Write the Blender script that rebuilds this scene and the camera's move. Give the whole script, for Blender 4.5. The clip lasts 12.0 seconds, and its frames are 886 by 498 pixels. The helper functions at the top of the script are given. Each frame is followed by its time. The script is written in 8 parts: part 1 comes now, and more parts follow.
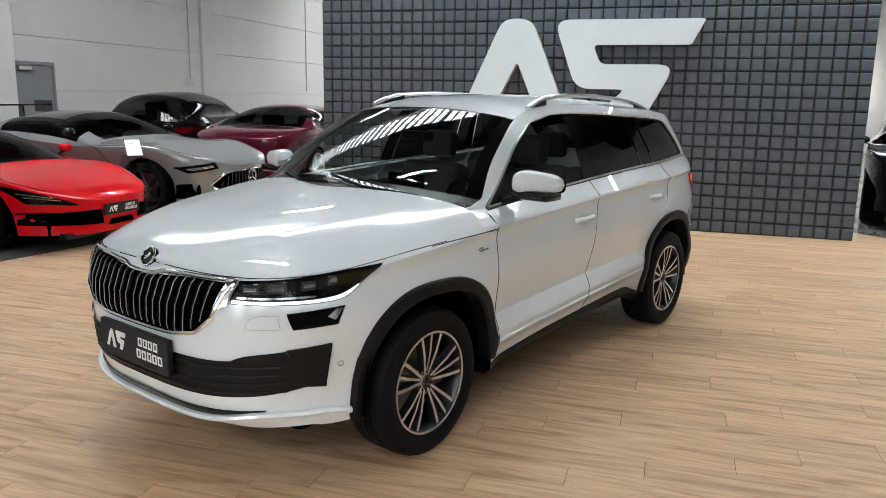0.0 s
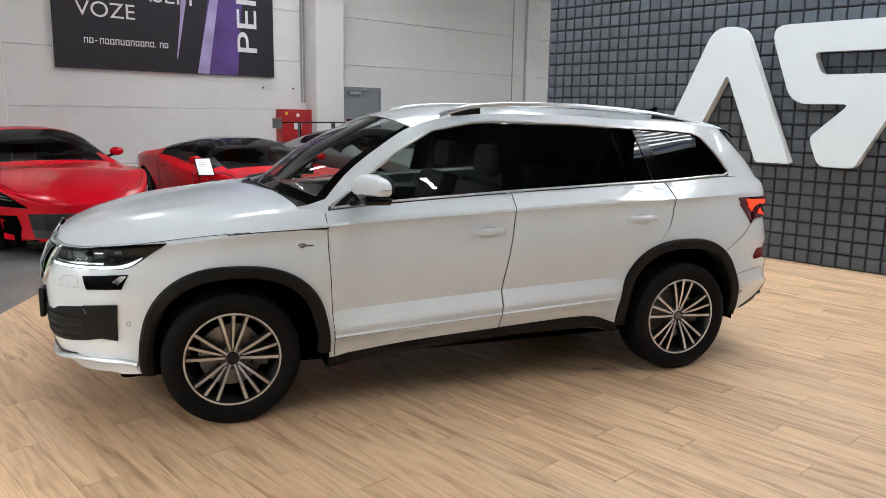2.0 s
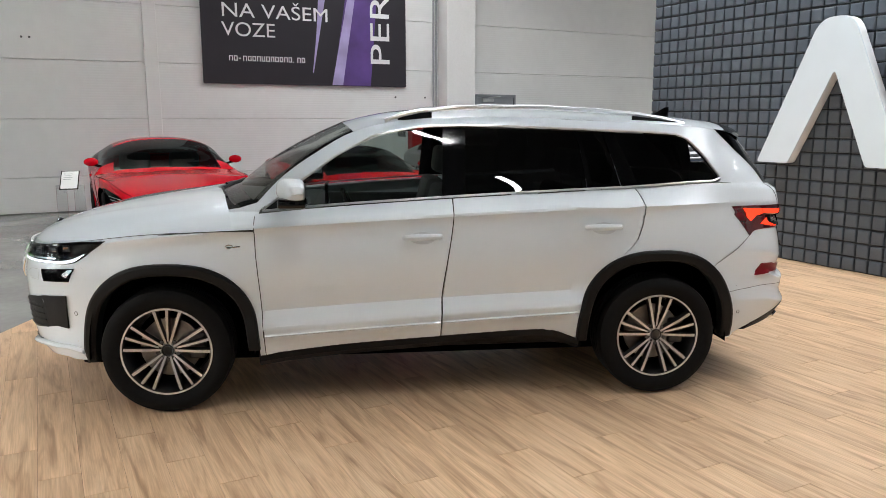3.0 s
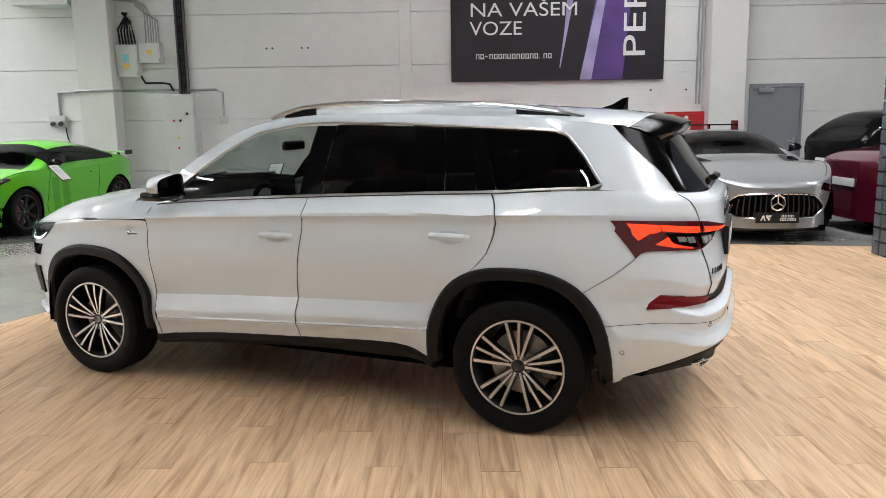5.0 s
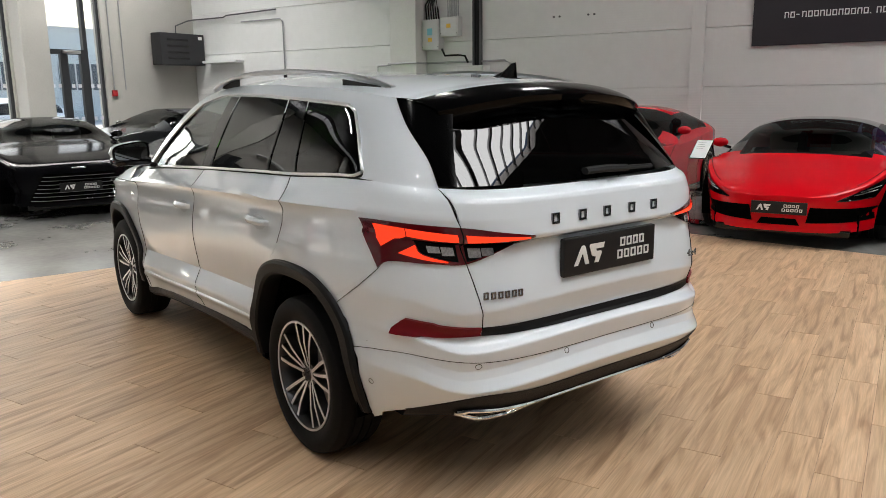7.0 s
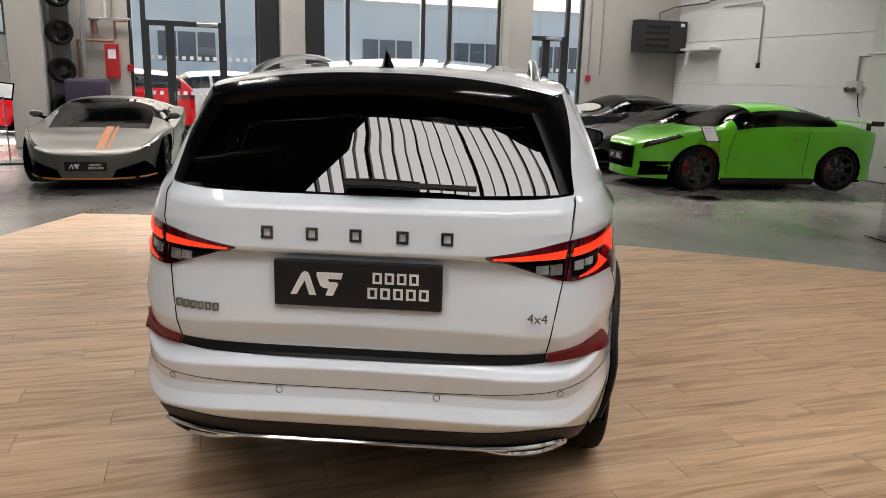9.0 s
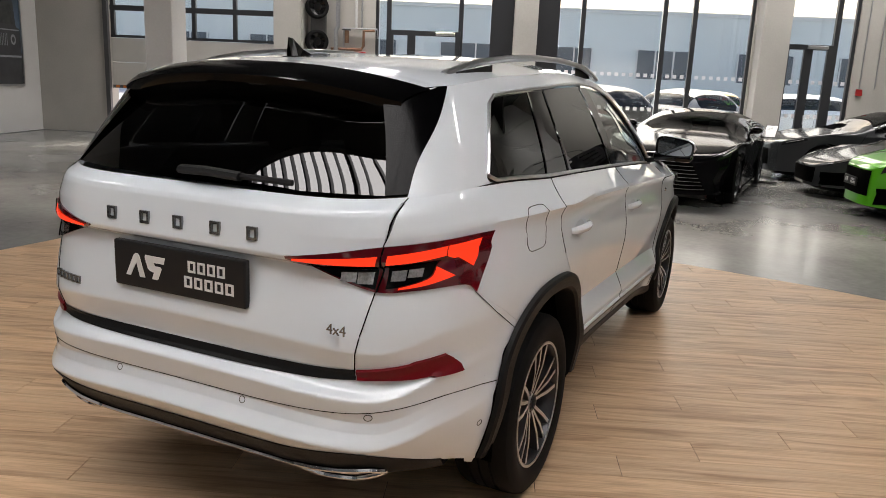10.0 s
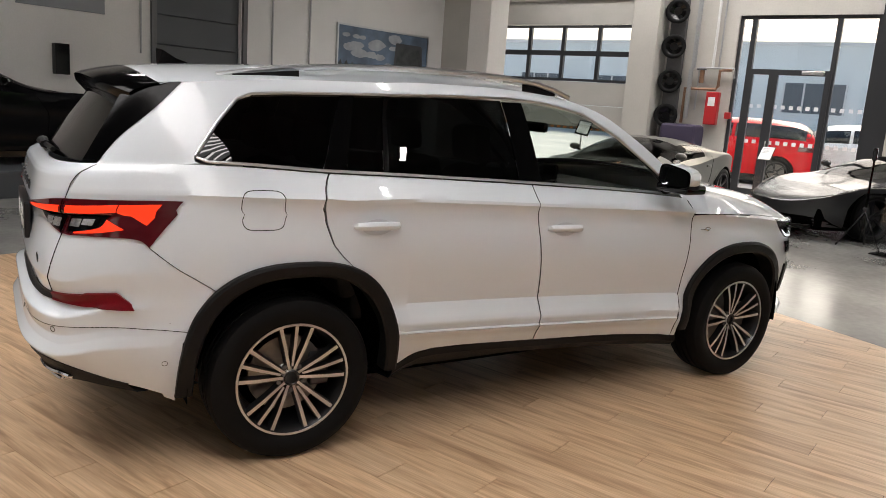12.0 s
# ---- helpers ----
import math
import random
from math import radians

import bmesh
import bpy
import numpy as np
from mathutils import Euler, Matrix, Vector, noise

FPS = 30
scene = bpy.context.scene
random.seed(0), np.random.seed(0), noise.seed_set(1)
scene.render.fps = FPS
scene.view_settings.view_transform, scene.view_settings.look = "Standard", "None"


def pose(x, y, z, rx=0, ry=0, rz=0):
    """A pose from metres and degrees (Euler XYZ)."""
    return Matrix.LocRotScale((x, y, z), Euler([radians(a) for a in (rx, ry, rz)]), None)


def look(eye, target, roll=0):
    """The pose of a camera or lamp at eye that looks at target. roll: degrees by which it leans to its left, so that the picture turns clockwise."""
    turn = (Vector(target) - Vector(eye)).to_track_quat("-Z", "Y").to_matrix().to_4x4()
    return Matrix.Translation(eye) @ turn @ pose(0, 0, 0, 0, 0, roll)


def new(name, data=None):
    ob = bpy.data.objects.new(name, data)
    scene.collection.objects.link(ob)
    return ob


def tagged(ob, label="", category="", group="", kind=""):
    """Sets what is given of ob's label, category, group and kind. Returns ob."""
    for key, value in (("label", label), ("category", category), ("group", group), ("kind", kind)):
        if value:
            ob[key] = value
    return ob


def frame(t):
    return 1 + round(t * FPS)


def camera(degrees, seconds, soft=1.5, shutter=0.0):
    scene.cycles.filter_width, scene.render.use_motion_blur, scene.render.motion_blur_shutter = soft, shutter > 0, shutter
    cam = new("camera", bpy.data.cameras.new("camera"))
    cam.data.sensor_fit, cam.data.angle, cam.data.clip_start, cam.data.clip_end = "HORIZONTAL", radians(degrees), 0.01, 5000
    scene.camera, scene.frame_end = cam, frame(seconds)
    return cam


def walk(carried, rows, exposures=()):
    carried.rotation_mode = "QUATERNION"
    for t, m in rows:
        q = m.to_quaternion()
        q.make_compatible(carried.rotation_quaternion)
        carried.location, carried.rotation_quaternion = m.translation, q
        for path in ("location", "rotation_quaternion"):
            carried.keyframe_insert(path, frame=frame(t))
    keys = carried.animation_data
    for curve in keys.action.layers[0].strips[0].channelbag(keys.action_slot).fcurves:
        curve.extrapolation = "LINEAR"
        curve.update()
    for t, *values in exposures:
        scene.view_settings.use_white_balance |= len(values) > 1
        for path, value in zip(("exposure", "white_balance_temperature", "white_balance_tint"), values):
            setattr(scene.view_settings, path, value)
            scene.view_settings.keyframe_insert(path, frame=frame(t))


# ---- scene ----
cam = camera(60.5, 12.0, soft=0.5)
PATH = [
    (0, (4.000, 3.004, 1.661), (2.457, 1.795, 1.266), 1.00),
    (0.5, (3.539, 3.596, 1.643), (2.174, 2.184, 1.264), 1.36),
    (1, (3.001, 4.091, 1.630), (1.839, 2.505, 1.264), 1.59),
    (1.5, (2.390, 4.485, 1.620), (1.445, 2.759, 1.261), 1.45),
    (2, (1.739, 4.781, 1.614), (1.033, 2.943, 1.263), 0.93),
    (2.5, (1.025, 4.957, 1.597), (0.561, 3.041, 1.255), 0.42),
    (3, (0.329, 5.058, 1.603), (0.113, 3.098, 1.268), -0.08),
    (3.2, (0.011, 5.076, 1.618), (-0.097, 3.108, 1.277), -0.28),
    (4.8, (-2.195, 4.525, 1.595), (-1.538, 2.666, 1.256), -0.84),
    (5, (-2.443, 4.410, 1.586), (-1.696, 2.585, 1.247), -0.85),
    (5.5, (-3.040, 4.022, 1.577), (-2.067, 2.310, 1.226), -1.21),
    (6, (-3.538, 3.513, 1.573), (-2.354, 1.943, 1.208), -1.50),
    (6.5, (-3.966, 2.923, 1.548), (-2.582, 1.531, 1.165), -1.42),
    (7, (-4.299, 2.304, 1.554), (-2.731, 1.128, 1.156), -0.76),
    (7.2, (-4.369, 2.040, 1.524), (-2.734, 0.960, 1.123), -0.31),
    (8.8, (-4.698, -0.156, 1.572), (-2.748, -0.167, 1.132), 1.41),
    (9, (-4.624, -0.425, 1.587), (-2.678, -0.290, 1.149), 1.61),
    (9.5, (-4.370, -1.091, 1.577), (-2.484, -0.591, 1.139), 1.97),
    (10, (-4.059, -1.712, 1.563), (-2.290, -0.885, 1.129), 2.57),
    (10.5, (-3.740, -2.325, 1.559), (-2.133, -1.215, 1.129), 3.16),
    (11, (-3.316, -2.853, 1.563), (-1.895, -1.510, 1.139), 3.97),
    (11.5, (-2.914, -3.356, 1.559), (-1.693, -1.825, 1.153), 4.16),
    (12, (-2.466, -3.785, 1.548), (-1.443, -2.110, 1.162), 3.99),
]
walk(cam, [(t, look(eye, target, roll)) for t, eye, target, roll in PATH],
     [(0, 1.62, 6450, 8), (1, 1.72, 6450, 8), (2, 1.84, 6500, 9), (3, 1.86, 6550, 9), (5, 1.86, 6650, 9), (6, 1.68, 6800, 10), (7, 1.34, 6850, 10), (8, 1.14, 7000, 12), (9.5, 1.08, 7100, 14), (11, 1.14, 7100, 14), (12, 1.28, 7150, 14)])
SKY_WATTS, WIN_WATTS, EMBLEM_GLOW = 640.0, 190.0, 0.085

# ---------------------------------------------------------------- world and light
ROOM = pose(0, 0, 0, 0, 0, 21.4)          # the hall stands turned against the car on show


def room(u, v, z, rz=0):
    return ROOM @ pose(u, v, z, 0, 0, rz)


world = bpy.data.worlds.new("sky")
scene.world = world
world.use_nodes = True
wn = world.node_tree
sky = wn.nodes.new("ShaderNodeTexSky")
sky.sky_type, sky.sun_disc = "NISHITA", False
sky.sun_elevation, sky.sun_rotation = radians(42), radians(70)
sky.air_density, sky.dust_density = 1.0, 4.0
wn.links.new(sky.outputs[0], wn.nodes["Background"].inputs[0])
wn.nodes["Background"].inputs[1].default_value = 0.15

sun = new("sun", bpy.data.lights.new("sun", "SUN"))
sun.data.energy, sun.data.angle, sun.data.color = 3.0, radians(12), (1.0, 0.96, 0.9)
sun.matrix_world = look((30, 12, 30), (0, 0, 0))


def area(name, u, v, z, su, sv, watts, down=True, rx=0, rz=0, color=(1, 1, 1)):
    lamp = new(name, bpy.data.lights.new(name, "AREA"))
    lamp.data.shape, lamp.data.size, lamp.data.size_y = "RECTANGLE", su, sv
    lamp.data.energy, lamp.data.color = watts, color
    lamp.matrix_world = ROOM @ pose(u, v, z, rx, 0, rz)
    return lamp


CEIL = 6.6
SKYLIGHTS = [(-5.65, -3.33), (10.1, 12.2), (-20.5, -18.0)]
for (u0, u1), share in zip(SKYLIGHTS, (0.72, 1.25, 1.0)):
    area("skylight_lamp", (u0 + u1) / 2, -1.3, CEIL + 0.35, u1 - u0 - 0.1, 17.3, SKY_WATTS * share, color=(0.97, 0.985, 1.0))
area("window_lamp", 13.55, -2.2, 2.0, 3.8, 9.4, WIN_WATTS, rx=-90, rz=-90, color=(0.95, 0.98, 1.0)).rotation_mode = "XYZ"

# ---------------------------------------------------------------- materials


def material(name, color, rough=0.5, metal=0.0, coat=0.0, spec=0.5, grain=0.0, grain_scale=40.0, stain=0.0, stain_scale=2.0,
             bump=0.0, bump_scale=60.0, rough_var=0.0, emit=0.0, emit_color=None, coat_rough=0.03, per_object=0.0, alpha=1.0):
    m = bpy.data.materials.new(name)
    m.use_nodes = True
    nt = m.node_tree
    b = nt.nodes["Principled BSDF"]
    b.inputs["Base Color"].default_value = (*color, 1)
    b.inputs["Roughness"].default_value = rough
    b.inputs["Metallic"].default_value = metal
    b.inputs["Coat Weight"].default_value = coat
    b.inputs["Coat Roughness"].default_value = coat_rough
    b.inputs["Specular IOR Level"].default_value = spec
    if emit:
        b.inputs["Emission Color"].default_value = (*(emit_color or color), 1)
        b.inputs["Emission Strength"].default_value = emit
    co = nt.nodes.new("ShaderNodeTexCoord")
    last = None
    for amount, scale, detail in ((grain, grain_scale, 6), (stain, stain_scale, 4)):
        if not amount:
            continue
        tex = nt.nodes.new("ShaderNodeTexNoise")
        tex.inputs["Scale"].default_value, tex.inputs["Detail"].default_value = scale, detail
        nt.links.new(co.outputs["Object"], tex.inputs["Vector"])
        ramp = nt.nodes.new("ShaderNodeMapRange")
        ramp.inputs["From Min"].default_value, ramp.inputs["From Max"].default_value = 0.3, 0.7
        ramp.inputs["To Min"].default_value, ramp.inputs["To Max"].default_value = 1 - amount, 1 + amount * 0.6
        nt.links.new(tex.outputs["Fac"], ramp.inputs["Value"])
        mix = nt.nodes.new("ShaderNodeMix")
        mix.data_type, mix.blend_type = "RGBA", "MULTIPLY"
        mix.inputs["Factor"].default_value = 1
        if last is None:
            mix.inputs[6].default_value = (*color, 1)
        else:
            nt.links.new(last, mix.inputs[6])
        nt.links.new(ramp.outputs[0], mix.inputs[7])
        last = mix.outputs[2]
        if rough_var:
            rr = nt.nodes.new("ShaderNodeMapRange")
            rr.inputs["To Min"].default_value, rr.inputs["To Max"].default_value = rough - rough_var, rough + rough_var
            nt.links.new(tex.outputs["Fac"], rr.inputs["Value"])
            nt.links.new(rr.outputs[0], b.inputs["Roughness"])
    if per_object:
        info = nt.nodes.new("ShaderNodeObjectInfo")
        rr = nt.nodes.new("ShaderNodeMapRange")
        rr.inputs["To Min"].default_value, rr.inputs["To Max"].default_value = 1 - per_object, 1 + per_object
        nt.links.new(info.outputs["Random"], rr.inputs["Value"])
        mix = nt.nodes.new("ShaderNodeMix")
        mix.data_type, mix.blend_type = "RGBA", "MULTIPLY"
        mix.inputs["Factor"].default_value = 1
        if last is None:
            mix.inputs[6].default_value = (*color, 1)
        else:
            nt.links.new(last, mix.inputs[6])
        nt.links.new(rr.outputs[0], mix.inputs[7])
        last = mix.outputs[2]
    if last is not None:
        nt.links.new(last, b.inputs["Base Color"])
    if bump:
        tex = nt.nodes.new("ShaderNodeTexNoise")
        tex.inputs["Scale"].default_value, tex.inputs["Detail"].default_value = bump_scale, 5
        nt.links.new(co.outputs["Object"], tex.inputs["Vector"])
        bm_ = nt.nodes.new("ShaderNodeBump")
        bm_.inputs["Strength"].default_value, bm_.inputs["Distance"].default_value = bump, 0.01
        nt.links.new(tex.outputs["Fac"], bm_.inputs["Height"])
        nt.links.new(bm_.outputs[0], b.inputs["Normal"])
    return m


def glass(name, tint, gloss=0.8, film=0.07):
    """Thin pane: tinted see-through with a mirror film that grows towards grazing angles."""
    m = bpy.data.materials.new(name)
    m.use_nodes = True
    nt = m.node_tree
    nt.nodes.remove(nt.nodes["Principled BSDF"])
    tr = nt.nodes.new("ShaderNodeBsdfTransparent")
    tr.inputs[0].default_value = (*tint, 1)
    gl = nt.nodes.new("ShaderNodeBsdfGlossy")
    gl.inputs["Roughness"].default_value = 0.01
    gl.inputs[0].default_value = (gloss, gloss, gloss, 1)
    lw = nt.nodes.new("ShaderNodeLayerWeight")
    power, fr = nt.nodes.new("ShaderNodeMath"), nt.nodes.new("ShaderNodeMath")
    power.operation, fr.operation = "POWER", "MULTIPLY_ADD"
    power.inputs[1].default_value = 5.0
    fr.inputs[1].default_value, fr.inputs[2].default_value = 1 - film, film
    nt.links.new(lw.outputs["Facing"], power.inputs[0])
    nt.links.new(power.outputs[0], fr.inputs[0])
    mix = nt.nodes.new("ShaderNodeMixShader")
    nt.links.new(fr.outputs[0], mix.inputs[0])
    nt.links.new(tr.outputs[0], mix.inputs[1])
    nt.links.new(gl.outputs[0], mix.inputs[2])
    nt.links.new(mix.outputs[0], nt.nodes["Material Output"].inputs[0])
    return m


def wood_planks():
    """Oak-look vinyl: long grain, per-plank tone."""
    m = material("oak_vinyl", (0.50, 0.335, 0.20), rough=0.38, spec=0.4)
    nt = m.node_tree
    b = nt.nodes["Principled BSDF"]
    co = nt.nodes.new("ShaderNodeTexCoord")
    info = nt.nodes.new("ShaderNodeObjectInfo")
    shift = nt.nodes.new("ShaderNodeVectorMath")
    shift.operation = "MULTIPLY_ADD"
    rnd = nt.nodes.new("ShaderNodeCombineXYZ")
    nt.links.new(info.outputs["Random"], rnd.inputs[0])
    nt.links.new(info.outputs["Random"], rnd.inputs[1])
    geo = nt.nodes.new("ShaderNodeNewGeometry")
    nt.links.new(geo.outputs["Random Per Island"], rnd.inputs[2])
    shift.inputs[1].default_value = (37.0, 19.0, 53.0)
    nt.links.new(rnd.outputs[0], shift.inputs[0])
    nt.links.new(co.outputs["Object"], shift.inputs[2])
    mp = nt.nodes.new("ShaderNodeMapping")
    mp.inputs["Scale"].default_value = (0.9, 9.0, 1.0)
    nt.links.new(shift.outputs[0], mp.inputs["Vector"])
    n1 = nt.nodes.new("ShaderNodeTexNoise")
    n1.inputs["Scale"].default_value, n1.inputs["Detail"].default_value, n1.inputs["Distortion"].default_value = 1.6, 8, 1.3
    nt.links.new(mp.outputs[0], n1.inputs["Vector"])
    mp2 = nt.nodes.new("ShaderNodeMapping")
    mp2.inputs["Scale"].default_value = (3.0, 110.0, 1.0)
    nt.links.new(shift.outputs[0], mp2.inputs["Vector"])
    n2 = nt.nodes.new("ShaderNodeTexNoise")
    n2.inputs["Scale"].default_value, n2.inputs["Detail"].default_value = 1.5, 4
    nt.links.new(mp2.outputs[0], n2.inputs["Vector"])
    ramp = nt.nodes.new("ShaderNodeValToRGB")
    el = ramp.color_ramp.elements
    el[0].position, el[0].color = 0.28, (0.36, 0.215, 0.118, 1)
    el[1].position, el[1].color = 0.72, (0.72, 0.51, 0.33, 1)
    mid = el.new(0.5)
    mid.color = (0.60, 0.40, 0.243, 1)
    nt.links.new(n1.outputs["Fac"], ramp.inputs[0])
    fine = nt.nodes.new("ShaderNodeMapRange")
    fine.inputs["From Min"].default_value, fine.inputs["From Max"].default_value = 0.35, 0.65
    fine.inputs["To Min"].default_value, fine.inputs["To Max"].default_value = 0.86, 1.06
    nt.links.new(n2.outputs["Fac"], fine.inputs["Value"])
    addr = nt.nodes.new("ShaderNodeMath")
    addr.operation = "ADD"
    nt.links.new(info.outputs["Random"], addr.inputs[0])
    nt.links.new(geo.outputs["Random Per Island"], addr.inputs[1])
    fr = nt.nodes.new("ShaderNodeMath")
    fr.operation = "FRACT"
    nt.links.new(addr.outputs[0], fr.inputs[0])
    tone = nt.nodes.new("ShaderNodeMapRange")
    tone.inputs["To Min"].default_value, tone.inputs["To Max"].default_value = 0.89, 1.08
    nt.links.new(fr.outputs[0], tone.inputs["Value"])
    mul = nt.nodes.new("ShaderNodeMath")
    mul.operation = "MULTIPLY"
    nt.links.new(fine.outputs[0], mul.inputs[0])
    nt.links.new(tone.outputs[0], mul.inputs[1])
    mix = nt.nodes.new("ShaderNodeMix")
    mix.data_type, mix.blend_type = "RGBA", "MULTIPLY"
    mix.inputs["Factor"].default_value = 1
    nt.links.new(ramp.outputs[0], mix.inputs[6])
    nt.links.new(mul.outputs[0], mix.inputs[7])
    nt.links.new(mix.outputs[2], b.inputs["Base Color"])
    bump = nt.nodes.new("ShaderNodeBump")
    bump.inputs["Strength"].default_value, bump.inputs["Distance"].default_value = 0.12, 0.004
    nt.links.new(n2.outputs["Fac"], bump.inputs["Height"])
    nt.links.new(bump.outputs[0], b.inputs["Normal"])
    return m


M_WOOD = wood_planks()
M_JOINT = material("dark_joint", (0.10, 0.06, 0.035), 0.8)
M_CONC = material("sealed_concrete", (0.23, 0.23, 0.22), 0.22, grain=0.10, grain_scale=14, stain=0.22, stain_scale=0.9, rough_var=0.10, bump=0.05, bump_scale=6)
M_WALL = material("white_sandwich_panel", (0.74, 0.745, 0.735), 0.55, grain=0.02, grain_scale=6, stain=0.05, stain_scale=0.5, bump=0.03, bump_scale=90)
nt = M_WALL.node_tree
co_, sep, mul_, sin_, rib = (nt.nodes.new("ShaderNode" + k) for k in ("TexCoord", "SeparateXYZ", "Math", "Math", "Bump"))
mul_.operation, sin_.operation = "MULTIPLY", "SINE"
mul_.inputs[1].default_value = math.tau / 0.045
nt.links.new(co_.outputs["Object"], sep.inputs[0])
nt.links.new(sep.outputs[2], mul_.inputs[0])
nt.links.new(mul_.outputs[0], sin_.inputs[0])
nt.links.new(sin_.outputs[0], rib.inputs["Height"])
rib.inputs["Strength"].default_value, rib.inputs["Distance"].default_value = 0.35, 0.0015
old_bump = next(n for n in nt.nodes if n.type == "BUMP" and n != rib)
nt.links.new(rib.outputs[0], old_bump.inputs["Normal"])
M_PLASTER = material("white_plaster", (0.70, 0.695, 0.68), 0.75, grain=0.03, grain_scale=30, stain=0.06, stain_scale=0.7, bump=0.08, bump_scale=120)
# Beige plaster, greyed so the colour carries the window wall's backlit shade
M_PLASTER2 = material("shaded_beige_plaster", (0.46, 0.445, 0.41), 0.75, grain=0.04, grain_scale=30, stain=0.10, stain_scale=0.8, bump=0.10, bump_scale=110)
M_CEIL = material("grey_trapezoid_sheet", (0.045, 0.048, 0.052), 0.6, stain=0.1, stain_scale=0.6)
M_STEEL = material("dark_steel", (0.12, 0.12, 0.125), 0.45, metal=0.6, grain=0.1)
M_GALV = material("galvanised_pipe", (0.42, 0.43, 0.44), 0.4, metal=0.7, grain=0.1, grain_scale=30)
M_ALU = material("anthracite_frame", (0.028, 0.030, 0.034), 0.35, grain=0.05)
M_PAD = material("slate_grey_pad", (0.080, 0.100, 0.124), 0.44, grain=0.10, grain_scale=260, stain=0.10, stain_scale=5, bump=0.15, bump_scale=500, per_object=0.10)
M_PADGAP = material("pad_gap", (0.03, 0.033, 0.036), 0.8)
M_EMBLEM = material("white_acrylic", (0.48, 0.53, 0.57), 0.3, coat=0.2, emit=EMBLEM_GLOW, emit_color=(0.84, 0.95, 1.0), stain=0.03, stain_scale=3)
M_EMBLEM_SIDE = material("white_acrylic_edge", (0.75, 0.77, 0.78), 0.3, stain=0.04, stain_scale=4)
M_WHITE = material("white_pearl_paint", (0.725, 0.780, 0.825), 0.34, coat=1.0, coat_rough=0.02, spec=0.4, stain=0.012, stain_scale=1.2)
M_BLACKP = material("black_plastic", (0.006, 0.006, 0.0065), 0.5, spec=0.22, grain=0.12, grain_scale=300, bump=0.10, bump_scale=700)
M_GLOSSB = material("gloss_black", (0.002, 0.002, 0.0022), 0.08, spec=0.35, coat=0.15, stain=0.05)
# Blacker than real plastic: shade of gaps, openings and housings put into the colour
M_VOID = material("underbody_shade_black", (0.0012, 0.0012, 0.0012), 0.9, spec=0.02, grain=0.1)
M_CHROME = material("chrome", (0.80, 0.81, 0.82), 0.12, metal=1.0, stain=0.04, stain_scale=8)
M_DCHROME = material("dark_chrome", (0.22, 0.225, 0.23), 0.2, metal=1.0, stain=0.06, stain_scale=8)
M_SATIN = material("satin_aluminium", (0.62, 0.63, 0.64), 0.28, metal=1.0, stain=0.05, stain_scale=6)
M_RIMDARK = material("rim_graphite", (0.06, 0.06, 0.064), 0.32, metal=0.8, grain=0.05)
M_RIMFACE = material("rim_machined", (0.62, 0.635, 0.66), 0.36, metal=1.0, grain=0.06, grain_scale=200)
M_TYRE = material("tyre_rubber", (0.005, 0.005, 0.0052), 0.7, spec=0.15, grain=0.15, grain_scale=90, bump=0.06, bump_scale=300)
M_DISC = material("brake_disc", (0.30, 0.29, 0.28), 0.4, metal=0.9, grain=0.1)
M_GLASS_F = glass("windscreen_glass", (0.80, 0.84, 0.82))
M_GLASS_S = glass("side_glass", (0.60, 0.66, 0.63))
M_GLASS_D = glass("privacy_glass", (0.020, 0.022, 0.023), 0.85)
M_GLASS_W = glass("window_pane", (0.90, 0.93, 0.93))
M_ACRYL = glass("clear_acrylic", (0.93, 0.95, 0.95), 0.6)
M_LENS = glass("lamp_lens", (0.85, 0.88, 0.90), 0.35)
M_REDLENS = material("red_lens", (0.085, 0.003, 0.007), 0.08, coat=0.8, stain=0.1, stain_scale=30)
M_REFLECT = material("red_reflector", (0.15, 0.003, 0.008), 0.35, spec=0.25, grain=0.12, grain_scale=260)
M_REVERSE = material("clear_lens_over_reflector", (0.50, 0.50, 0.51), 0.18, metal=0.7, coat=0.6, grain=0.35, grain_scale=120)
M_REDLIT = material("lit_tail_lamp", (0.45, 0.008, 0.008), 0.25, emit=0.5, emit_color=(1.0, 0.045, 0.012))
M_PIANO = material("piano_black", (0.0015, 0.0015, 0.0017), 0.12, spec=0.10, stain=0.05)
M_MIRROR = material("door_mirror_glass", (0.42, 0.44, 0.46), 0.02, metal=1.0)
M_LINING = material("pale_roof_lining", (0.24, 0.235, 0.22), 0.8, grain=0.1, grain_scale=200)
M_SMOKE = material("smoked_lamp_insert", (0.05, 0.045, 0.047), 0.15, coat=0.5, stain=0.1, stain_scale=40)
M_LAMPDARK = material("lamp_housing", (0.03, 0.03, 0.033), 0.2, metal=0.3)
M_DRL = material("lit_daytime_lamp", (0.9, 0.93, 1.0), 0.2, emit=0.55, emit_color=(0.85, 0.92, 1.0))
M_SEAT = material("dark_upholstery", (0.045, 0.045, 0.046), 0.7, grain=0.2, grain_scale=120)
# Car white dimmed: the shade inside the handle cups is in this colour
M_CUP = material("shaded_white_cup", (0.60, 0.64, 0.68), 0.3, coat=1.0, stain=0.03, stain_scale=9)
M_PLATE = material("plate_black", (0.016, 0.016, 0.017), 0.4, spec=0.2, coat=0.05, stain=0.05)
M_PLATEW = material("plate_white", (0.78, 0.78, 0.77), 0.4)
M_RED = material("red_paint", (0.62, 0.003, 0.010), 0.22, spec=0.12, coat=0.3, stain=0.03)
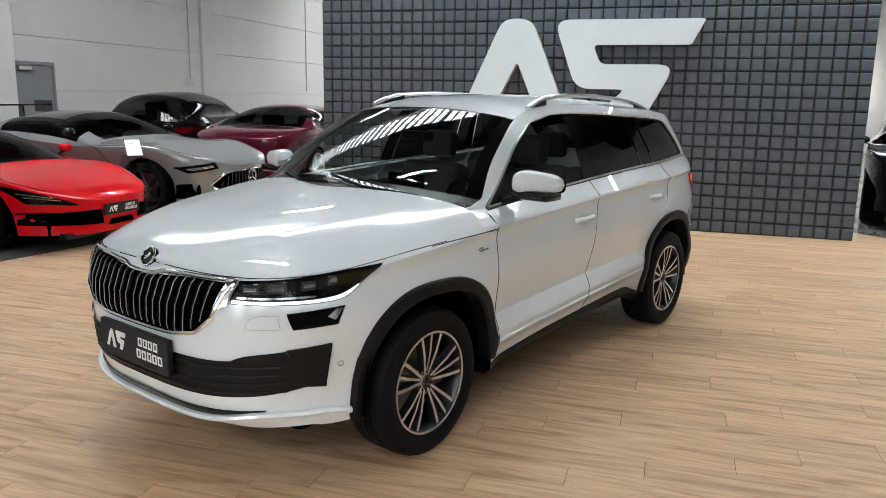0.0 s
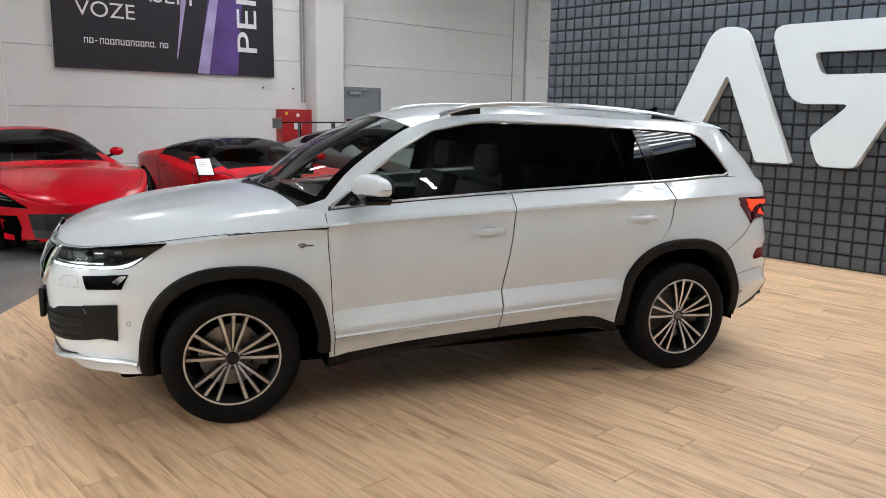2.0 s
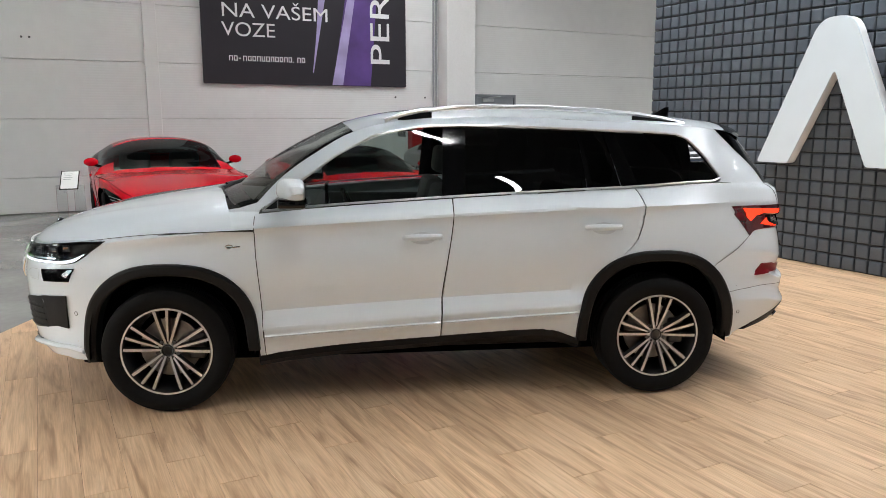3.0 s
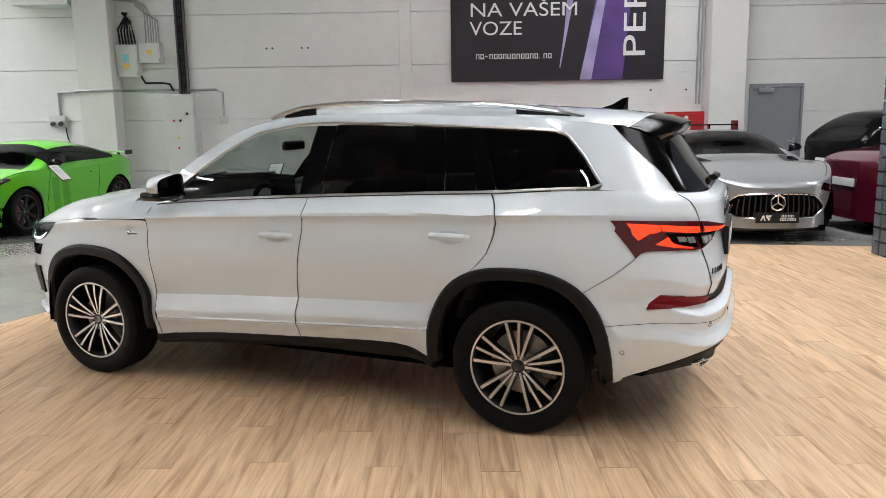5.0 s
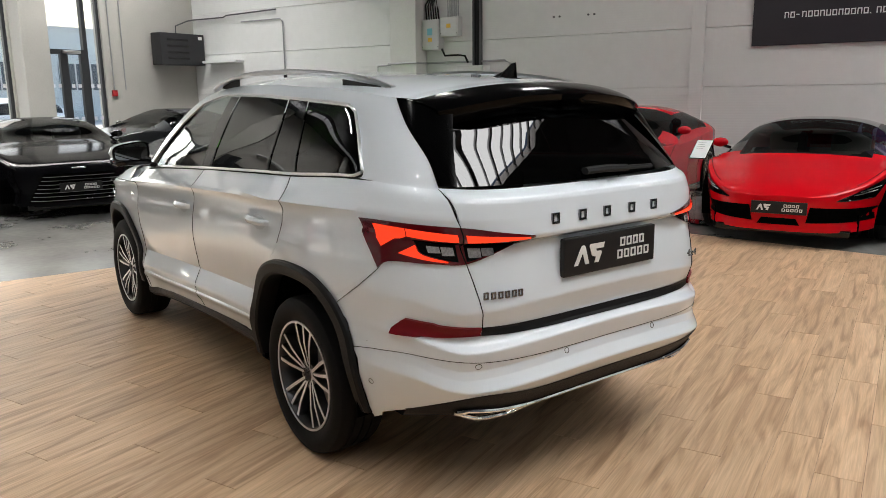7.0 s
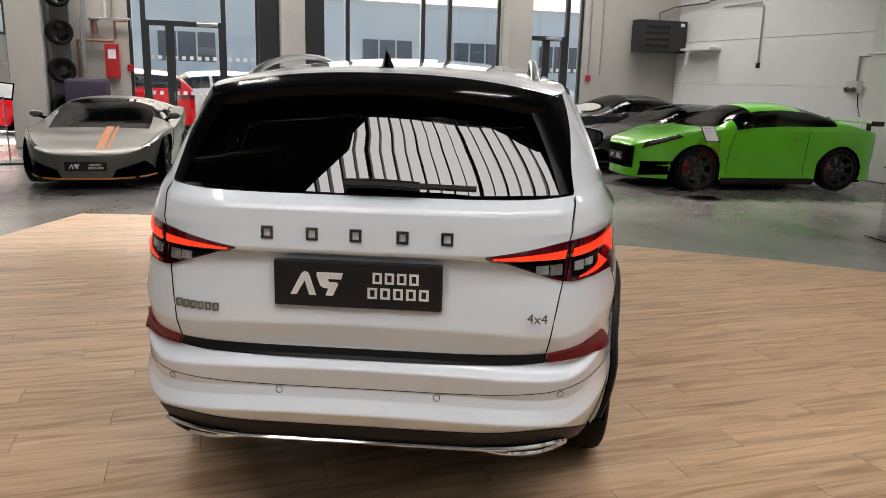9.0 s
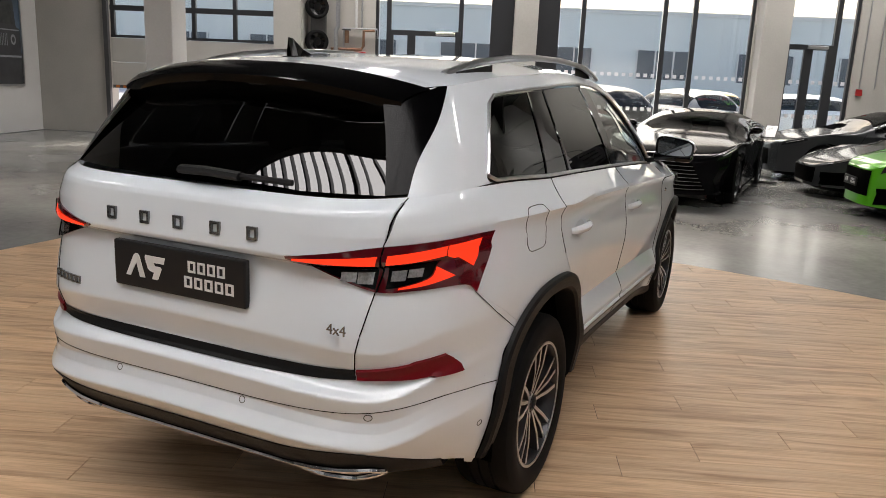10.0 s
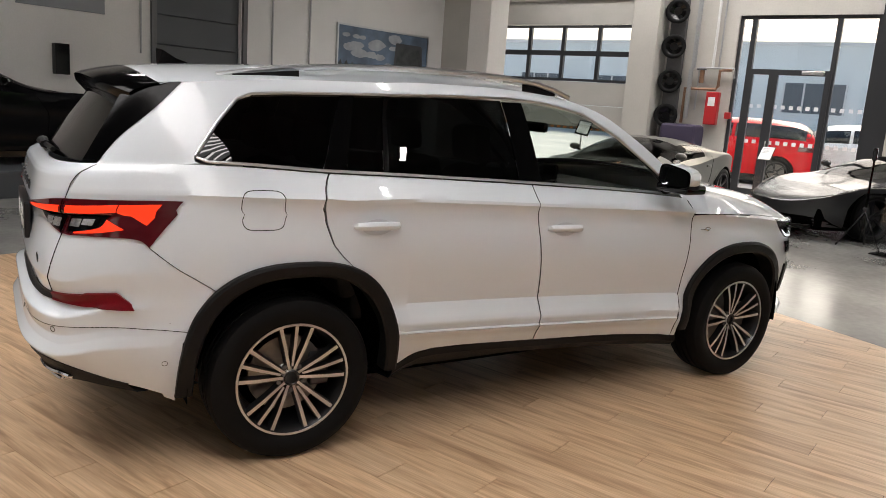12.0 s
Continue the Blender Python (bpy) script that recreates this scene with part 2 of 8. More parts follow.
M_RED2 = material("deep_red_paint", (0.56, 0.003, 0.014), 0.22, spec=0.12, coat=0.3, stain=0.03)
M_GREEN = material("green_paint", (0.105, 0.50, 0.022), 0.28, spec=0.15, coat=1.0, stain=0.03)
M_SILVER = material("silver_paint", (0.29, 0.295, 0.30), 0.28, spec=0.2, metal=0.4, coat=0.6, stain=0.03)
M_GREYP = material("matt_grey_green_paint", (0.12, 0.12, 0.108), 0.40, metal=0.4, coat=0.15, stain=0.03)
M_GREYS = material("grey_paint", (0.05, 0.053, 0.056), 0.24, metal=0.3, coat=0.25, stain=0.03)
M_BLACKCAR = material("black_paint", (0.005, 0.005, 0.006), 0.12, spec=0.03, coat=0.13, stain=0.05)
M_ANTHR = material("anthracite_paint", (0.055, 0.058, 0.062), 0.22, spec=0.05, metal=0.1, coat=0.35, stain=0.05)
M_MAROON = material("maroon_paint", (0.10, 0.006, 0.022), 0.2, spec=0.15, metal=0.2, coat=1.0, stain=0.05)
M_ORANGE = material("orange_stripe", (0.65, 0.20, 0.025), 0.35)
M_YELLOW = material("yellow_paint", (0.75, 0.42, 0.03), 0.3, coat=1.0)
M_FIREBOX = material("red_enamel", (0.42, 0.018, 0.022), 0.35, stain=0.08, stain_scale=4)
M_GDOOR = material("grey_door_paint", (0.24, 0.255, 0.275), 0.45, stain=0.05)
M_BOXGREY = material("light_grey_enclosure", (0.62, 0.63, 0.62), 0.45, stain=0.05, stain_scale=5)
M_POSTER = material("black_banner", (0.018, 0.015, 0.022), 0.45, stain=0.1, stain_scale=1.5)
M_VIOLET = material("violet_print", (0.11, 0.055, 0.24), 0.45, stain=0.35, stain_scale=1.6)
M_LILAC = material("lilac_print", (0.42, 0.36, 0.62), 0.45, stain=0.2, stain_scale=2.5)
M_PRINTW = material("white_print", (0.80, 0.80, 0.80), 0.5)
M_GATE = material("anthracite_gate", (0.055, 0.062, 0.070), 0.45, stain=0.08, stain_scale=1.5, bump=0.05)
M_GATEW = material("beige_gate", (0.46, 0.45, 0.42), 0.5, stain=0.08, stain_scale=1.5, bump=0.05)
M_PAPER = material("white_card", (0.86, 0.86, 0.85), 0.5)
M_ASPH = material("pale_paving", (0.55, 0.55, 0.54), 0.85, grain=0.25, grain_scale=60, stain=0.2, stain_scale=0.4)
M_FACADE = material("blue_grey_cladding", (0.64, 0.69, 0.69), 0.55, stain=0.06, stain_scale=0.3)
M_FWIN = material("facade_window", (0.10, 0.12, 0.14), 0.15)
M_RUST = material("copper_pipe", (0.30, 0.17, 0.11), 0.45, metal=0.6, grain=0.2)
M_CALIPER = material("red_caliper", (0.5, 0.02, 0.02), 0.3, coat=0.5)
M_LED = material("led_strip", (1, 1, 1), 0.4, emit=44.0, emit_color=(0.97, 0.985, 1.0))
M_STICKY = material("yellow_label", (0.8, 0.5, 0.05), 0.5)
M_STICKB = material("blue_label", (0.2, 0.55, 0.65), 0.5)
M_PURPLE = material("dark_violet_cloth", (0.03, 0.022, 0.05), 0.8)

# ---------------------------------------------------------------- mesh helpers


def mesh_of(bm, name, mat, smooth=False):
    me = bpy.data.meshes.new(name)
    bm.to_mesh(me)
    bm.free()
    me.materials.append(mat)
    if smooth:
        me.polygons.foreach_set("use_smooth", [True] * len(me.polygons))
        me.set_sharp_from_angle(angle=radians(28))
    return me


def part(name, bm, mat, parent, label="", smooth=False):
    ob = new(name, mesh_of(bm, name, mat, smooth))
    ob.parent = parent
    if label:
        tagged(ob, label)
    return ob


def thing(name, m, label, category, group="", kind=""):
    ob = new(name)
    ob.empty_display_size = 0.1
    ob.matrix_world = m
    return tagged(ob, label, category, group, kind)


def solo(name, bm, mat, m, label, category, group="", kind="", smooth=False):
    ob = new(name, mesh_of(bm, name, mat, smooth))
    ob.matrix_world = m
    return tagged(ob, label, category, group, kind)


def box(x0, x1, y0, y1, z0, z1, bevel=0.0, bm=None, segs=2):
    own = bm is None
    if own:
        bm = bmesh.new()
    vs = [bm.verts.new((x, y, z)) for z in (z0, z1) for y in (y0, y1) for x in (x0, x1)]
    fs = [bm.faces.new([vs[i] for i in f]) for f in ((0, 2, 3, 1), (4, 5, 7, 6), (0, 1, 5, 4), (2, 6, 7, 3), (0, 4, 6, 2), (1, 3, 7, 5))]
    if bevel:
        es = list({e for f in fs for e in f.edges})
        bmesh.ops.bevel(bm, geom=es, offset=bevel, segments=segs, affect="EDGES", profile=0.5)
    return bm


def cyl(r, p0, p1, seg=16, r2=None, bm=None, caps=True):
    if bm is None:
        bm = bmesh.new()
    p0, p1 = Vector(p0), Vector(p1)
    d = (p1 - p0)
    m = Matrix.Translation((p0 + p1) / 2) @ d.to_track_quat("Z", "Y").to_matrix().to_4x4()
    bmesh.ops.create_cone(bm, cap_ends=caps, segments=seg, radius1=r, radius2=r if r2 is None else r2, depth=d.length, matrix=m)
    return bm


def tube(points, r, seg=8, bm=None, closed=False, flat=1.0):
    """A round bar along a line of points."""
    if bm is None:
        bm = bmesh.new()
    pts = [Vector(p) for p in points]
    n = len(pts)
    rings = []
    up = Vector((0, 0, 1))
    for i, p in enumerate(pts):
        a = pts[i - 1] if i or closed else p
        c = pts[(i + 1) % n] if i < n - 1 or closed else p
        t = (c - a).normalized()
        ref = up if abs(t.dot(up)) < 0.95 else Vector((1, 0, 0))
        s = t.cross(ref).normalized()
        w = s.cross(t).normalized()
        rings.append([bm.verts.new(p + s * (r * math.cos(k * math.tau / seg)) + w * (r * flat * math.sin(k * math.tau / seg))) for k in range(seg)])
    for i in range(n if closed else n - 1):
        a, c = rings[i], rings[(i + 1) % n]
        for k in range(seg):
            bm.faces.new((a[k], a[(k + 1) % seg], c[(k + 1) % seg], c[k]))
    if not closed:
        bm.faces.new(rings[0][::-1])
        bm.faces.new(rings[-1])
    return bm


def prism(outline, z0, z1, bevel=0.0, bm=None):
    """A plate with the outline (x, y), from z0 to z1."""
    own = bm is None
    if own:
        bm = bmesh.new()
    lo = [bm.verts.new((x, y, z0)) for x, y in outline]
    hi = [bm.verts.new((x, y, z1)) for x, y in outline]
    top = bm.faces.new(hi)
    bm.faces.new(lo[::-1])
    n = len(lo)
    for i in range(n):
        bm.faces.new((lo[i], lo[(i + 1) % n], hi[(i + 1) % n], hi[i]))
    if bevel:
        bmesh.ops.bevel(bm, geom=list(top.edges), offset=bevel, segments=2, affect="EDGES", profile=0.5)
    return bm


def sheet(grid, bm=None, close_u=False):
    """Quads through a grid (rows of equal length) of points."""
    if bm is None:
        bm = bmesh.new()
    vs = [[bm.verts.new(p) for p in row] for row in grid]
    for i in range(len(vs) - 1):
        row = len(vs[i])
        for j in range(row if close_u else row - 1):
            q = (vs[i][j], vs[i][(j + 1) % row], vs[i + 1][(j + 1) % row], vs[i + 1][j])
            if len({tuple(v.co) for v in q}) == 4:
                bm.faces.new(q)
    return bm


def revolve(profile, seg=48, bm=None, y0=0.0):
    """Turns a profile of (radius, y) about the y axis."""
    rows = []
    for k in range(seg + 1):
        a = math.tau * k / seg
        rows.append([(r * math.cos(a), y + y0, r * math.sin(a)) for r, y in profile])
    bm = sheet(rows, bm)
    bmesh.ops.remove_doubles(bm, verts=bm.verts, dist=1e-5)
    return bm


def smooth_line(pts):
    """A smooth function through (x, value) pairs; flat beyond the ends."""
    pts = sorted(pts)
    xs, ys = np.array([p[0] for p in pts], float), np.array([p[1] for p in pts], float)
    d = np.diff(ys) / np.diff(xs)
    m = np.zeros(len(xs))
    for i in range(1, len(xs) - 1):
        m[i] = 0 if d[i - 1] * d[i] <= 0 else 2 * d[i - 1] * d[i] / (d[i - 1] + d[i])
    m[0], m[-1] = d[0], d[-1]

    def f(x):
        if x <= xs[0]:
            return float(ys[0])
        if x >= xs[-1]:
            return float(ys[-1])
        i = int(np.searchsorted(xs, x)) - 1
        h = xs[i + 1] - xs[i]
        t = (x - xs[i]) / h
        return float((1 + 2 * t) * (1 - t) ** 2 * ys[i] + t * (1 - t) ** 2 * h * m[i] + t * t * (3 - 2 * t) * ys[i + 1] + t * t * (t - 1) * h * m[i + 1])
    return f


def polyline(pts, n, smooth=False):
    """n + 1 points spaced evenly along a polyline of 2D points."""
    p = np.array(pts, float)
    if smooth and len(p) > 2:
        q = [p[0]]
        for i in range(len(p) - 1):
            a, b_, c, d = p[max(i - 1, 0)], p[i], p[i + 1], p[min(i + 2, len(p) - 1)]
            for k in range(1, 9):
                t = k / 8
                q.append(0.5 * (2 * b_ + (c - a) * t + (2 * a - 5 * b_ + 4 * c - d) * t * t + (3 * b_ - a - 3 * c + d) * t ** 3))
        p = np.array(q)
    L = np.concatenate([[0], np.cumsum(np.hypot(*np.diff(p, axis=0).T))])
    t = np.linspace(0, L[-1], n + 1)
    return np.stack([np.interp(t, L, p[:, 0]), np.interp(t, L, p[:, 1])], 1)


def coons(bottom, top, left, right, nu, nv, smooth=True):
    """A grid of 2D points filling four border lines."""
    B, T = polyline(bottom, nu, smooth), polyline(top, nu, smooth)
    Lf, R = polyline(left, nv, smooth), polyline(right, nv, smooth)
    out = []
    for j in range(nv + 1):
        v = j / nv
        row = []
        for i in range(nu + 1):
            u = i / nu
            row.append((1 - v) * B[i] + v * T[i] + (1 - u) * Lf[j] + u * R[j]
                       - ((1 - u) * (1 - v) * B[0] + u * (1 - v) * B[-1] + (1 - u) * v * T[0] + u * v * T[-1]))
        out.append(row)
    return out


def at(x, y, deg, z=0.0):
    return pose(x, y, z, 0, 0, deg)


# ---------------------------------------------------------------- the hall
U0, U1, V0, V1 = -24.0, 13.2, -10.45, 10.7


def structure(name, bm, mat, label, m=ROOM, category="wall"):
    return solo(name, bm, mat, m, label, category, kind="structure")


structure("floor", box(U0 - 0.3, U1 + 0.3, V0 - 0.3, V1 + 0.3, -0.3, -0.012), M_CONC, "polished grey concrete floor of the hall", category="floor")

# wall with the banner: horizontal sandwich panels with grooves
wall = thing("wall_south", ROOM, "white insulated panel wall with horizontal joints", "wall", kind="structure")
heights = [0.0, 0.62, 1.63, 2.64, 3.66, 4.68, 5.70, CEIL]
bays = [(U0, -13.1), (-12.55, -6.34), (-5.62, 0.14), (0.36, 5.95), (6.62, U1)]
for a, c in bays:
    for z0, z1 in zip(heights[:-1], heights[1:]):
        part("panel", box(a, c, V0 - 0.2, V0, z0 + 0.004, z1 - 0.004, 0.006, segs=1), M_WALL, wall)
part("backing", box(U0, U1, V0 - 0.3, V0 - 0.19, 0, CEIL), M_PLASTER, wall)


def column(name, u0, u1, v0, v1, mat=M_PLASTER, label="white plastered hall column"):
    structure(name, box(u0, u1, v0, v1, 0, CEIL, 0.015), mat, label, category="column")


column("column_1", -6.33, -5.63, V0 - 0.1, V0 + 0.40)
column("column_2", 5.95, 6.62, V0 - 0.1, V0 + 0.40)
structure("trim_1", box(0.13, 0.37, V0 - 0.1, V0 + 0.05, 0, CEIL, 0.01), M_WALL, "white cover strip on the panel wall", category="trim")
structure("trim_2", box(-13.05, -12.60, V0 - 0.1, V0 + 0.05, 0, CEIL, 0.01), M_WALL, "white cover strip on the panel wall", category="trim")

# end wall behind the padded partition
structure("wall_west", box(U0 - 0.3, U0, V0 - 0.3, V1 + 0.3, 0, CEIL), M_PLASTER, "plain white end wall of the hall")

# wall with the picture and the dark gate
GATE = (4.58, 6.50)
structure("wall_north_1", box(U0, GATE[0] - 0.0, V1, V1 + 0.3, 0, CEIL), M_PLASTER, "white plastered hall wall")
structure("wall_north_2", box(GATE[1], U1 + 0.3, V1, V1 + 0.3, 0, CEIL), M_PLASTER, "white plastered hall wall beside a dark gate")
structure("wall_north_3", box(GATE[0], GATE[1], V1, V1 + 0.3, 4.4, CEIL), M_PLASTER, "white plastered wall over the gate")
gate = thing("gate_1", ROOM, "closed anthracite sectional gate in the hall wall", "gate", kind="structure")
for k in range(8):
    part("panel", box(GATE[0], GATE[1], V1 + 0.08, V1 + 0.14, 0.55 * k + 0.004, 0.55 * k + 0.546, 0.008, segs=1), M_GATE, gate)
# unseen black sheet, added to keep daylight out of the panel joints
part("backing", box(GATE[0], GATE[1], V1 + 0.145, V1 + 0.20, 0, 4.4), M_VOID, gate)
part("rail", box(GATE[0] - 0.12, GATE[0] - 0.02, V1 - 0.06, V1 - 0.002, 0, 4.4), M_STEEL, gate)
part("rail", box(GATE[1] + 0.02, GATE[1] + 0.12, V1 - 0.06, V1 - 0.002, 0, 4.4), M_STEEL, gate)

# ceiling with skylight strips
bm = bmesh.new()
edges = [U0 - 0.3]
for a, c in sorted(SKYLIGHTS):
    edges += [a, c]
edges.append(U1 + 0.3)
for a, c in zip(edges[::2], edges[1::2]):
    box(a, c, V0 - 0.3, V1 + 0.3, CEIL, CEIL + 0.2, bm=bm)
for a, c in SKYLIGHTS:
    box(a, c, V0 - 0.3, V0 + 0.9, CEIL, CEIL + 0.2, bm=bm)
    box(a, c, 7.4, V1 + 0.3, CEIL, CEIL + 0.2, bm=bm)
structure("ceiling", bm, M_CEIL, "grey sheet-metal ceiling with skylight strips", category="ceiling")
for a, c in SKYLIGHTS:
    sk = thing("skylight", ROOM, "long bright roof skylight with dark steel bars", "skylight", "roof skylights", "structure")
    for k in range(66):
        v = V0 + 1.0 + k * 0.30
        hw = 0.045 if k % 8 == 0 else 0.022 if k % 2 == 0 else 0.012
        part("bar", box(a, c, v - hw, v + hw, CEIL + 0.02, CEIL + 0.16), M_STEEL, sk)
    for u in (a + 0.05, c - 0.05):
        part("edge_bar", box(u - 0.05, u + 0.05, V0 + 0.9, V1 - 0.9, CEIL - 0.05, CEIL + 0.2), M_STEEL, sk)
for u in (-11.0, -1.3, 9.6):
    beam = thing("roof_beam", ROOM, "grey steel roof truss girder under the ceiling", "beam", "roof girders", "structure")
    part("web", box(u - 0.06, u + 0.06, V0, V1, CEIL - 0.75, CEIL - 0.01), M_CEIL, beam)
    part("flange", box(u - 0.16, u + 0.16, V0, V1, CEIL - 0.82, CEIL - 0.75), M_CEIL, beam)
for u, v in [(-8.5, -6), (-8.5, 0), (-8.5, 6), (0.8, -7), (0.8, -2), (0.8, 3), (0.8, 7), (9.0, -6), (9.0, 2)]:
    lamp = thing("strip_lamp", room(u, v, CEIL - 0.35), "white hanging led strip lamp", "lamp", "hall strip lamps")
    part("housing", box(-0.06, 0.06, -0.75, 0.75, 0.012, 0.07, 0.01), M_BOXGREY, lamp)
    part("diffuser", box(-0.045, 0.045, -0.74, 0.74, 0, 0.012), M_LED, lamp)
    for v_ in (-0.6, 0.6):
        part("wire", cyl(0.004, (0, v_, 0.07), (0, v_, 0.36), 6), M_STEEL, lamp)

# window front: openings (v from, v to, sill, head)
OPEN = [(2.76, 0.10, 0.0, 3.70), (-1.27, -5.55, 0.0, 3.95), (-6.25, -7.75, 0.0, 3.95)]
BIG = (8.95, 5.0, 0.0, 4.1)
bm = bmesh.new()
cuts = sorted([(b, a, h) for a, b, s, h in OPEN + [BIG]])
pos = V0 - 0.3
for lo, hi, head in cuts:
    box(U1, U1 + 0.3, pos, lo, 0, CEIL, bm=bm)
    box(U1, U1 + 0.3, lo, hi, head, CEIL, bm=bm)
    pos = hi
box(U1, U1 + 0.3, pos, V1 + 0.3, 0, CEIL, bm=bm)
structure("wall_east", bm, M_PLASTER2, "pale plastered window wall of the hall")
for v0, v1 in ((0.10, -0.33), (-0.86, -1.27)):
    structure("dark_panel", box(U1 - 0.04, U1 + 0.02, v1, v0, 0, 3.95), M_ALU, "anthracite cladding strip beside the glazing", category="cladding")
column("column_3", U1 - 0.45, U1 + 0.05, -0.85, -0.34, M_PLASTER2)
column("column_4", U1 - 0.4, U1 + 0.05, -6.2, -5.6, M_PLASTER2)
column("column_5", U1 - 0.6, U1 + 0.05, 4.30, 4.92, M_PLASTER2, label="pale plastered column beside the roller gate")


def glazing(name, v0, v1, head, mullions, door=None, label="", transom=None):
    """A storefront frame between v1 and v0 with upright bars, and a glazed door where given."""
    w = thing(name, ROOM, label, "window", kind="structure")
    f = 0.07
    part("frame", box(U1 + 0.05, U1 + 0.13, v1, v1 + f, 0, head), M_ALU, w)
    part("frame", box(U1 + 0.05, U1 + 0.13, v0 - f, v0, 0, head), M_ALU, w)
    part("frame", box(U1 + 0.05, U1 + 0.13, v1 + f, v0 - f, head - f, head), M_ALU, w)
    part("frame", box(U1 + 0.05, U1 + 0.13, v1 + f, v0 - f, 0, f), M_ALU, w)
    for v in mullions:
        part("mullion", box(U1 + 0.04, U1 + 0.14, v - 0.05, v + 0.05, f, head - f), M_ALU, w)
    xs = sorted([v1 + f, v0 - f] + list(mullions))
    for a, c in zip(xs[:-1], xs[1:]):
        p = part("pane", box(U1 + 0.088, U1 + 0.094, a + 0.02, c - 0.02, f, head - f), M_GLASS_W, w)
        p.visible_shadow = False
    if door:
        d0, d1, dh = door
        leaf = part("door_leaf", box(U1 + 0.02, U1 + 0.1, d1, d0, dh - 0.11, dh), M_ALU, w, "anthracite door frame")
        bm = box(U1 + 0.02, U1 + 0.1, d1, d1 + 0.11, 0, dh - 0.11)
        box(U1 + 0.02, U1 + 0.1, d0 - 0.11, d0, 0, dh - 0.11, bm=bm)
        mid = d0 - 0.52
        box(U1 + 0.02, U1 + 0.1, mid - 0.09, mid + 0.09, 0, dh - 0.11, bm=bm)
        box(U1 + 0.02, U1 + 0.1, d1 + 0.11, d0 - 0.11, 0, 0.12, bm=bm)
        part("door_stile", bm, M_ALU, w)
        part("door_closer", box(U1 - 0.04, U1 + 0.02, d1 + 0.12, d1 + 0.55, dh - 0.09, dh - 0.02, 0.01), M_SATIN, w)
        part("door_handle", tube([(U1 - 0.05, mid - 0.05, 0.95), (U1 - 0.05, mid - 0.05, 1.15)], 0.012), M_SATIN, w)
    return w


glazing("window_1", 2.76, 0.10, 3.70, [0.84, 2.46], (2.46, 0.84, 2.62), "tall anthracite glazed entrance with a closed glass door")
glazing("window_2", -1.27, -5.55, 3.95, [-1.86, -3.63, -4.28], None, "tall anthracite storefront glazing looking out on parked cars")
glazing("window_3", -6.25, -7.75, 3.95, [-7.33], (-6.25, -7.28, 2.66), "tall anthracite glazing with a glass door")

# roller gate, half raised, with a row of lights
gate = thing("gate_2", ROOM, "beige sectional gate raised half way with glazed rows", "gate", kind="structure")
part("panel", box(U1 + 0.06, U1 + 0.12, 5.0, 8.95, 1.12, 1.64, 0.006, segs=1), M_GATEW, gate)
part("panel", box(U1 + 0.06, U1 + 0.12, 5.0, 8.95, 1.65, 2.19, 0.006, segs=1), M_GATEW, gate)
for r in range(2):
    z0 = 2.20 + 0.66 * r
    for z in (z0, z0 + 0.60):
        part("sash", box(U1 + 0.05, U1 + 0.13, 5.0, 8.95, z, z + 0.06), M_ALU, gate)
    for k in range(5):
        v = 5.0 + k * 0.9625
        part("sash", box(U1 + 0.05, U1 + 0.13, v, v + 0.09, z0 + 0.06, z0 + 0.60), M_ALU, gate)
    for k in range(4):
        p = part("pane", box(U1 + 0.088, U1 + 0.094, 5.09 + k * 0.9625, 5.0 + (k + 1) * 0.9625, z0 + 0.06, z0 + 0.60), M_GLASS_W, gate)
        p.visible_shadow = False
part("panel", box(U1 + 0.06, U1 + 0.12, 5.0, 8.95, 3.53, 4.1, 0.006, segs=1), M_GATEW, gate)
part("seal", box(U1 + 0.05, U1 + 0.13, 5.0, 8.95, 1.05, 1.12), M_STEEL, gate)
for k in range(22):
    part("hazard_stripe", box(U1 + 0.045, U1 + 0.049, 5.05 + k * 0.178, 5.14 + k * 0.178, 1.06, 1.11), M_ORANGE, gate)
part("rail", box(U1 - 0.1, U1 - 0.002, 4.95, 5.03, 0, 4.1), M_STEEL, gate)
part("rail", box(U1 - 0.1, U1 - 0.002, 8.95, 9.05, 0, 4.1), M_STEEL, gate)

# outside
structure("ground", box(-200, 300, -250, 250, -0.8, -0.31), M_ASPH, "grey asphalt yard reaching to the horizon", category="ground")
structure("pavement", box(U1 + 0.3, U1 + 60, -60, 60, -0.3, -0.02), M_ASPH, "grey paved yard outside the hall", category="pavement")
hall = thing("industrial_building", room(U1 + 34, 0, 0), "blue-grey clad flat industrial building across the yard", "building")
part("wall", box(0, 12, -50, 50, -0.02, 6.2), M_FACADE, hall)
part("parapet", box(-0.12, 12.1, -50.1, 50.1, 6.2, 6.45), M_BOXGREY, hall)
for k in range(12):
    v = -38 + k * 6.4
    wdw = part("window", box(-0.06, 0.02, v, v + 3.6, 2.2, 4.0), M_FWIN, hall)
    for j in range(4):
        part("frame", box(-0.1, -0.06, v + j * 1.17, v + j * 1.17 + 0.1, 2.2, 4.0), M_BOXGREY, wdw)

# padded partition with emblem
PW = -5.40
PV0, PV1, PH = -3.58, 3.52, 3.26
wall_pads = wall = thing("partition", ROOM, "dark slate-grey padded partition wall of square cushions", "wall", kind="structure")
part("core", box(PW - 0.30, PW - 0.03, PV0 + 0.01, PV1 - 0.01, 0, PH - 0.01), M_PADGAP, wall)
NPV, NPZ = 47, 21
pw, ph = (PV1 - PV0) / NPV, PH / NPZ


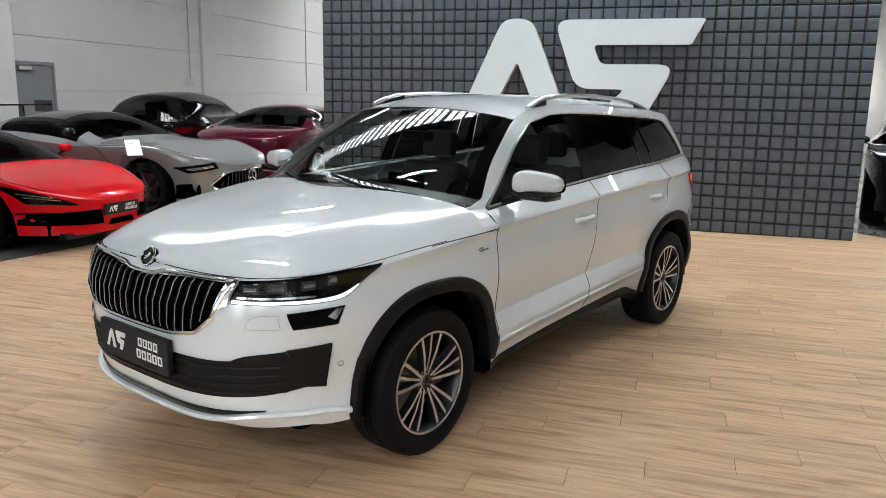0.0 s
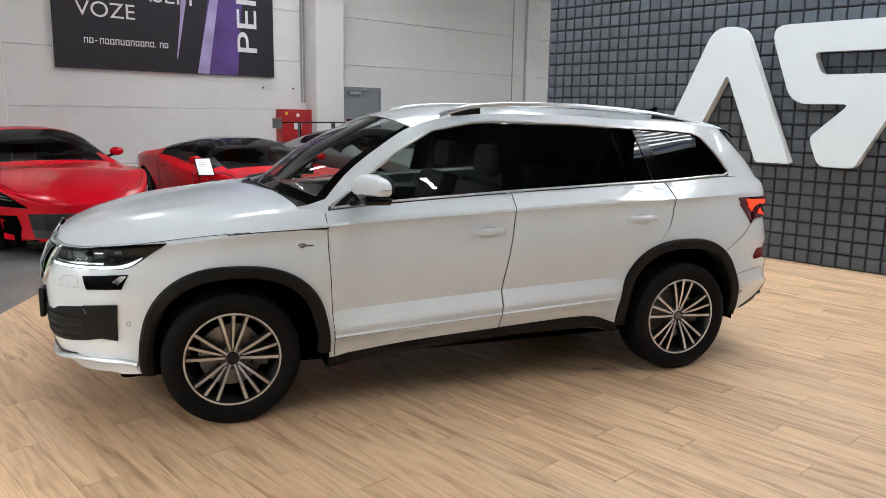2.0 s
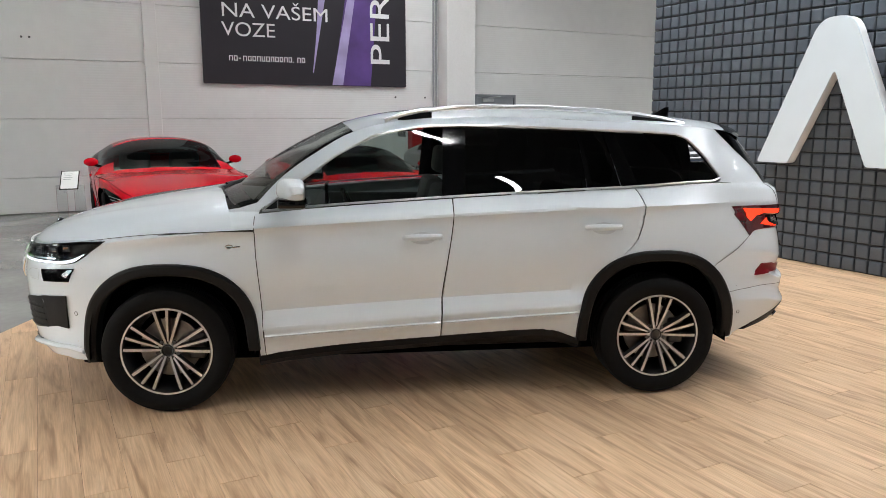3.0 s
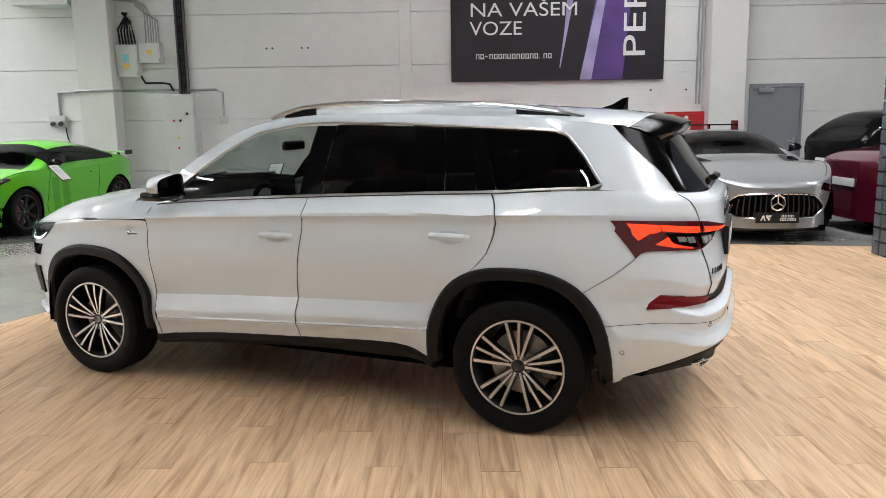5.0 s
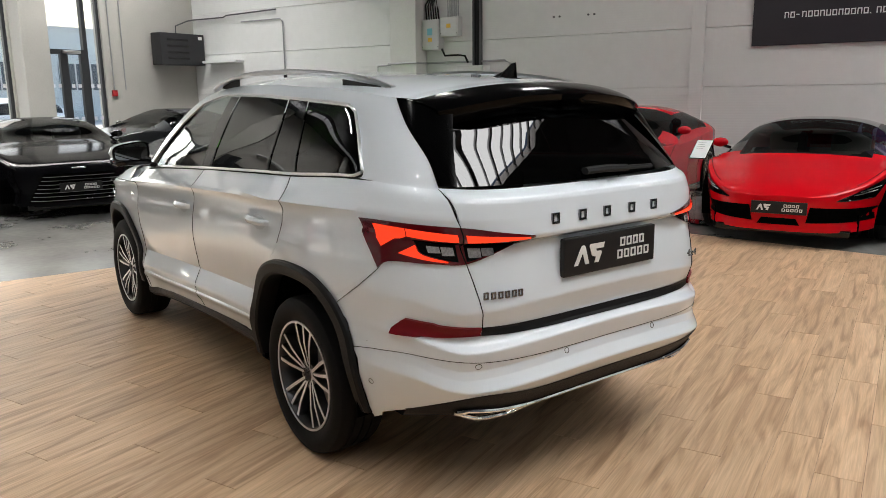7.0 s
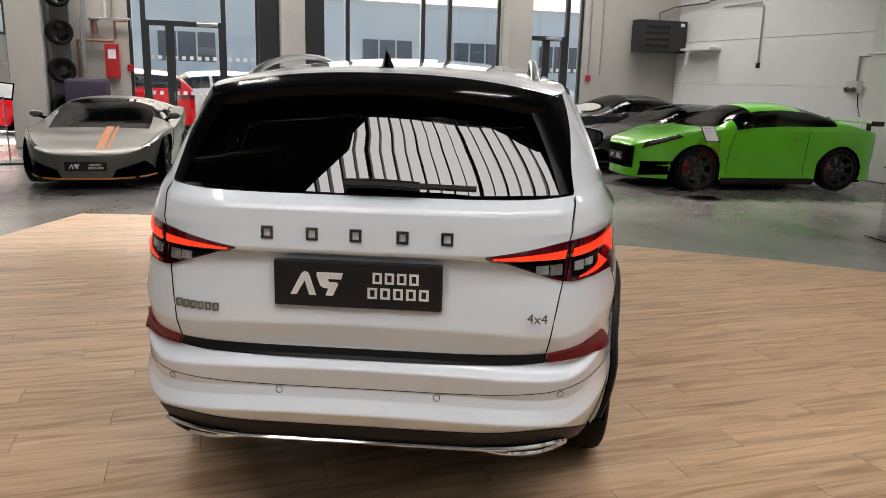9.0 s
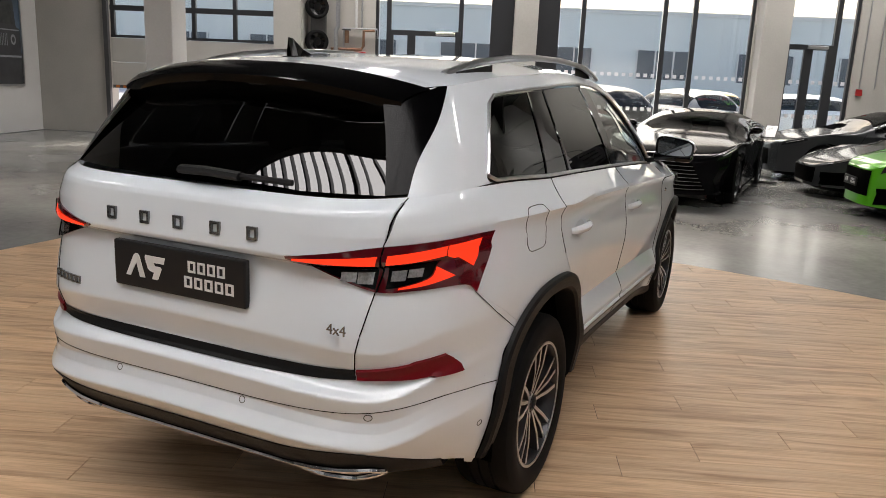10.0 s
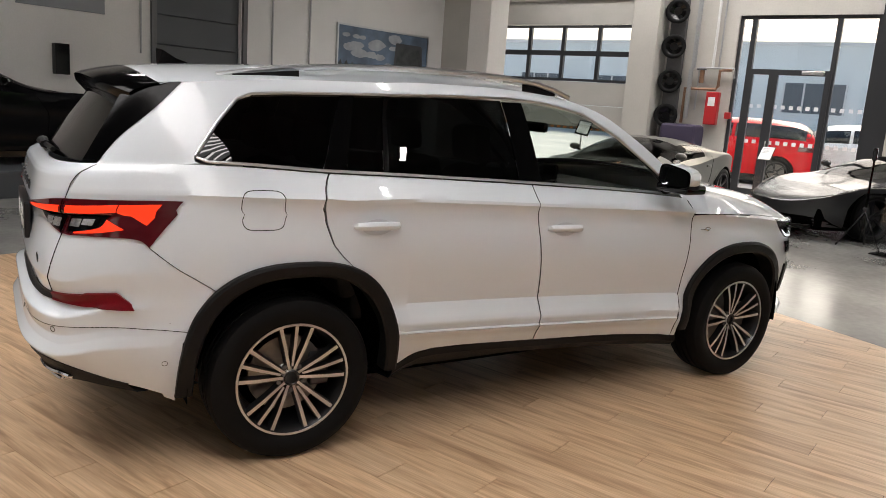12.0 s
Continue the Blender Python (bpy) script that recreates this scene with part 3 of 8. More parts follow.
def pad_mesh():
    g = 0.007
    grid = (-1, -0.95, -0.80, 0, 0.80, 0.95, 1)
    high = {1: 0.0, 0.95: 0.022, 0.80: 0.029, 0: 0.032}
    rows = [[(min(high[abs(a)], high[abs(c)]), a * (pw / 2 - g), c * (ph / 2 - g)) for c in grid] for a in grid]
    return mesh_of(sheet(rows), "pad", M_PAD, True)


# outside: distance is closed by the sky

# ---------------------------------------------------------------- wooden stage floor
STAGE = [(3.45, 4.20), (3.52, 3.60), (3.34, 2.5), (3.20, 1.5), (3.13, 0.2), (3.08, -0.9), (2.92, -1.85), (2.60, -3.0), (2.25, -3.95), (1.0, -4.85), (-0.3, -5.10), (-1.9, -5.45), (-3.9, -5.85),
         (-4.6, -5.9), (-7.2, 0.6), (-6.6, 2.3), (-4.2, 3.05), (-2.4, 3.52), (-0.8, 4.06), (0.0, 4.30), (1.5, 4.36)]
stage = structure("floor_stage", prism(STAGE, -0.012, -0.0035), M_JOINT, "light oak plank stage floor under the car", pose(0, 0, 0), "floor")

# ---------------------------------------------------------------- the white car on show
# The outer skin is one surface: at every height z the plan outline is a rounded box; s runs from the
# middle of the nose (0) round the flank (1 to 2) to the middle of the tail (3).
XC = 0.9
nose_x = smooth_line([(0.18, 2.10), (0.27, 2.22), (0.33, 2.275), (0.42, 2.30), (0.55, 2.31), (0.70, 2.315), (0.80, 2.295), (0.87, 2.255), (0.93, 2.20), (1.10, 2.1)])
TAIL = [(0.18, -2.05), (0.32, -2.19), (0.40, -2.28), (0.497, -2.345), (0.553, -2.382), (0.560, -2.382), (0.602, -2.358), (0.634, -2.350), (0.638, -2.351), (0.702, -2.365), (0.709, -2.362), (0.722, -2.332), (0.735, -2.320),
        (0.765, -2.311), (0.843, -2.338), (0.850, -2.338), (1.00, -2.306), (1.060, -2.294), (1.072, -2.322), (1.085, -2.326), (1.205, -2.302), (1.22, -2.292), (1.25, -2.238), (1.40, -2.121), (1.50, -2.046),
        (1.58, -1.985), (1.65, -1.932)]


def tail_x(z):
    """The tail's middle line: flat faces with tight folds."""
    return sum(float(np.interp(z + d, [q[0] for q in TAIL], [q[1] for q in TAIL])) for d in (-0.002, 0, 0.002)) / 3


shoulder_z = smooth_line([(2.2, 0.86), (1.65, 0.915), (0.9, 0.995), (-0.135, 1.057), (-1.19, 1.117), (-1.8, 1.134), (-2.3, 1.15)])
belt_z = smooth_line([(1.2, 1.045), (0.9, 1.064), (0.555, 1.096), (-0.19, 1.148), (-0.66, 1.179), (-1.25, 1.218), (-1.76, 1.246), (-1.98, 1.238), (-2.3, 1.225)])
flank = smooth_line([(0.0, 0.930), (0.03, 0.916), (0.06, 0.912), (0.12, 0.918), (0.20, 0.926), (0.27, 0.924), (0.36, 0.910), (0.46, 0.894), (0.60, 0.900), (0.75, 0.88), (0.9, 0.84)])
ledge = [(-0.20, 0.84), (-0.075, 0.900), (-0.062, 0.914), (-0.040, 0.926), (-0.037, 0.914), (0.0, 0.928), (0.090, 0.886)]     # lower door, over the height above its crease


def ledge_z(x):
    return 0.494 - 0.056 * x


cabin = smooth_line([(0.0, 0.845), (0.10, 0.805), (0.20, 0.757), (0.30, 0.705), (0.38, 0.655), (0.43, 0.610), (0.48, 0.53), (0.55, 0.42)])
corner_n = smooth_line([(0.2, 4.6), (1.05, 5.0), (1.2, 5.5), (1.6, 6.0)])
ARCH = {1: (1.368, 0.475, 0.800), -1: (-1.385, 0.475, 0.864)}


def half_width(x, z):
    zs, zb = shoulder_z(x), belt_z(x)
    if z >= zb:
        w = cabin(z - zb)
    elif z >= zs:
        w = 0.930 + (0.845 - 0.930) * ((z - zs) / (zb - zs)) ** 0.9
    else:
        w = flank(zs - z)
        h = z - ledge_z(x)
        if h < 0.09 and -1.0 < x < 1.0:
            k = min(1.0, max(0.0, (0.98 - abs(x)) / 0.10))
            w += k * (float(np.interp(h, [q[0] for q in ledge], [q[1] for q in ledge])) - w)
        for cx, a, top in ARCH.values():          # swell round the wheel housings
            r = math.hypot((x - cx) / a, (z - 0.32) / (top - 0.32))
            w += 0.022 * math.exp(-((r - 1.0) / 0.16) ** 2) * max(0.0, 1 - (w - 0.88) / 0.06)
    if x < -1.3 and 1.0 < z < zb:
        soft = min(1.0, (-1.3 - x) / 0.6) * 0.7 * min(1.0, (z - 1.0) / 0.06)
        w += soft * (float(np.interp(z, (1.0, 1.25), (0.925, 0.848))) - w)
    if x < -0.9:
        w *= 1 - float(np.interp(z, (0.4, 0.72, 0.95, 1.1), (0.0, 0.005, 0.065, 0.085))) * ((-0.9 - x) / 1.4) ** 2
    if x > 0.2 and z > zb:
        w *= 1 - 0.03 * (x - 0.2)
    return w


def corner_rise(s, z):
    """How far the bumper's folds climb towards the corners of the tail."""
    return 0.05 * max(0.0, min(1.0, (s - 2.45) / 0.2)) * min(1.0, (3 - s) / 0.5) * min(1.0, max(0.0, (0.92 - z) / 0.1))


def skin(s, z, off=0.0):
    """The point of the skin at (s, z), lifted by off along the normal (left flank)."""
    def raw(s, z):
        if s <= 1:
            n, a = 3.3, nose_x(z) - XC
            f = max(s, 0.0) * math.pi / 2
            x = XC + a * max(math.cos(f), 0) ** (2 / n)
            return Vector((x, half_width(x, z) * math.sin(f) ** (2 / n), z))
        if s < 2:
            x = XC - (s - 1) * 2 * XC
            return Vector((x, half_width(x, z), z))
        n, a = corner_n(z), -XC - tail_x(z + corner_rise(s, z))
        f = max(3 - s, 0.0) * math.pi / 2
        x = -XC - a * max(math.cos(f), 0) ** (2 / n)
        return Vector((x, half_width(x, z) * math.sin(f) ** (2 / n), z))
    p = raw(s, z)
    if off:
        e = 0.004
        s0, s1 = max(s - e, 0.0), min(s + e, 3.0)
        du, dv = raw(s1, z) - raw(s0, z), raw(s, z + e) - raw(s, z - e)
        if s < e * 2:
            du = Vector((0, 1, 0))
        if s > 3 - e * 2:
            du = Vector((0, -1, 0))
        nrm = dv.cross(du) * -1
        nrm = nrm.normalized() if nrm.length > 1e-12 else Vector((0, 1, 0))
        if nrm.dot(Vector((p.x * 0.6, p.y * 3, 0))) < 0:
            nrm = -nrm
        p = p + nrm * off
    return p


def sx(x, z):
    """s of the skin at the place x along the car."""
    if x > XC:
        r = min((x - XC) / (nose_x(z) - XC), 1.0)
        return math.acos(min(r ** (3.3 / 2), 1)) / (math.pi / 2)
    if x >= -XC:
        return 1 + (XC - x) / (2 * XC)
    n = corner_n(z)
    r = min((-XC - x) / (-XC - tail_x(z)), 1.0)
    return 3 - math.acos(min(r ** (n / 2), 1)) / (math.pi / 2)


def sf(y, z):
    """s of the nose at the place y across the car."""
    return math.asin(min((abs(y) / half_width(2.0, z)) ** (3.3 / 2), 1)) / (math.pi / 2)


def sr(y, z):
    """s of the tail at the place y across the car."""
    n = corner_n(z)
    return 3 - math.asin(min((abs(y) / half_width(-2.1, z)) ** (n / 2), 1)) / (math.pi / 2)


def X(*pts):
    return [(sx(x, z), z) for x, z in pts]


def F(*pts):
    return [(sf(y, z), z) for y, z in pts]


def R(*pts):
    return [(sr(y, z), z) for y, z in pts]


def align(g, levels):
    """Moves the rows of a grid so that some of them run along given crease heights."""
    nv = len(g)
    cols = list(zip(*g))
    out = []
    for col in cols:
        c = np.array(col)
        z0, z1 = c[0][1], c[-1][1]
        x = skin(*c[len(c) // 2]).x
        knots = [z0]
        for f in levels:
            knots.append(min(max(f(x), knots[-1] + 0.001), z1 - 0.001))
        knots.append(z1)
        seg = len(knots) - 1
        zs_ = np.interp(np.linspace(0, seg, nv), range(seg + 1), knots)
        order = np.argsort(c[:, 1])
        out.append([np.array((np.interp(z, c[order, 1], c[order, 0]), z)) for z in zs_])
    return [list(r) for r in zip(*out)]


DOOR_LEVELS = [lambda x: ledge_z(x) - 0.062, lambda x: ledge_z(x) - 0.040, lambda x: ledge_z(x) - 0.037, ledge_z, lambda x: ledge_z(x) + 0.090, lambda x: shoulder_z(x) - 0.24, lambda x: shoulder_z(x) - 0.045, shoulder_z]
TOP_LEVELS = [lambda x: shoulder_z(x) - 0.045, shoulder_z]


def patch(bottom, top, left, right, nu, nv, side=1, off=0.0, smooth=True, bm=None, thick=0.0, levels=None):
    """A piece of the skin between four border lines given as (s, z); with thick, its rim folds inwards."""
    g = coons(bottom, top, left, right, nu, nv, smooth)
    if levels:
        g = align(g, levels)
    pts = [[skin(s, z, off) for s, z in row] for row in g]
    if thick:
        inner = [[skin(s, z, off - thick) for s, z in row] for row in g]
        pts = [inner[0]] + pts + [inner[-1]]
        pts = [[(inner[0] if k == 0 else inner[-1] if k == len(pts) - 1 else inner[k - 1])[0]] + list(r) +
               [(inner[0] if k == 0 else inner[-1] if k == len(pts) - 1 else inner[k - 1])[-1]] for k, r in enumerate(pts)]
    if side < 0:
        pts = [[Vector((p.x, -p.y, p.z)) for p in reversed(row)] for row in pts]
    return sheet(pts, bm)


def along(f, *xs):
    """Points (x, f(x)) in short steps through the given places along the car."""
    out = []
    for a, b in zip(xs, xs[1:]):
        n = max(1, round(abs(b - a) / 0.06))
        out += [(a + (b - a) * k / n, f(a + (b - a) * k / n)) for k in range(n)]
    return out + [(xs[-1], f(xs[-1]))]


def line_on_skin(pts, n, off, side=1, smooth=True):
    return [Vector((p.x, p.y * side, p.z)) for p in (skin(s, z, off) for s, z in polyline(pts, n, smooth))]


def arch_pt(which, f, grow=0.0, base=0.30):
    """A point (x, z) of the wheel opening; f from 0 (rear foot) to 1 (front foot)."""
    cx, a, top = ARCH[which]
    t = math.pi * (1 - f)
    n = 2.5
    c, s_ = math.cos(t), math.sin(t)
    return (cx + (a + grow) * math.copysign(abs(c) ** (2 / n), c), base + (top + grow - base) * abs(s_) ** (2 / n))


def arch_line(which, f0, f1, n=14, grow=0.0):
    return [arch_pt(which, f0 + (f1 - f0) * k / n, grow) for k in range(n + 1)]


suv = thing("suv", pose(0, 0, 0), "glossy white family suv with black wheel arches on the oak floor", "car")
hood_edge = smooth_line([(0.0, 0.885), (0.30, 0.882), (0.52, 0.895), (0.68, 0.925), (0.80, 0.950), (1.0, 0.982)])   # height of the bonnet gap over s
sill = smooth_line([(0.88, 0.298), (0.43, 0.339), (-0.12, 0.369), (-0.60, 0.393), (-0.72, 0.394), (-0.925, 0.338)])

for side in (1, -1):
    # front wing: from the door gap over the arch to the bumper
    a0 = sx(0.905, 0.9)
    top = [(s, hood_edge(s)) for s in np.linspace(a0, 0.545, 12)]
    foot = arch_line(1, 0.0, 0.88)
    fx, fz = foot[-1]
    outer = X((0.8655, 0.300), (0.872, 0.5), (0.890, 0.75), (0.903, 0.978)) + top[1:]
    part("front_wing", patch(X(*foot), outer, X(foot[0], (0.8655, 0.300)), X((fx, fz), (1.80, 0.75)) + [(0.545, hood_edge(0.545))], 44, 12, side, smooth=False), M_WHITE, suv, smooth=True)
    # upper wing, from bonnet gap to the pillar foot
    part("wing_top", patch(X((1.30, 0.960), (1.1, 0.974), (0.902, 0.980)), X((1.06, 1.078), (0.98, 1.092), (0.872, 1.090)),
                           X((1.30, 0.968), (1.18, 1.02), (1.06, 1.078)), X((0.902, 0.980), (0.872, 1.090)), 8, 6, side, off=-0.001), M_WHITE, suv, smooth=True)
    # front door
    fd = part("front_door", patch(X((0.862, 0.300), (0.43, 0.343), (-0.115, 0.372)), X((0.897, belt_z(0.897) - 0.003), (0.55, belt_z(0.55) - 0.003), (0.15, belt_z(0.15) - 0.003), (-0.186, belt_z(-0.186) - 0.003)),
                                  X((0.862, 0.300), (0.868, 0.50), (0.886, 0.75), (0.897, 0.95), (0.897, belt_z(0.897) - 0.003)),
                                  X((-0.115, 0.372), (-0.122, 0.60), (-0.150, 0.80), (-0.182, 1.0), (-0.186, belt_z(-0.186) - 0.003)), 24, 40, side, thick=0.02, levels=DOOR_LEVELS), M_WHITE, suv, smooth=True)
    # rear door
    back = [(-0.925, 0.340)] + [arch_pt(-1, f) for f in (0.97, 0.95, 0.90, 0.85, 0.80, 0.76, 0.72, 0.70)]
    ax, az = back[-1]
    rd = part("rear_door", patch(X((-0.122, 0.374), (-0.55, 0.396), (-0.72, 0.398), (-0.925, 0.340)), X(*along(lambda x: belt_z(x) - 0.003, -0.193, -0.9, -1.243)),
                                 X((-0.122, 0.374), (-0.129, 0.60), (-0.157, 0.80), (-0.189, 1.0), (-0.193, belt_z(-0.193) - 0.003)),
                                 X(*back, (-1.242, 0.93), (-1.280, 1.04), (-1.284, 1.11), (-1.243, belt_z(-1.243) - 0.003)), 30, 40, side, thick=0.02, smooth=False, levels=DOOR_LEVELS), M_WHITE, suv, smooth=True)
    # rear quarter, wrapping to the tailgate gap
    qb = [arch_pt(-1, f) for f in (0.695, 0.62, 0.55, 0.48, 0.41, 0.35, 0.30)]
    qx, qz = qb[-1]
    q = part("rear_quarter", patch(X(*qb, (-1.80, 0.842), (-1.955, 0.944)) + R((0.80, 0.988), (0.657, 0.996)), X(*along(lambda x: belt_z(x) - 0.003, -1.251, -1.70), (-1.76, 1.243), (-1.95, 1.247)) + R((0.684, 1.245)),
                                   X(qb[0], (-1.249, 0.93), (-1.287, 1.04), (-1.291, 1.11), (-1.251, belt_z(-1.251) - 0.003)), R((0.657, 0.996), (0.672, 1.124), (0.684, 1.245)), 44, 18, side, thick=0.02, smooth=False, levels=TOP_LEVELS), M_WHITE, suv, smooth=True)
    # roof pillar bands over the windows
    low = [(0.870, 1.083), (0.66, 1.228), (0.456, 1.372), (0.234, 1.488), (-0.02, 1.533), (-0.26, 1.545), (-0.71, 1.543), (-1.08, 1.536), (-1.535, 1.518)]
    high = [(0.99, 1.090), (0.75, 1.262), (0.545, 1.405), (0.355, 1.508), (0.10, 1.570), (-0.26, 1.596), (-0.71, 1.602), (-1.12, 1.594), (-1.60, 1.570)]
    part("roof_side", patch(X(*low), X(*high), X(low[0], high[0]), X(low[-1], high[-1]), 40, 4, side), M_WHITE, suv, smooth=True)
    edge = R((0.682, 1.239)) + X((-2.035, 1.345), (-1.905, 1.452), (-1.80, 1.548))
    part("rear_pillar", patch(X((-1.755, 1.248), (-1.90, 1.243)) + R((0.73, 1.240), (0.682, 1.239)), X(high[-1], (-1.70, 1.560), (-1.80, 1.548)),
                              X((-1.755, 1.248), (-1.780, 1.272), (-1.69, 1.395), (-1.60, 1.490), low[-1], high[-1]), edge, 18, 40, side, off=0.0008), M_WHITE, suv, smooth=True)
    # black gloss blade beside the rear screen
    edge = R((0.678, 1.252)) + X((-2.030, 1.340), (-1.900, 1.448), (-1.795, 1.550))
    part("rear_blade", patch(R((0.632, 1.252), (0.678, 1.252)), R((0.50, 1.535)) + X((-1.795, 1.550)), R((0.632, 1.252), (0.57, 1.40), (0.50, 1.535)), edge, 10, 16, side, off=0.003), M_PIANO, suv, "gloss black blade beside the rear screen", smooth=True)
    # side glass
    wb = lambda x: belt_z(x) + 0.012
    glass_list = [
        ("front_side_window", M_GLASS_S, [(0.79, wb(0.79)), (0.3, wb(0.3)), (-0.13, wb(-0.13))], [(0.60, 1.258), (0.44, 1.372), (0.22, 1.484), (-0.03, 1.527), (-0.16, 1.535)], 12),
        ("rear_side_window", M_GLASS_D, along(wb, -0.26, -0.9, -0.965), [(-0.28, 1.540), (-0.6, 1.540), (-0.905, 1.535)], 10),
        ("fixed_pane", M_GLASS_D, along(wb, -0.995, -1.168), [(-0.935, 1.538), (-1.085, 1.533)], 4),
        ("quarter_window", M_GLASS_D, along(wb, -1.272, -1.68) + [(-1.74, 1.260)], [(-1.150, 1.533), (-1.3, 1.529), (-1.525, 1.517)], 8)]
    for name, mat, lo, hi, nu in glass_list:
        rt = [(-1.74, 1.260), (-1.772, 1.278), (-1.68, 1.40), (-1.59, 1.493), (-1.525, 1.517)] if name == "quarter_window" else [lo[-1], hi[-1]]
        part(name, patch(X(*lo), X(*hi), X(lo[0], hi[0]), X(*rt), nu, 12, side, off=-0.005), mat, suv, smooth=True)
    for name, lo, hi in (("pillar_trim", (-0.13, -0.262), (-0.155, -0.282)), ("pillar_trim", (-1.168, -1.272), (-1.085, -1.150)), ("divider", (-0.965, -0.995), (-0.905, -0.935))):
        z0, z1 = wb((lo[0] + lo[1]) / 2), 1.532
        part(name, patch(X((lo[0], z0), (lo[1], z0)), X((hi[0], z1), (hi[1], z1)), X((lo[0], z0), (hi[0], z1)), X((lo[1], z0), (hi[1], z1)), 3, 8, side, off=0.0), M_GLOSSB, suv, smooth=True)
    part("pillar_trim", patch(X((0.870, 1.086), (0.79, wb(0.79))), X((0.62, 1.256), (0.60, 1.258)), X((0.870, 1.086), (0.62, 1.256)), X((0.79, wb(0.79)), (0.60, 1.258)), 4, 6, side), M_BLACKP, suv, smooth=True)
    # chrome strip round the windows
    strip = along(lambda x: wb(x) - 0.004, 0.86, -0.9, -1.66) + [(-1.73, 1.254), (-1.778, 1.272), (-1.685, 1.402), (-1.60, 1.495),
             (-1.535, 1.521), (-1.08, 1.540), (-0.71, 1.547), (-0.26, 1.548), (-0.02, 1.536), (0.234, 1.490), (0.456, 1.374), (0.66, 1.230), (0.86, wb(0.86) + 0.002)]
    part("window_strip", tube(line_on_skin(X(*strip), 260, 0.004, side, False), 0.0068, 6), M_SATIN, suv, "thin chrome strip round the side windows", smooth=True)
    # wheel arch cladding
    for which in (1, -1):
        n = 40
        rows = []
        for k in range(n + 1):
            f = k / n
            row = []
            for grow, off, mx in ((0.004, 0.004, 0), (0.0, 0.020, 0), (-0.012, 0.026, 0), (-0.050, 0.026, 0), (-0.060, 0.018, 0), (-0.062, -0.03, 0), (-0.058, -0.07, 0)):
                x, z = arch_pt(which, f, grow, base=0.335 if (which > 0) == (f < 0.5) else 0.28 if which > 0 else 0.325)
                p = skin(sx(x, max(z, 0.30)), max(z, 0.28), off)
                p.z = z
                row.append((p.x, p.y * side, z))
            rows.append(row)
        part("arch_trim", sheet(rows), M_BLACKP, suv, "matt black wheel arch trim", smooth=True)
        cx = ARCH[which][0]
        # housing in near-black, so the shade of the well is in its colour
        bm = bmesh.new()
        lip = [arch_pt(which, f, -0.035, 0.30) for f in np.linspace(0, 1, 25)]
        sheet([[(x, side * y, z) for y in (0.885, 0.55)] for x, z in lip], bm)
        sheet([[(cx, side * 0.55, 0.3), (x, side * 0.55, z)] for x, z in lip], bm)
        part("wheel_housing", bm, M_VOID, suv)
    # black sill
    rows = []
    for k in range(25):
        x = 0.90 - k * (0.90 + 0.925) / 24
        p0 = skin(sx(x, sill(x)), sill(x), 0.0)
        rows.append([(x, side * y, z) for y, z in ((p0.y - 0.015, p0.z + 0.02), (p0.y + 0.004, p0.z - 0.002), (p0.y + 0.002, p0.z - 0.03), (p0.y - 0.03, min(p0.z - 0.06, 0.315)), (0.60, 0.24))])
    part("sill", sheet(rows), M_BLACKP, suv, "matt black sill under the doors", smooth=True)
    # thin crease line in the lower doors
    part("door_crease", tube(line_on_skin(X((0.864, 0.400), (-0.13, 0.456), (-0.93, 0.499)), 40, 0.0003, side), 0.0016, 5), M_GALV, suv, smooth=True)
    # door handles
    for x0, x1, zc, owner in ((0.098, -0.125, 0.938, fd), (-0.936, -1.158, 0.998, rd)):
        xm, rows = (x0 + x1) / 2, []
        for k in range(19):
            f = k / 18
            x = x0 + (x1 - x0) * f
            bulge = math.sin(math.pi * min(max(f, 0.0), 1.0)) ** 0.45
            hz, out = 0.011 + 0.007 * bulge, 0.004 + 0.034 * bulge
            z0 = zc + 0.006 * (f - 0.5)
            row = []
            for a in np.linspace(0, math.tau, 13):
                ca, sa = math.cos(a), math.sin(a)
                p = skin(sx(x, z0 + hz * sa), z0 + hz * sa, max(out + 0.010 * ca * bulge - 0.004 * abs(sa), 0.001))
                row.append((p.x, p.y * side, p.z))
            rows.append(row)
        part("door_handle", sheet(rows), M_WHITE, owner, smooth=True)
        cup = []
        for r, d in ((1.0, 0.0012), (0.88, 0.0012), (0.60, 0.0016), (0.25, 0.002)):
            cup.append([Vector((p.x, p.y * side, p.z)) for p in (skin(sx(xm + 0.072 * r * math.cos(a), zc - 0.006 + 0.034 * r * math.sin(a)), zc - 0.006 + 0.034 * r * math.sin(a), d) for a in np.linspace(0, math.tau, 25))])
        part("handle_cup", sheet(cup), M_CUP, owner, smooth=True)
    part("door_gap", tube(line_on_skin(X((-0.1185, 0.380), (-0.1255, 0.60), (-0.1535, 0.80), (-0.1855, 1.0), (-0.1895, belt_z(-0.19) - 0.004)), 40, 0.0004, side), 0.0015, 5), M_VOID, rd)
    part("door_gap", tube(line_on_skin(X((-1.2455, 0.93), (-1.2835, 1.04), (-1.2875, 1.11), (-1.247, belt_z(-1.247) - 0.004)), 24, 0.0004, side), 0.0015, 5), M_VOID, rd)
    part("door_gap", tube(line_on_skin(X((0.8638, 0.312), (0.881, 0.66), (0.8955, 0.86), (0.900, 1.05)), 24, 0.0005, side, False), 0.0022, 5), M_VOID, fd)
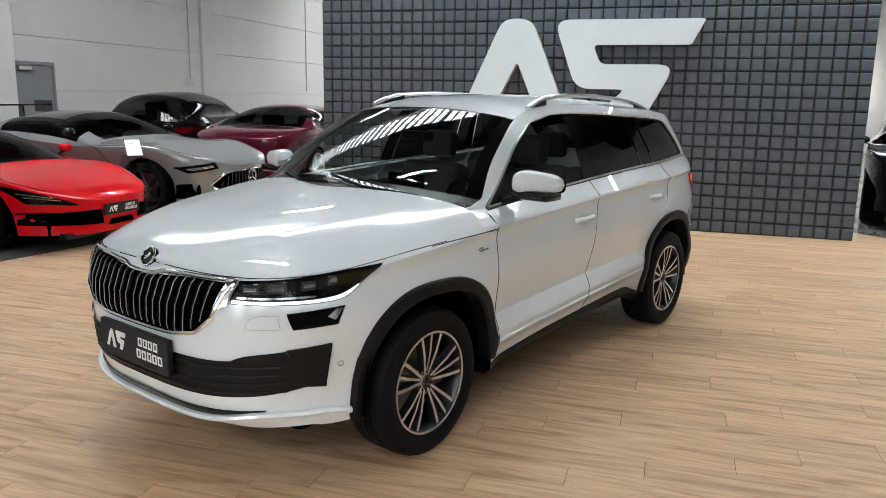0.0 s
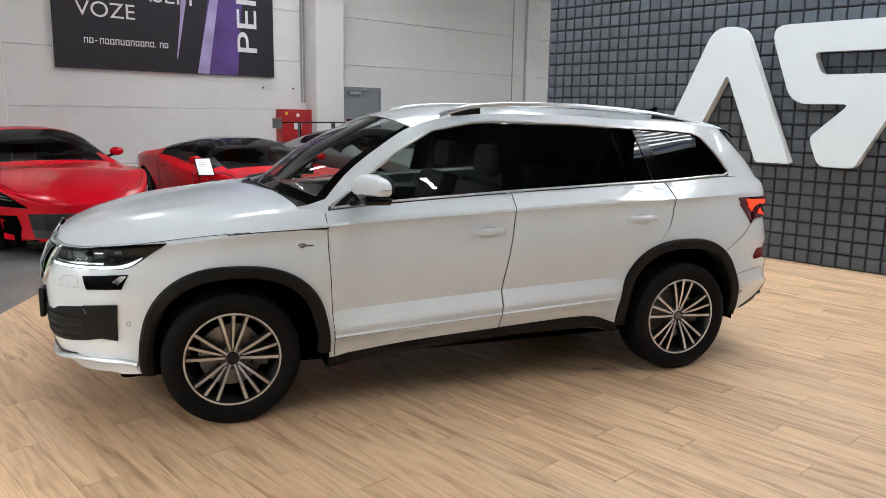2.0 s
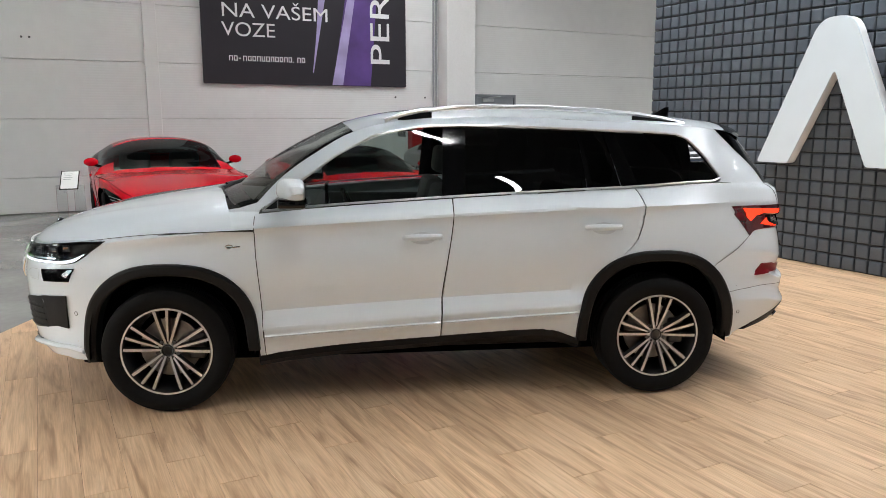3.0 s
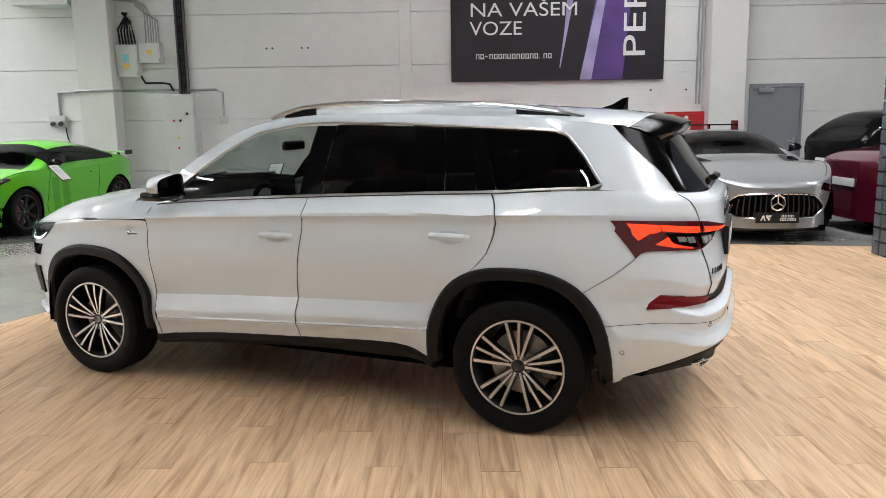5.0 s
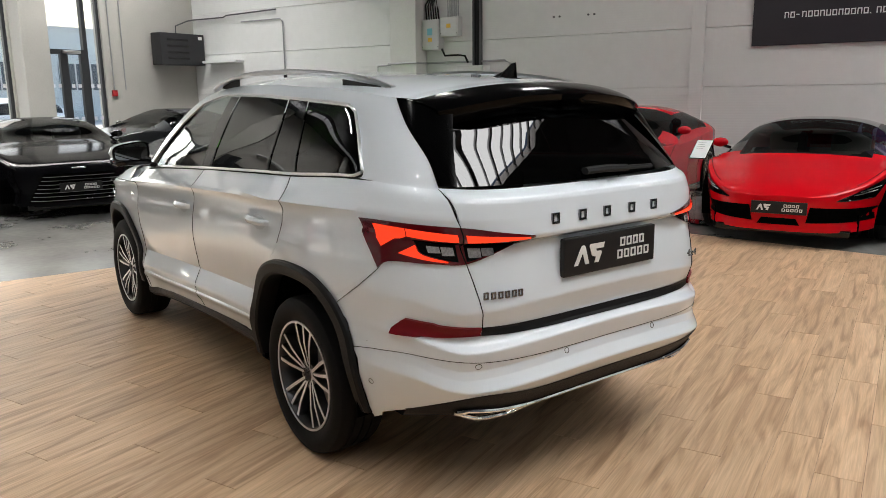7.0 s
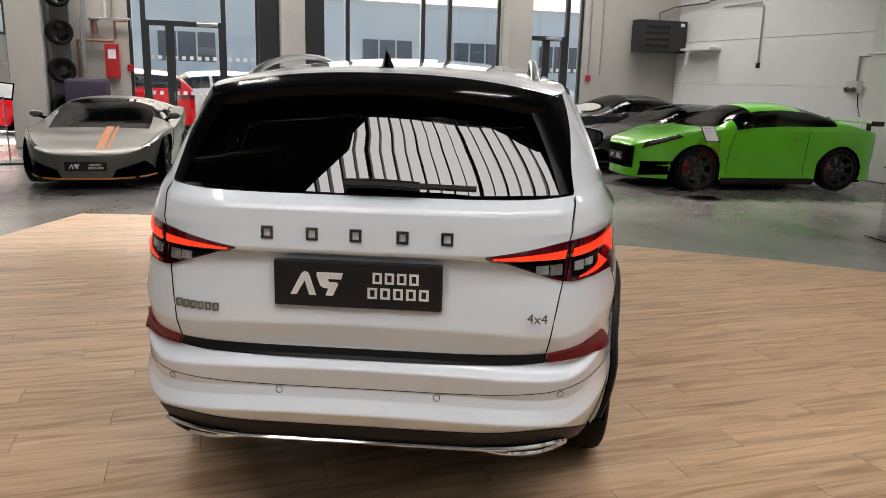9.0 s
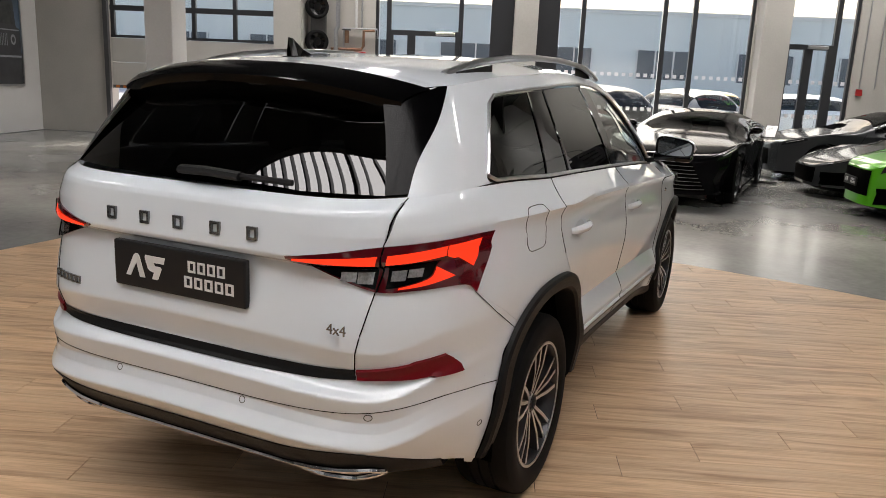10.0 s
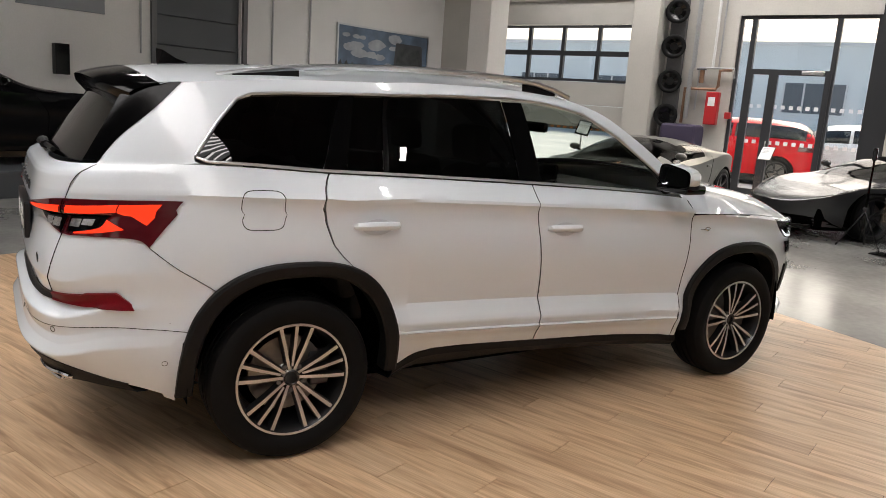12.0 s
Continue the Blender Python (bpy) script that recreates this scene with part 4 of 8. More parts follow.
    part("wing_badge", tube(line_on_skin(X((1.055, 0.893), (1.035, 0.902), (1.015, 0.896), (1.03, 0.884), (1.05, 0.887), (1.02, 0.889), (0.975, 0.893)), 24, 0.003, side), 0.0032, 5), M_CHROME, suv, "small curled chrome badge", smooth=True)
    part("bonnet_gap", tube(line_on_skin(X((1.40, 0.957), (1.30, 0.964), (1.10, 0.976), (0.900, 0.984)), 20, 0.002, side), 0.0022, 5), M_VOID, suv)
    # mirror
    mir = part("mirror", bmesh.new(), M_WHITE, suv)
    rows = []
    for k in range(15):
        t = k / 14
        y = 0.895 + 0.235 * t
        r = (1 - abs(2 * t - 1) ** 5) ** 0.5 if 0 < t < 1 else 0.05
        hi, lo = 0.078 - 0.030 * t, -0.052 + 0.012 * t
        x0, x1 = 0.615 - 0.012 * t, 0.790 - 0.100 * t
        row = []
        for a in np.linspace(0, math.tau, 25):
            ca, sa = math.copysign(abs(math.cos(a)) ** 0.55, math.cos(a)), math.copysign(abs(math.sin(a)) ** 0.7, math.sin(a))
            row.append(((x0 + x1) / 2 + (x1 - x0) / 2 * ca * (0.55 + 0.45 * r), side * y, 1.195 + (hi if sa > 0 else -lo) * sa * r))
        rows.append(row)
    mir.data = mesh_of(sheet(rows), "mirror", M_WHITE, True)
    mir.name = "mirror"
    face = []
    for a in np.linspace(0, math.tau, 33)[:-1]:
        ca, sa = math.copysign(abs(math.cos(a)) ** 0.5, math.cos(a)), math.copysign(abs(math.sin(a)) ** 0.5, math.sin(a))
        face.append((1.012 + 0.112 * ca, (0.064 - 0.016 * ca if sa > 0 else 0.046) * sa))
    for nm, k, x, mt in (("mirror_rim", 1.0, 0.611, M_GLOSSB), ("mirror_glass", 0.88, 0.606, M_MIRROR)):
        bm = bmesh.new()
        bm.faces.new([bm.verts.new((x - 0.05 * (1.012 + k * (y - 1.012) - 0.90), side * (1.012 + k * (y - 1.012)), 1.193 + k * z)) for y, z in face])
        part(nm, bm, mt, mir)
    part("mirror_base", box(0.605, 0.752, *sorted((side * 0.89, side * 1.108)), 1.116, 1.166, 0.014), M_GLOSSB, mir, smooth=True)
    part("mirror_foot", tube([(0.74, side * 0.835, 1.10), (0.71, side * 0.93, 1.125)], 0.028, 8, flat=0.6), M_BLACKP, mir, smooth=True)
    # roof rail
    rail = [(0.175, 0.612, 1.572), (0.08, 0.604, 1.606), (-0.03, 0.592, 1.632), (-0.2, 0.583, 1.648), (-0.4, 0.577, 1.659), (-0.75, 0.572, 1.664), (-1.1, 0.566, 1.655), (-1.35, 0.560, 1.637), (-1.5, 0.556, 1.615), (-1.64, 0.552, 1.585)]
    part("roof_rail", tube([(x, y * side, z) for x, y, z in rail], 0.017, 8, flat=0.8), M_SATIN, suv, "satin aluminium roof rail", smooth=True)
    for x0, x1, z0, z1 in ((0.10, -0.10, 1.585, 1.625), (-1.30, -1.58, 1.62, 1.585)):
        part("rail_foot", sheet([[(x0, side * 0.597, 1.575), (x1, side * 0.575, 1.58)], [(x0, side * 0.595, z0 + 0.01), (x1, side * 0.572, z1 + 0.012)]]), M_BLACKP, suv)
    # head lamp
    low = F((0.535, 0.783), (0.66, 0.781)) + X((1.97, 0.784), (1.87, 0.797), (1.80, 0.838))
    top = F((0.545, 0.872), (0.70, 0.884)) + X((1.90, 0.904), (1.685, 0.921))
    hl = part("head_lamp", patch(low, top, [low[0], top[0]], [low[-1], top[-1]], 30, 8, side, off=0.002), M_PIANO, suv, "clear head lamp with dark inner housing", smooth=True)
    part("running_lamp", patch(F((0.545, 0.786), (0.66, 0.784)) + X((1.97, 0.787), (1.87, 0.801), (1.805, 0.842)), F((0.545, 0.800), (0.66, 0.797)) + X((1.97, 0.801), (1.875, 0.816), (1.80, 0.852)),
                               F((0.545, 0.786), (0.545, 0.800)), X((1.805, 0.842), (1.80, 0.852)), 30, 2, side, off=0.012), M_DRL, hl, "lit white running lamp", smooth=True)
    part("light_guide", patch(F((0.56, 0.806), (0.66, 0.804)) + X((1.98, 0.808)), F((0.56, 0.814), (0.66, 0.812)) + X((1.975, 0.816)), F((0.56, 0.806), (0.56, 0.814)), X((1.98, 0.808), (1.975, 0.816)), 16, 2, side, off=0.010), M_CHROME, hl, smooth=True)
    for y, z, w in ((0.595, 0.842, 0.036), (0.675, 0.846, 0.036), (0.75, 0.856, 0.030), (0.80, 0.872, 0.022)):
        c = skin(sf(y, z), z, 0.002)
        turn = Matrix.Translation((c.x, side * c.y, c.z)) @ Matrix.Rotation(side * radians(28 + 260 * (y - 0.595)), 4, "Z")
        for nm, b_, mt in (("projector", (-0.016, 0.006, -w, w, -0.018, 0.020), M_LAMPDARK), ("projector_lens", (0.006, 0.010, -w * 0.75, w * 0.75, -0.006, 0.012), M_MIRROR)):
            bm = box(*b_, 0.003)
            bmesh.ops.transform(bm, matrix=turn, verts=bm.verts)
            part(nm, bm, mt, hl)
    part("lamp_glass", patch(low, top, [low[0], top[0]], [low[-1], top[-1]], 30, 8, side, off=0.022), M_LENS, hl, smooth=True)
    # fog lamp
    fg = part("fog_lamp", patch(F((0.735, 0.682)) + X((1.905, 0.692)), F((0.715, 0.748)) + X((1.868, 0.766)), F((0.735, 0.682), (0.715, 0.748)), X((1.905, 0.692), (1.868, 0.766)), 10, 5, side, off=0.004), M_PIANO, suv, smooth=True)
    part("reflector", patch(X((1.945, 0.728), (1.918, 0.712)), X((1.905, 0.758), (1.876, 0.758)), X((1.945, 0.728), (1.905, 0.758)), X((1.918, 0.712), (1.876, 0.758)), 4, 4, side, off=0.010), M_CHROME, fg, smooth=True)
    # washer flap outline
    wf = F((0.60, 0.685), (0.61, 0.725), (0.645, 0.742), (0.695, 0.742), (0.705, 0.685), (0.60, 0.685))
    part("washer_flap", tube(line_on_skin(wf, 40, 0.0, side, False), 0.0011, 5), M_GALV, suv)
    # parking sensors
    for x, z in ((1.885, 0.520), (-1.905, 0.480)):
        ring = X(*[(x + 0.010 * math.cos(a), z + 0.010 * math.sin(a)) for a in np.linspace(0, math.tau, 21)])
        part("parking_sensor", tube(line_on_skin(ring, 24, 0.0005, side, False), 0.0012, 5), M_BLACKP, suv)
    # tail lamp: dark red lens with lit bars
    tl_lo = R((0.408, 1.078), (0.52, 1.039), (0.657, 0.990), (0.74, 0.984)) + X((-2.005, 0.974), (-1.955, 0.940))
    tl_hi = R((0.408, 1.084), (0.56, 1.107), (0.674, 1.122)) + X((-2.0, 1.117), (-1.832, 1.110))
    tl = part("tail_lamp", patch(tl_lo, tl_hi, [tl_lo[0], tl_hi[0]], [tl_lo[-1]] + X((-1.890, 1.020)) + [tl_hi[-1]], 36, 10, side, off=0.006, thick=0.012), M_REDLENS, suv, "dark red tail lamp with lit orange-red bars", smooth=True)
    part("light_bar", patch(R((0.432, 1.077), (0.56, 1.076), (0.657, 1.074)), R((0.432, 1.082), (0.56, 1.090), (0.662, 1.096)), R((0.432, 1.077), (0.432, 1.082)), R((0.657, 1.074), (0.662, 1.096)), 14, 2, side, off=0.010), M_REDLIT, tl, smooth=True)
    part("light_bar", patch(R((0.679, 1.074), (0.74, 1.073)) + X((-2.06, 1.074)), R((0.683, 1.096), (0.74, 1.098)) + X((-2.05, 1.100)), R((0.679, 1.074), (0.683, 1.096)), X((-2.06, 1.074), (-2.05, 1.100)), 12, 2, side, off=0.010), M_REDLIT, tl, smooth=True)
    part("light_bar", patch(X((-2.056, 1.073), (-1.960, 1.022)), X((-2.046, 1.100), (-1.905, 1.099)), X((-2.056, 1.073), (-2.046, 1.100)), X((-1.960, 1.022), (-1.905, 1.099)), 6, 3, side, off=0.010), M_REDLIT, tl, smooth=True)
    part("light_bar", patch(R((0.705, 0.992), (0.76, 0.996)) + X((-2.033, 1.008)), R((0.705, 0.997), (0.76, 1.014)) + X((-2.088, 1.044)), R((0.705, 0.992), (0.705, 0.997)), X((-2.033, 1.008), (-2.088, 1.044)), 12, 3, side, off=0.010), M_REDLIT, tl, smooth=True)
    part("lamp_insert", patch(R((0.49, 1.054), (0.56, 1.029), (0.655, 0.997)), R((0.46, 1.071), (0.56, 1.070), (0.657, 1.068)), R((0.49, 1.054), (0.46, 1.071)), R((0.655, 0.997), (0.657, 1.068)), 14, 5, side, off=0.008), M_PIANO, tl, "black lamp insert", smooth=True)
    part("lamp_insert", patch(R((0.678, 0.997), (0.705, 1.000), (0.76, 1.018)) + X((-2.092, 1.048)), R((0.678, 1.068), (0.75, 1.068)) + X((-2.072, 1.066)), R((0.678, 0.997), (0.678, 1.068)), X((-2.092, 1.048), (-2.072, 1.066)), 14, 5, side, off=0.008), M_PIANO, tl, smooth=True)
    part("lamp_rail", patch(R((0.47, 1.062), (0.655, 1.054)), R((0.47, 1.066), (0.655, 1.064)), R((0.47, 1.062), (0.47, 1.066)), R((0.655, 1.054), (0.655, 1.064)), 10, 2, side, off=0.0095), M_SMOKE, tl, "smoked grey lamp insert", smooth=True)
    part("lamp_rail", patch(R((0.680, 1.054), (0.74, 1.055)) + X((-2.09, 1.056)), R((0.680, 1.064), (0.74, 1.064)) + X((-2.08, 1.064)), R((0.680, 1.054), (0.680, 1.064)), X((-2.09, 1.056), (-2.08, 1.064)), 10, 2, side, off=0.0095), M_SMOKE, tl, smooth=True)
    for y0, y1, zs in ((0.565, 0.606, 0.006), (0.609, 0.648, 0.0), (0.686, 0.716, 0.004), (0.719, 0.746, 0.010)):
        part("reversing_lens", patch(R((y0, 1.014 + zs), (y1, 1.012 + zs)), R((y0, 1.045), (y1, 1.045)), R((y0, 1.014 + zs), (y0, 1.045)), R((y1, 1.012 + zs), (y1, 1.045)), 4, 2, side, off=0.0105), M_REVERSE, tl, "clear reversing lens", smooth=True)
    part("lamp_gap", tube(line_on_skin(R((0.674, 1.122), (0.668, 1.06), (0.658, 0.990)), 14, 0.0105, side, False), 0.0026, 5), M_VOID, tl)
    part("bumper_gap", tube(line_on_skin(X((-1.955, 0.940), (-1.83, 0.835), (-1.70, 0.745)), 14, 0.0004, side), 0.0013, 5), M_VOID, suv)
    # gaps of the tailgate
    part("tailgate_gap", tube(line_on_skin(R((0.684, 1.243), (0.679, 1.180), (0.673, 1.120)), 14, 0.0005, side, False), 0.0017, 5), M_VOID, suv)
    part("tailgate_gap", tube(line_on_skin(R((0.657, 0.992), (0.631, 0.866), (0.609, 0.757)), 26, 0.0005, side, False), 0.0019, 5), M_VOID, suv)
    # bumper reflector
    part("rear_reflector", patch(R((0.614, 0.726), (0.74, 0.718)) + X((-2.12, 0.711), (-2.008, 0.704)), R((0.614, 0.758), (0.74, 0.765)) + X((-2.16, 0.770), (-2.068, 0.772)), R((0.614, 0.726), (0.614, 0.758)), X((-2.008, 0.704), (-2.068, 0.772)), 30, 6, side, off=0.010, smooth=False, thick=0.012), M_REFLECT, suv, "dark red bumper reflector", smooth=True)

# fuel flap outline on the right flank
fl = []
for k in range(33):
    a = math.tau * k / 32
    fl.append((-1.535 + 0.085 * math.copysign(abs(math.cos(a)) ** 0.45, math.cos(a)), 1.075 + 0.078 * math.copysign(abs(math.sin(a)) ** 0.45, math.sin(a))))
part("fuel_flap", tube(line_on_skin(X(*fl), 70, 0.0, -1, False), 0.0018, 5), M_BLACKP, suv)


def wrap(bottom, top, nu, nv, off=0.0, thick=0.0, folds=()):
    """A band across nose or tail: the border lines run from the middle to the left flank and are mirrored."""
    B, T = polyline(bottom, nu, True), polyline(top, nu, True)
    rows, steps = [], []
    for (s0, z0), (s1, z1) in zip(B, T):
        knots = [0.0] + [min(max((f - corner_rise(s0, f) - z0) / (z1 - z0), 0.0), 1.0) for f in folds] + [1.0]
        steps.append(np.interp(np.linspace(0, len(folds) + 1, nv + 1), range(len(folds) + 2), knots) if folds else np.linspace(0, 1, nv + 1))
    for j in range(nv + 1):
        half = [skin(*((1 - steps[i][j]) * B[i] + steps[i][j] * T[i]), off) for i in range(nu + 1)]
        rows.append([Vector((p.x, -p.y, p.z)) for p in half[:0:-1]] + half)
    if thick:
        rows = [[p - Vector((math.copysign(thick, p.x), 0, 0)) for p in rows[0]]] + rows + [[p - Vector((math.copysign(thick, p.x), 0, 0)) for p in rows[-1]]]
    return sheet(rows)


# nose
xa, za = arch_pt(1, 0.865)
part("front_bumper", wrap([(0.0, 0.275), (0.3, 0.275), (0.5, 0.285)] + X((1.93, 0.278), (1.835, 0.285)),
                          [(0.0, hood_edge(0)), (0.15, hood_edge(0.15)), (0.3, hood_edge(0.3)), (0.45, hood_edge(0.45)), (0.553, hood_edge(0.553))], 22, 30), M_WHITE, suv, smooth=True)
for side in (1, -1):
    ft = [arch_pt(1, f) for f in (1.0, 0.985, 0.96, 0.93, 0.90, 0.88)]
    part("bumper_corner", patch(X((1.835, 0.285), ft[0]), [(0.553, hood_edge(0.553)), (0.545, hood_edge(0.545))], X((1.835, 0.285)) + [(0.553, hood_edge(0.553))], X(*ft) + X((1.80, 0.75)) + [(0.545, hood_edge(0.545))], 4, 16, side, smooth=False), M_WHITE, suv, smooth=True)
part("grille", wrap(F((0.0, 0.628), (0.25, 0.632), (0.40, 0.655), (0.455, 0.70)), F((0.0, 0.842), (0.10, 0.845), (0.30, 0.862), (0.505, 0.862)), 14, 6, off=0.004), M_VOID, suv, "black radiator grille with double slats")
for k in range(-9, 10):
    y = 0.049 * k
    zt = 0.838 + 0.022 * min(abs(y) / 0.3, 1)
    zb = 0.645 if abs(y) < 0.36 else 0.645 + (abs(y) - 0.36) * 0.75
    pts = [Vector((p.x, math.copysign(p.y, y) if y else 0, p.z)) for p in (skin(sf(y * w_, z), z, o) for z, o, w_ in ((zb, 0.006, 0.96), (zb + 0.03, 0.012, 0.98), ((zb + zt) / 2, 0.015, 1), (zt - 0.02, 0.012, 1), (zt, 0.005, 1)))]
    part("grille_slat", tube(pts, 0.0085, 6, flat=0.8), M_PIANO, suv, smooth=True)
    part("slat_edge", tube([p + Vector((0.006, math.copysign(0.0070, y), 0)) for p in pts], 0.0016, 5), M_GALV, suv, smooth=True)
fr = F((0.0, 0.628), (0.25, 0.632), (0.40, 0.655), (0.475, 0.72), (0.535, 0.868), (0.48, 0.872), (0.30, 0.870), (0.14, 0.862), (0.09, 0.845), (0.0, 0.842))
ln = line_on_skin(fr, 60, 0.010, 1, False)
part("grille_frame", tube(ln + [Vector((p.x, -p.y, p.z)) for p in ln[-2::-1]], 0.0105, 8), M_CHROME, suv, "chrome grille surround", smooth=True)
for side in (1, -1):
    part("grille_corner", patch(F((0.478, 0.75), (0.532, 0.775)), F((0.505, 0.868), (0.545, 0.870)), F((0.478, 0.75), (0.505, 0.868)), F((0.532, 0.775), (0.545, 0.870)), 4, 5, side, off=0.014), M_CHROME, suv, smooth=True)
    part("intake_trim", patch(F((0.745, 0.448)) + X((1.938, 0.440)), F((0.715, 0.598)) + X((1.930, 0.614)), F((0.745, 0.448), (0.715, 0.598)), X((1.938, 0.440), (1.930, 0.614)), 10, 6, side, off=0.012, thick=0.012), M_BLACKP, suv, smooth=True)
    part("intake_trim", patch(F((0.54, 0.548), (0.722, 0.552)), F((0.54, 0.553), (0.60, 0.578), (0.715, 0.597)), F((0.54, 0.548), (0.54, 0.553)), F((0.722, 0.552), (0.715, 0.597)), 12, 3, side, off=0.011), M_BLACKP, suv, smooth=True)
part("lower_intake", wrap(F((0.0, 0.400), (0.45, 0.405), (0.65, 0.422), (0.765, 0.452)), F((0.0, 0.545), (0.45, 0.545), (0.58, 0.553), (0.765, 0.560)), 16, 6, off=0.004), M_BLACKP, suv, "black honeycomb lower intake")
for j in range(4):
    z = 0.425 + j * 0.032
    ln = line_on_skin(F((0.0, z), (0.45, z), (0.70, z + 0.01)), 30, 0.007, 1, False)
    part("intake_bar", tube([Vector((p.x, -p.y, p.z)) for p in ln[:0:-1]] + ln, 0.004, 6), M_BLACKP, suv)
part("lip_slit", wrap(F((0.0, 0.318), (0.4, 0.325), (0.62, 0.350)), F((0.0, 0.350), (0.4, 0.352), (0.64, 0.362)), 12, 2, off=0.006), M_GLOSSB, suv, "black slot in the front lip")
ln = line_on_skin(F((0.0, 0.312), (0.4, 0.318), (0.62, 0.345), (0.74, 0.345)) + X((1.92, 0.345), (1.845, 0.335)), 34, 0.014, 1)
part("front_lip", tube([Vector((p.x, -p.y, p.z)) for p in ln[:0:-1]] + ln, 0.021, 8, flat=0.6), M_WHITE, suv, smooth=True)
pl = part("number_plate", box(2.318, 2.345, -0.27, 0.27, 0.455, 0.600, 0.006), M_PLATE, suv, "black dealer plate with white bars")


def glyph(x, y, w, h, t, z0, z1, openings=""):
    """A plain hollow block in place of a letter of a trade name."""
    bm = box(x, x + t, y, y + h, z0, z1)
    box(x + w - t, x + w, y, y + h, z0, z1, bm=bm)
    if "b" not in openings:
        box(x + t, x + w - t, y, y + t, z0, z1, bm=bm)
    if "t" not in openings:
        box(x + t, x + w - t, y + h - t, y + h, z0, z1, bm=bm)
    return bm


def emblem(parent, m, h, mats=(M_PLATEW,), depth=0.002):
    """The dealer's sign as two plain strokes: a peak and a folded band. Drawn in the x/y plane, h high."""
    k = h
    peak = [(0, 0), (0.26 * k, 0), (0.62 * k, 0.62 * k), (0.80 * k, 0), (1.10 * k, 0), (0.80 * k, 0.92 * k), (0.70 * k, k), (0.58 * k, k), (0.48 * k, 0.92 * k)]
    band = [(1.15 * k, k), (2.25 * k, k), (2.17 * k, 0.72 * k), (1.60 * k, 0.72 * k), (1.66 * k, 0.58 * k), (1.98 * k, 0.58 * k), (2.05 * k, 0.50 * k), (1.82 * k, 0), (1.50 * k, 0),
            (1.62 * k, 0.30 * k), (1.40 * k, 0.34 * k), (1.28 * k, 0.42 * k), (1.12 * k, 0.88 * k)]
    for o in (peak, band):
        bm = prism(o, 0, depth)
        bmesh.ops.transform(bm, matrix=m, verts=bm.verts)
        part("sign_stroke", bm, mats[0], parent)


def plate_marks(plate, m, w, h):
    """White strokes of a dealer plate of that size, centred, in the x/y plane."""
    emblem(plate, m @ Matrix.Translation((-0.40 * w, -0.24 * h, 0)), 0.50 * h)
    for row in (0, 1):
        y = 0.06 * h if row == 0 else -0.27 * h
        n, x0, step = (4, 0.09 * w, 0.072 * w) if row == 0 else (5, 0.06 * w, 0.076 * w)
        for k in range(n):
            x, t, q = x0 + k * step, step * 0.20, step * 0.76
            bm = box(x, x + t, y, y + 0.24 * h, 0, 0.002)
            box(x + q - t, x + q, y, y + 0.24 * h, 0, 0.002, bm=bm)
            for z0 in (0.0, 0.195 * h):
                box(x + t, x + q - t, y + z0, y + z0 + 0.045 * h, 0, 0.002, bm=bm)
            bmesh.ops.transform(bm, matrix=m, verts=bm.verts)
            part("plate_bar", bm, M_PLATEW, plate)


FACE_FRONT = Matrix(((0, 0, 1, 0), (1, 0, 0, 0), (0, 1, 0, 0), (0, 0, 0, 1)))     # x/y drawing to the +X side
FACE_BACK = Matrix(((0, 0, -1, 0), (-1, 0, 0, 0), (0, 1, 0, 0), (0, 0, 0, 1)))
plate_marks(pl, Matrix.Translation((2.3455, 0, 0.5275)) @ FACE_FRONT, 0.54, 0.145)

# bonnet
rows = []
crown = smooth_line([(2.30, 0.885), (2.245, 0.905), (2.17, 0.945), (2.06, 0.990), (1.90, 1.038), (1.74, 1.072), (1.425, 1.118), (1.19, 1.148), (0.9, 1.165)])
for k in range(27):
    s = 0.02 + (0.988 - 0.02) * (k / 26) ** 0.85
    e = skin(s, hood_edge(s) + 0.003)
    zc = max(crown(e.x), e.z)
    row = []
    for j in range(33):
        v = j / 32 * 2 - 1
        av = abs(v)
        fold = min(1.0, max(0.0, (1.75 - e.x) / 0.65))
        steep = 0.090 * fold
        ridge = 0.010 * math.exp(-((av - 0.70) / 0.07) ** 2) * min(1, (2.2 - e.x) / 0.5 if e.x < 2.2 else 0)
        back = 0.0 if e.x > 1.15 else (1.15 - e.x) * 1.0 * (1 - av ** 2)
        row.append((e.x + back, e.y * v, e.z + steep * (1 - av ** 22) + (zc - e.z - steep) * (1 - av ** (3.4 - 1.1 * fold)) + ridge * (1 - fold)))
    rows.append(row)
rows = [[(p[0] - 0.004, p[1], p[2] - 0.02) for p in rows[0]]] + rows
part("bonnet", sheet(rows), M_WHITE, suv, smooth=True)
badge = part("badge", cyl(0.043, (2.228, 0, 0.898), (2.246, 0, 0.907), 28), M_GLOSSB, suv, "round chrome and black badge")
ring = [Vector((2.247, 0, 0.9075)) + 0.043 * (math.cos(a) * Vector((0, 1, 0)) + math.sin(a) * Vector((-0.45, 0, 0.89))) for a in np.linspace(0, math.tau, 28)[:-1]]
part("badge_ring", tube(ring, 0.005, 6, closed=True), M_CHROME, badge, smooth=True)
bm = tube([(2.25, -0.018, 0.893), (2.248, 0.0, 0.905), (2.243, 0.016, 0.924)], 0.006, 6)
tube([(2.25, -0.012, 0.905), (2.245, 0.010, 0.912)], 0.005, 6, bm=bm)
part("badge_mark", bm, M_CHROME, badge)

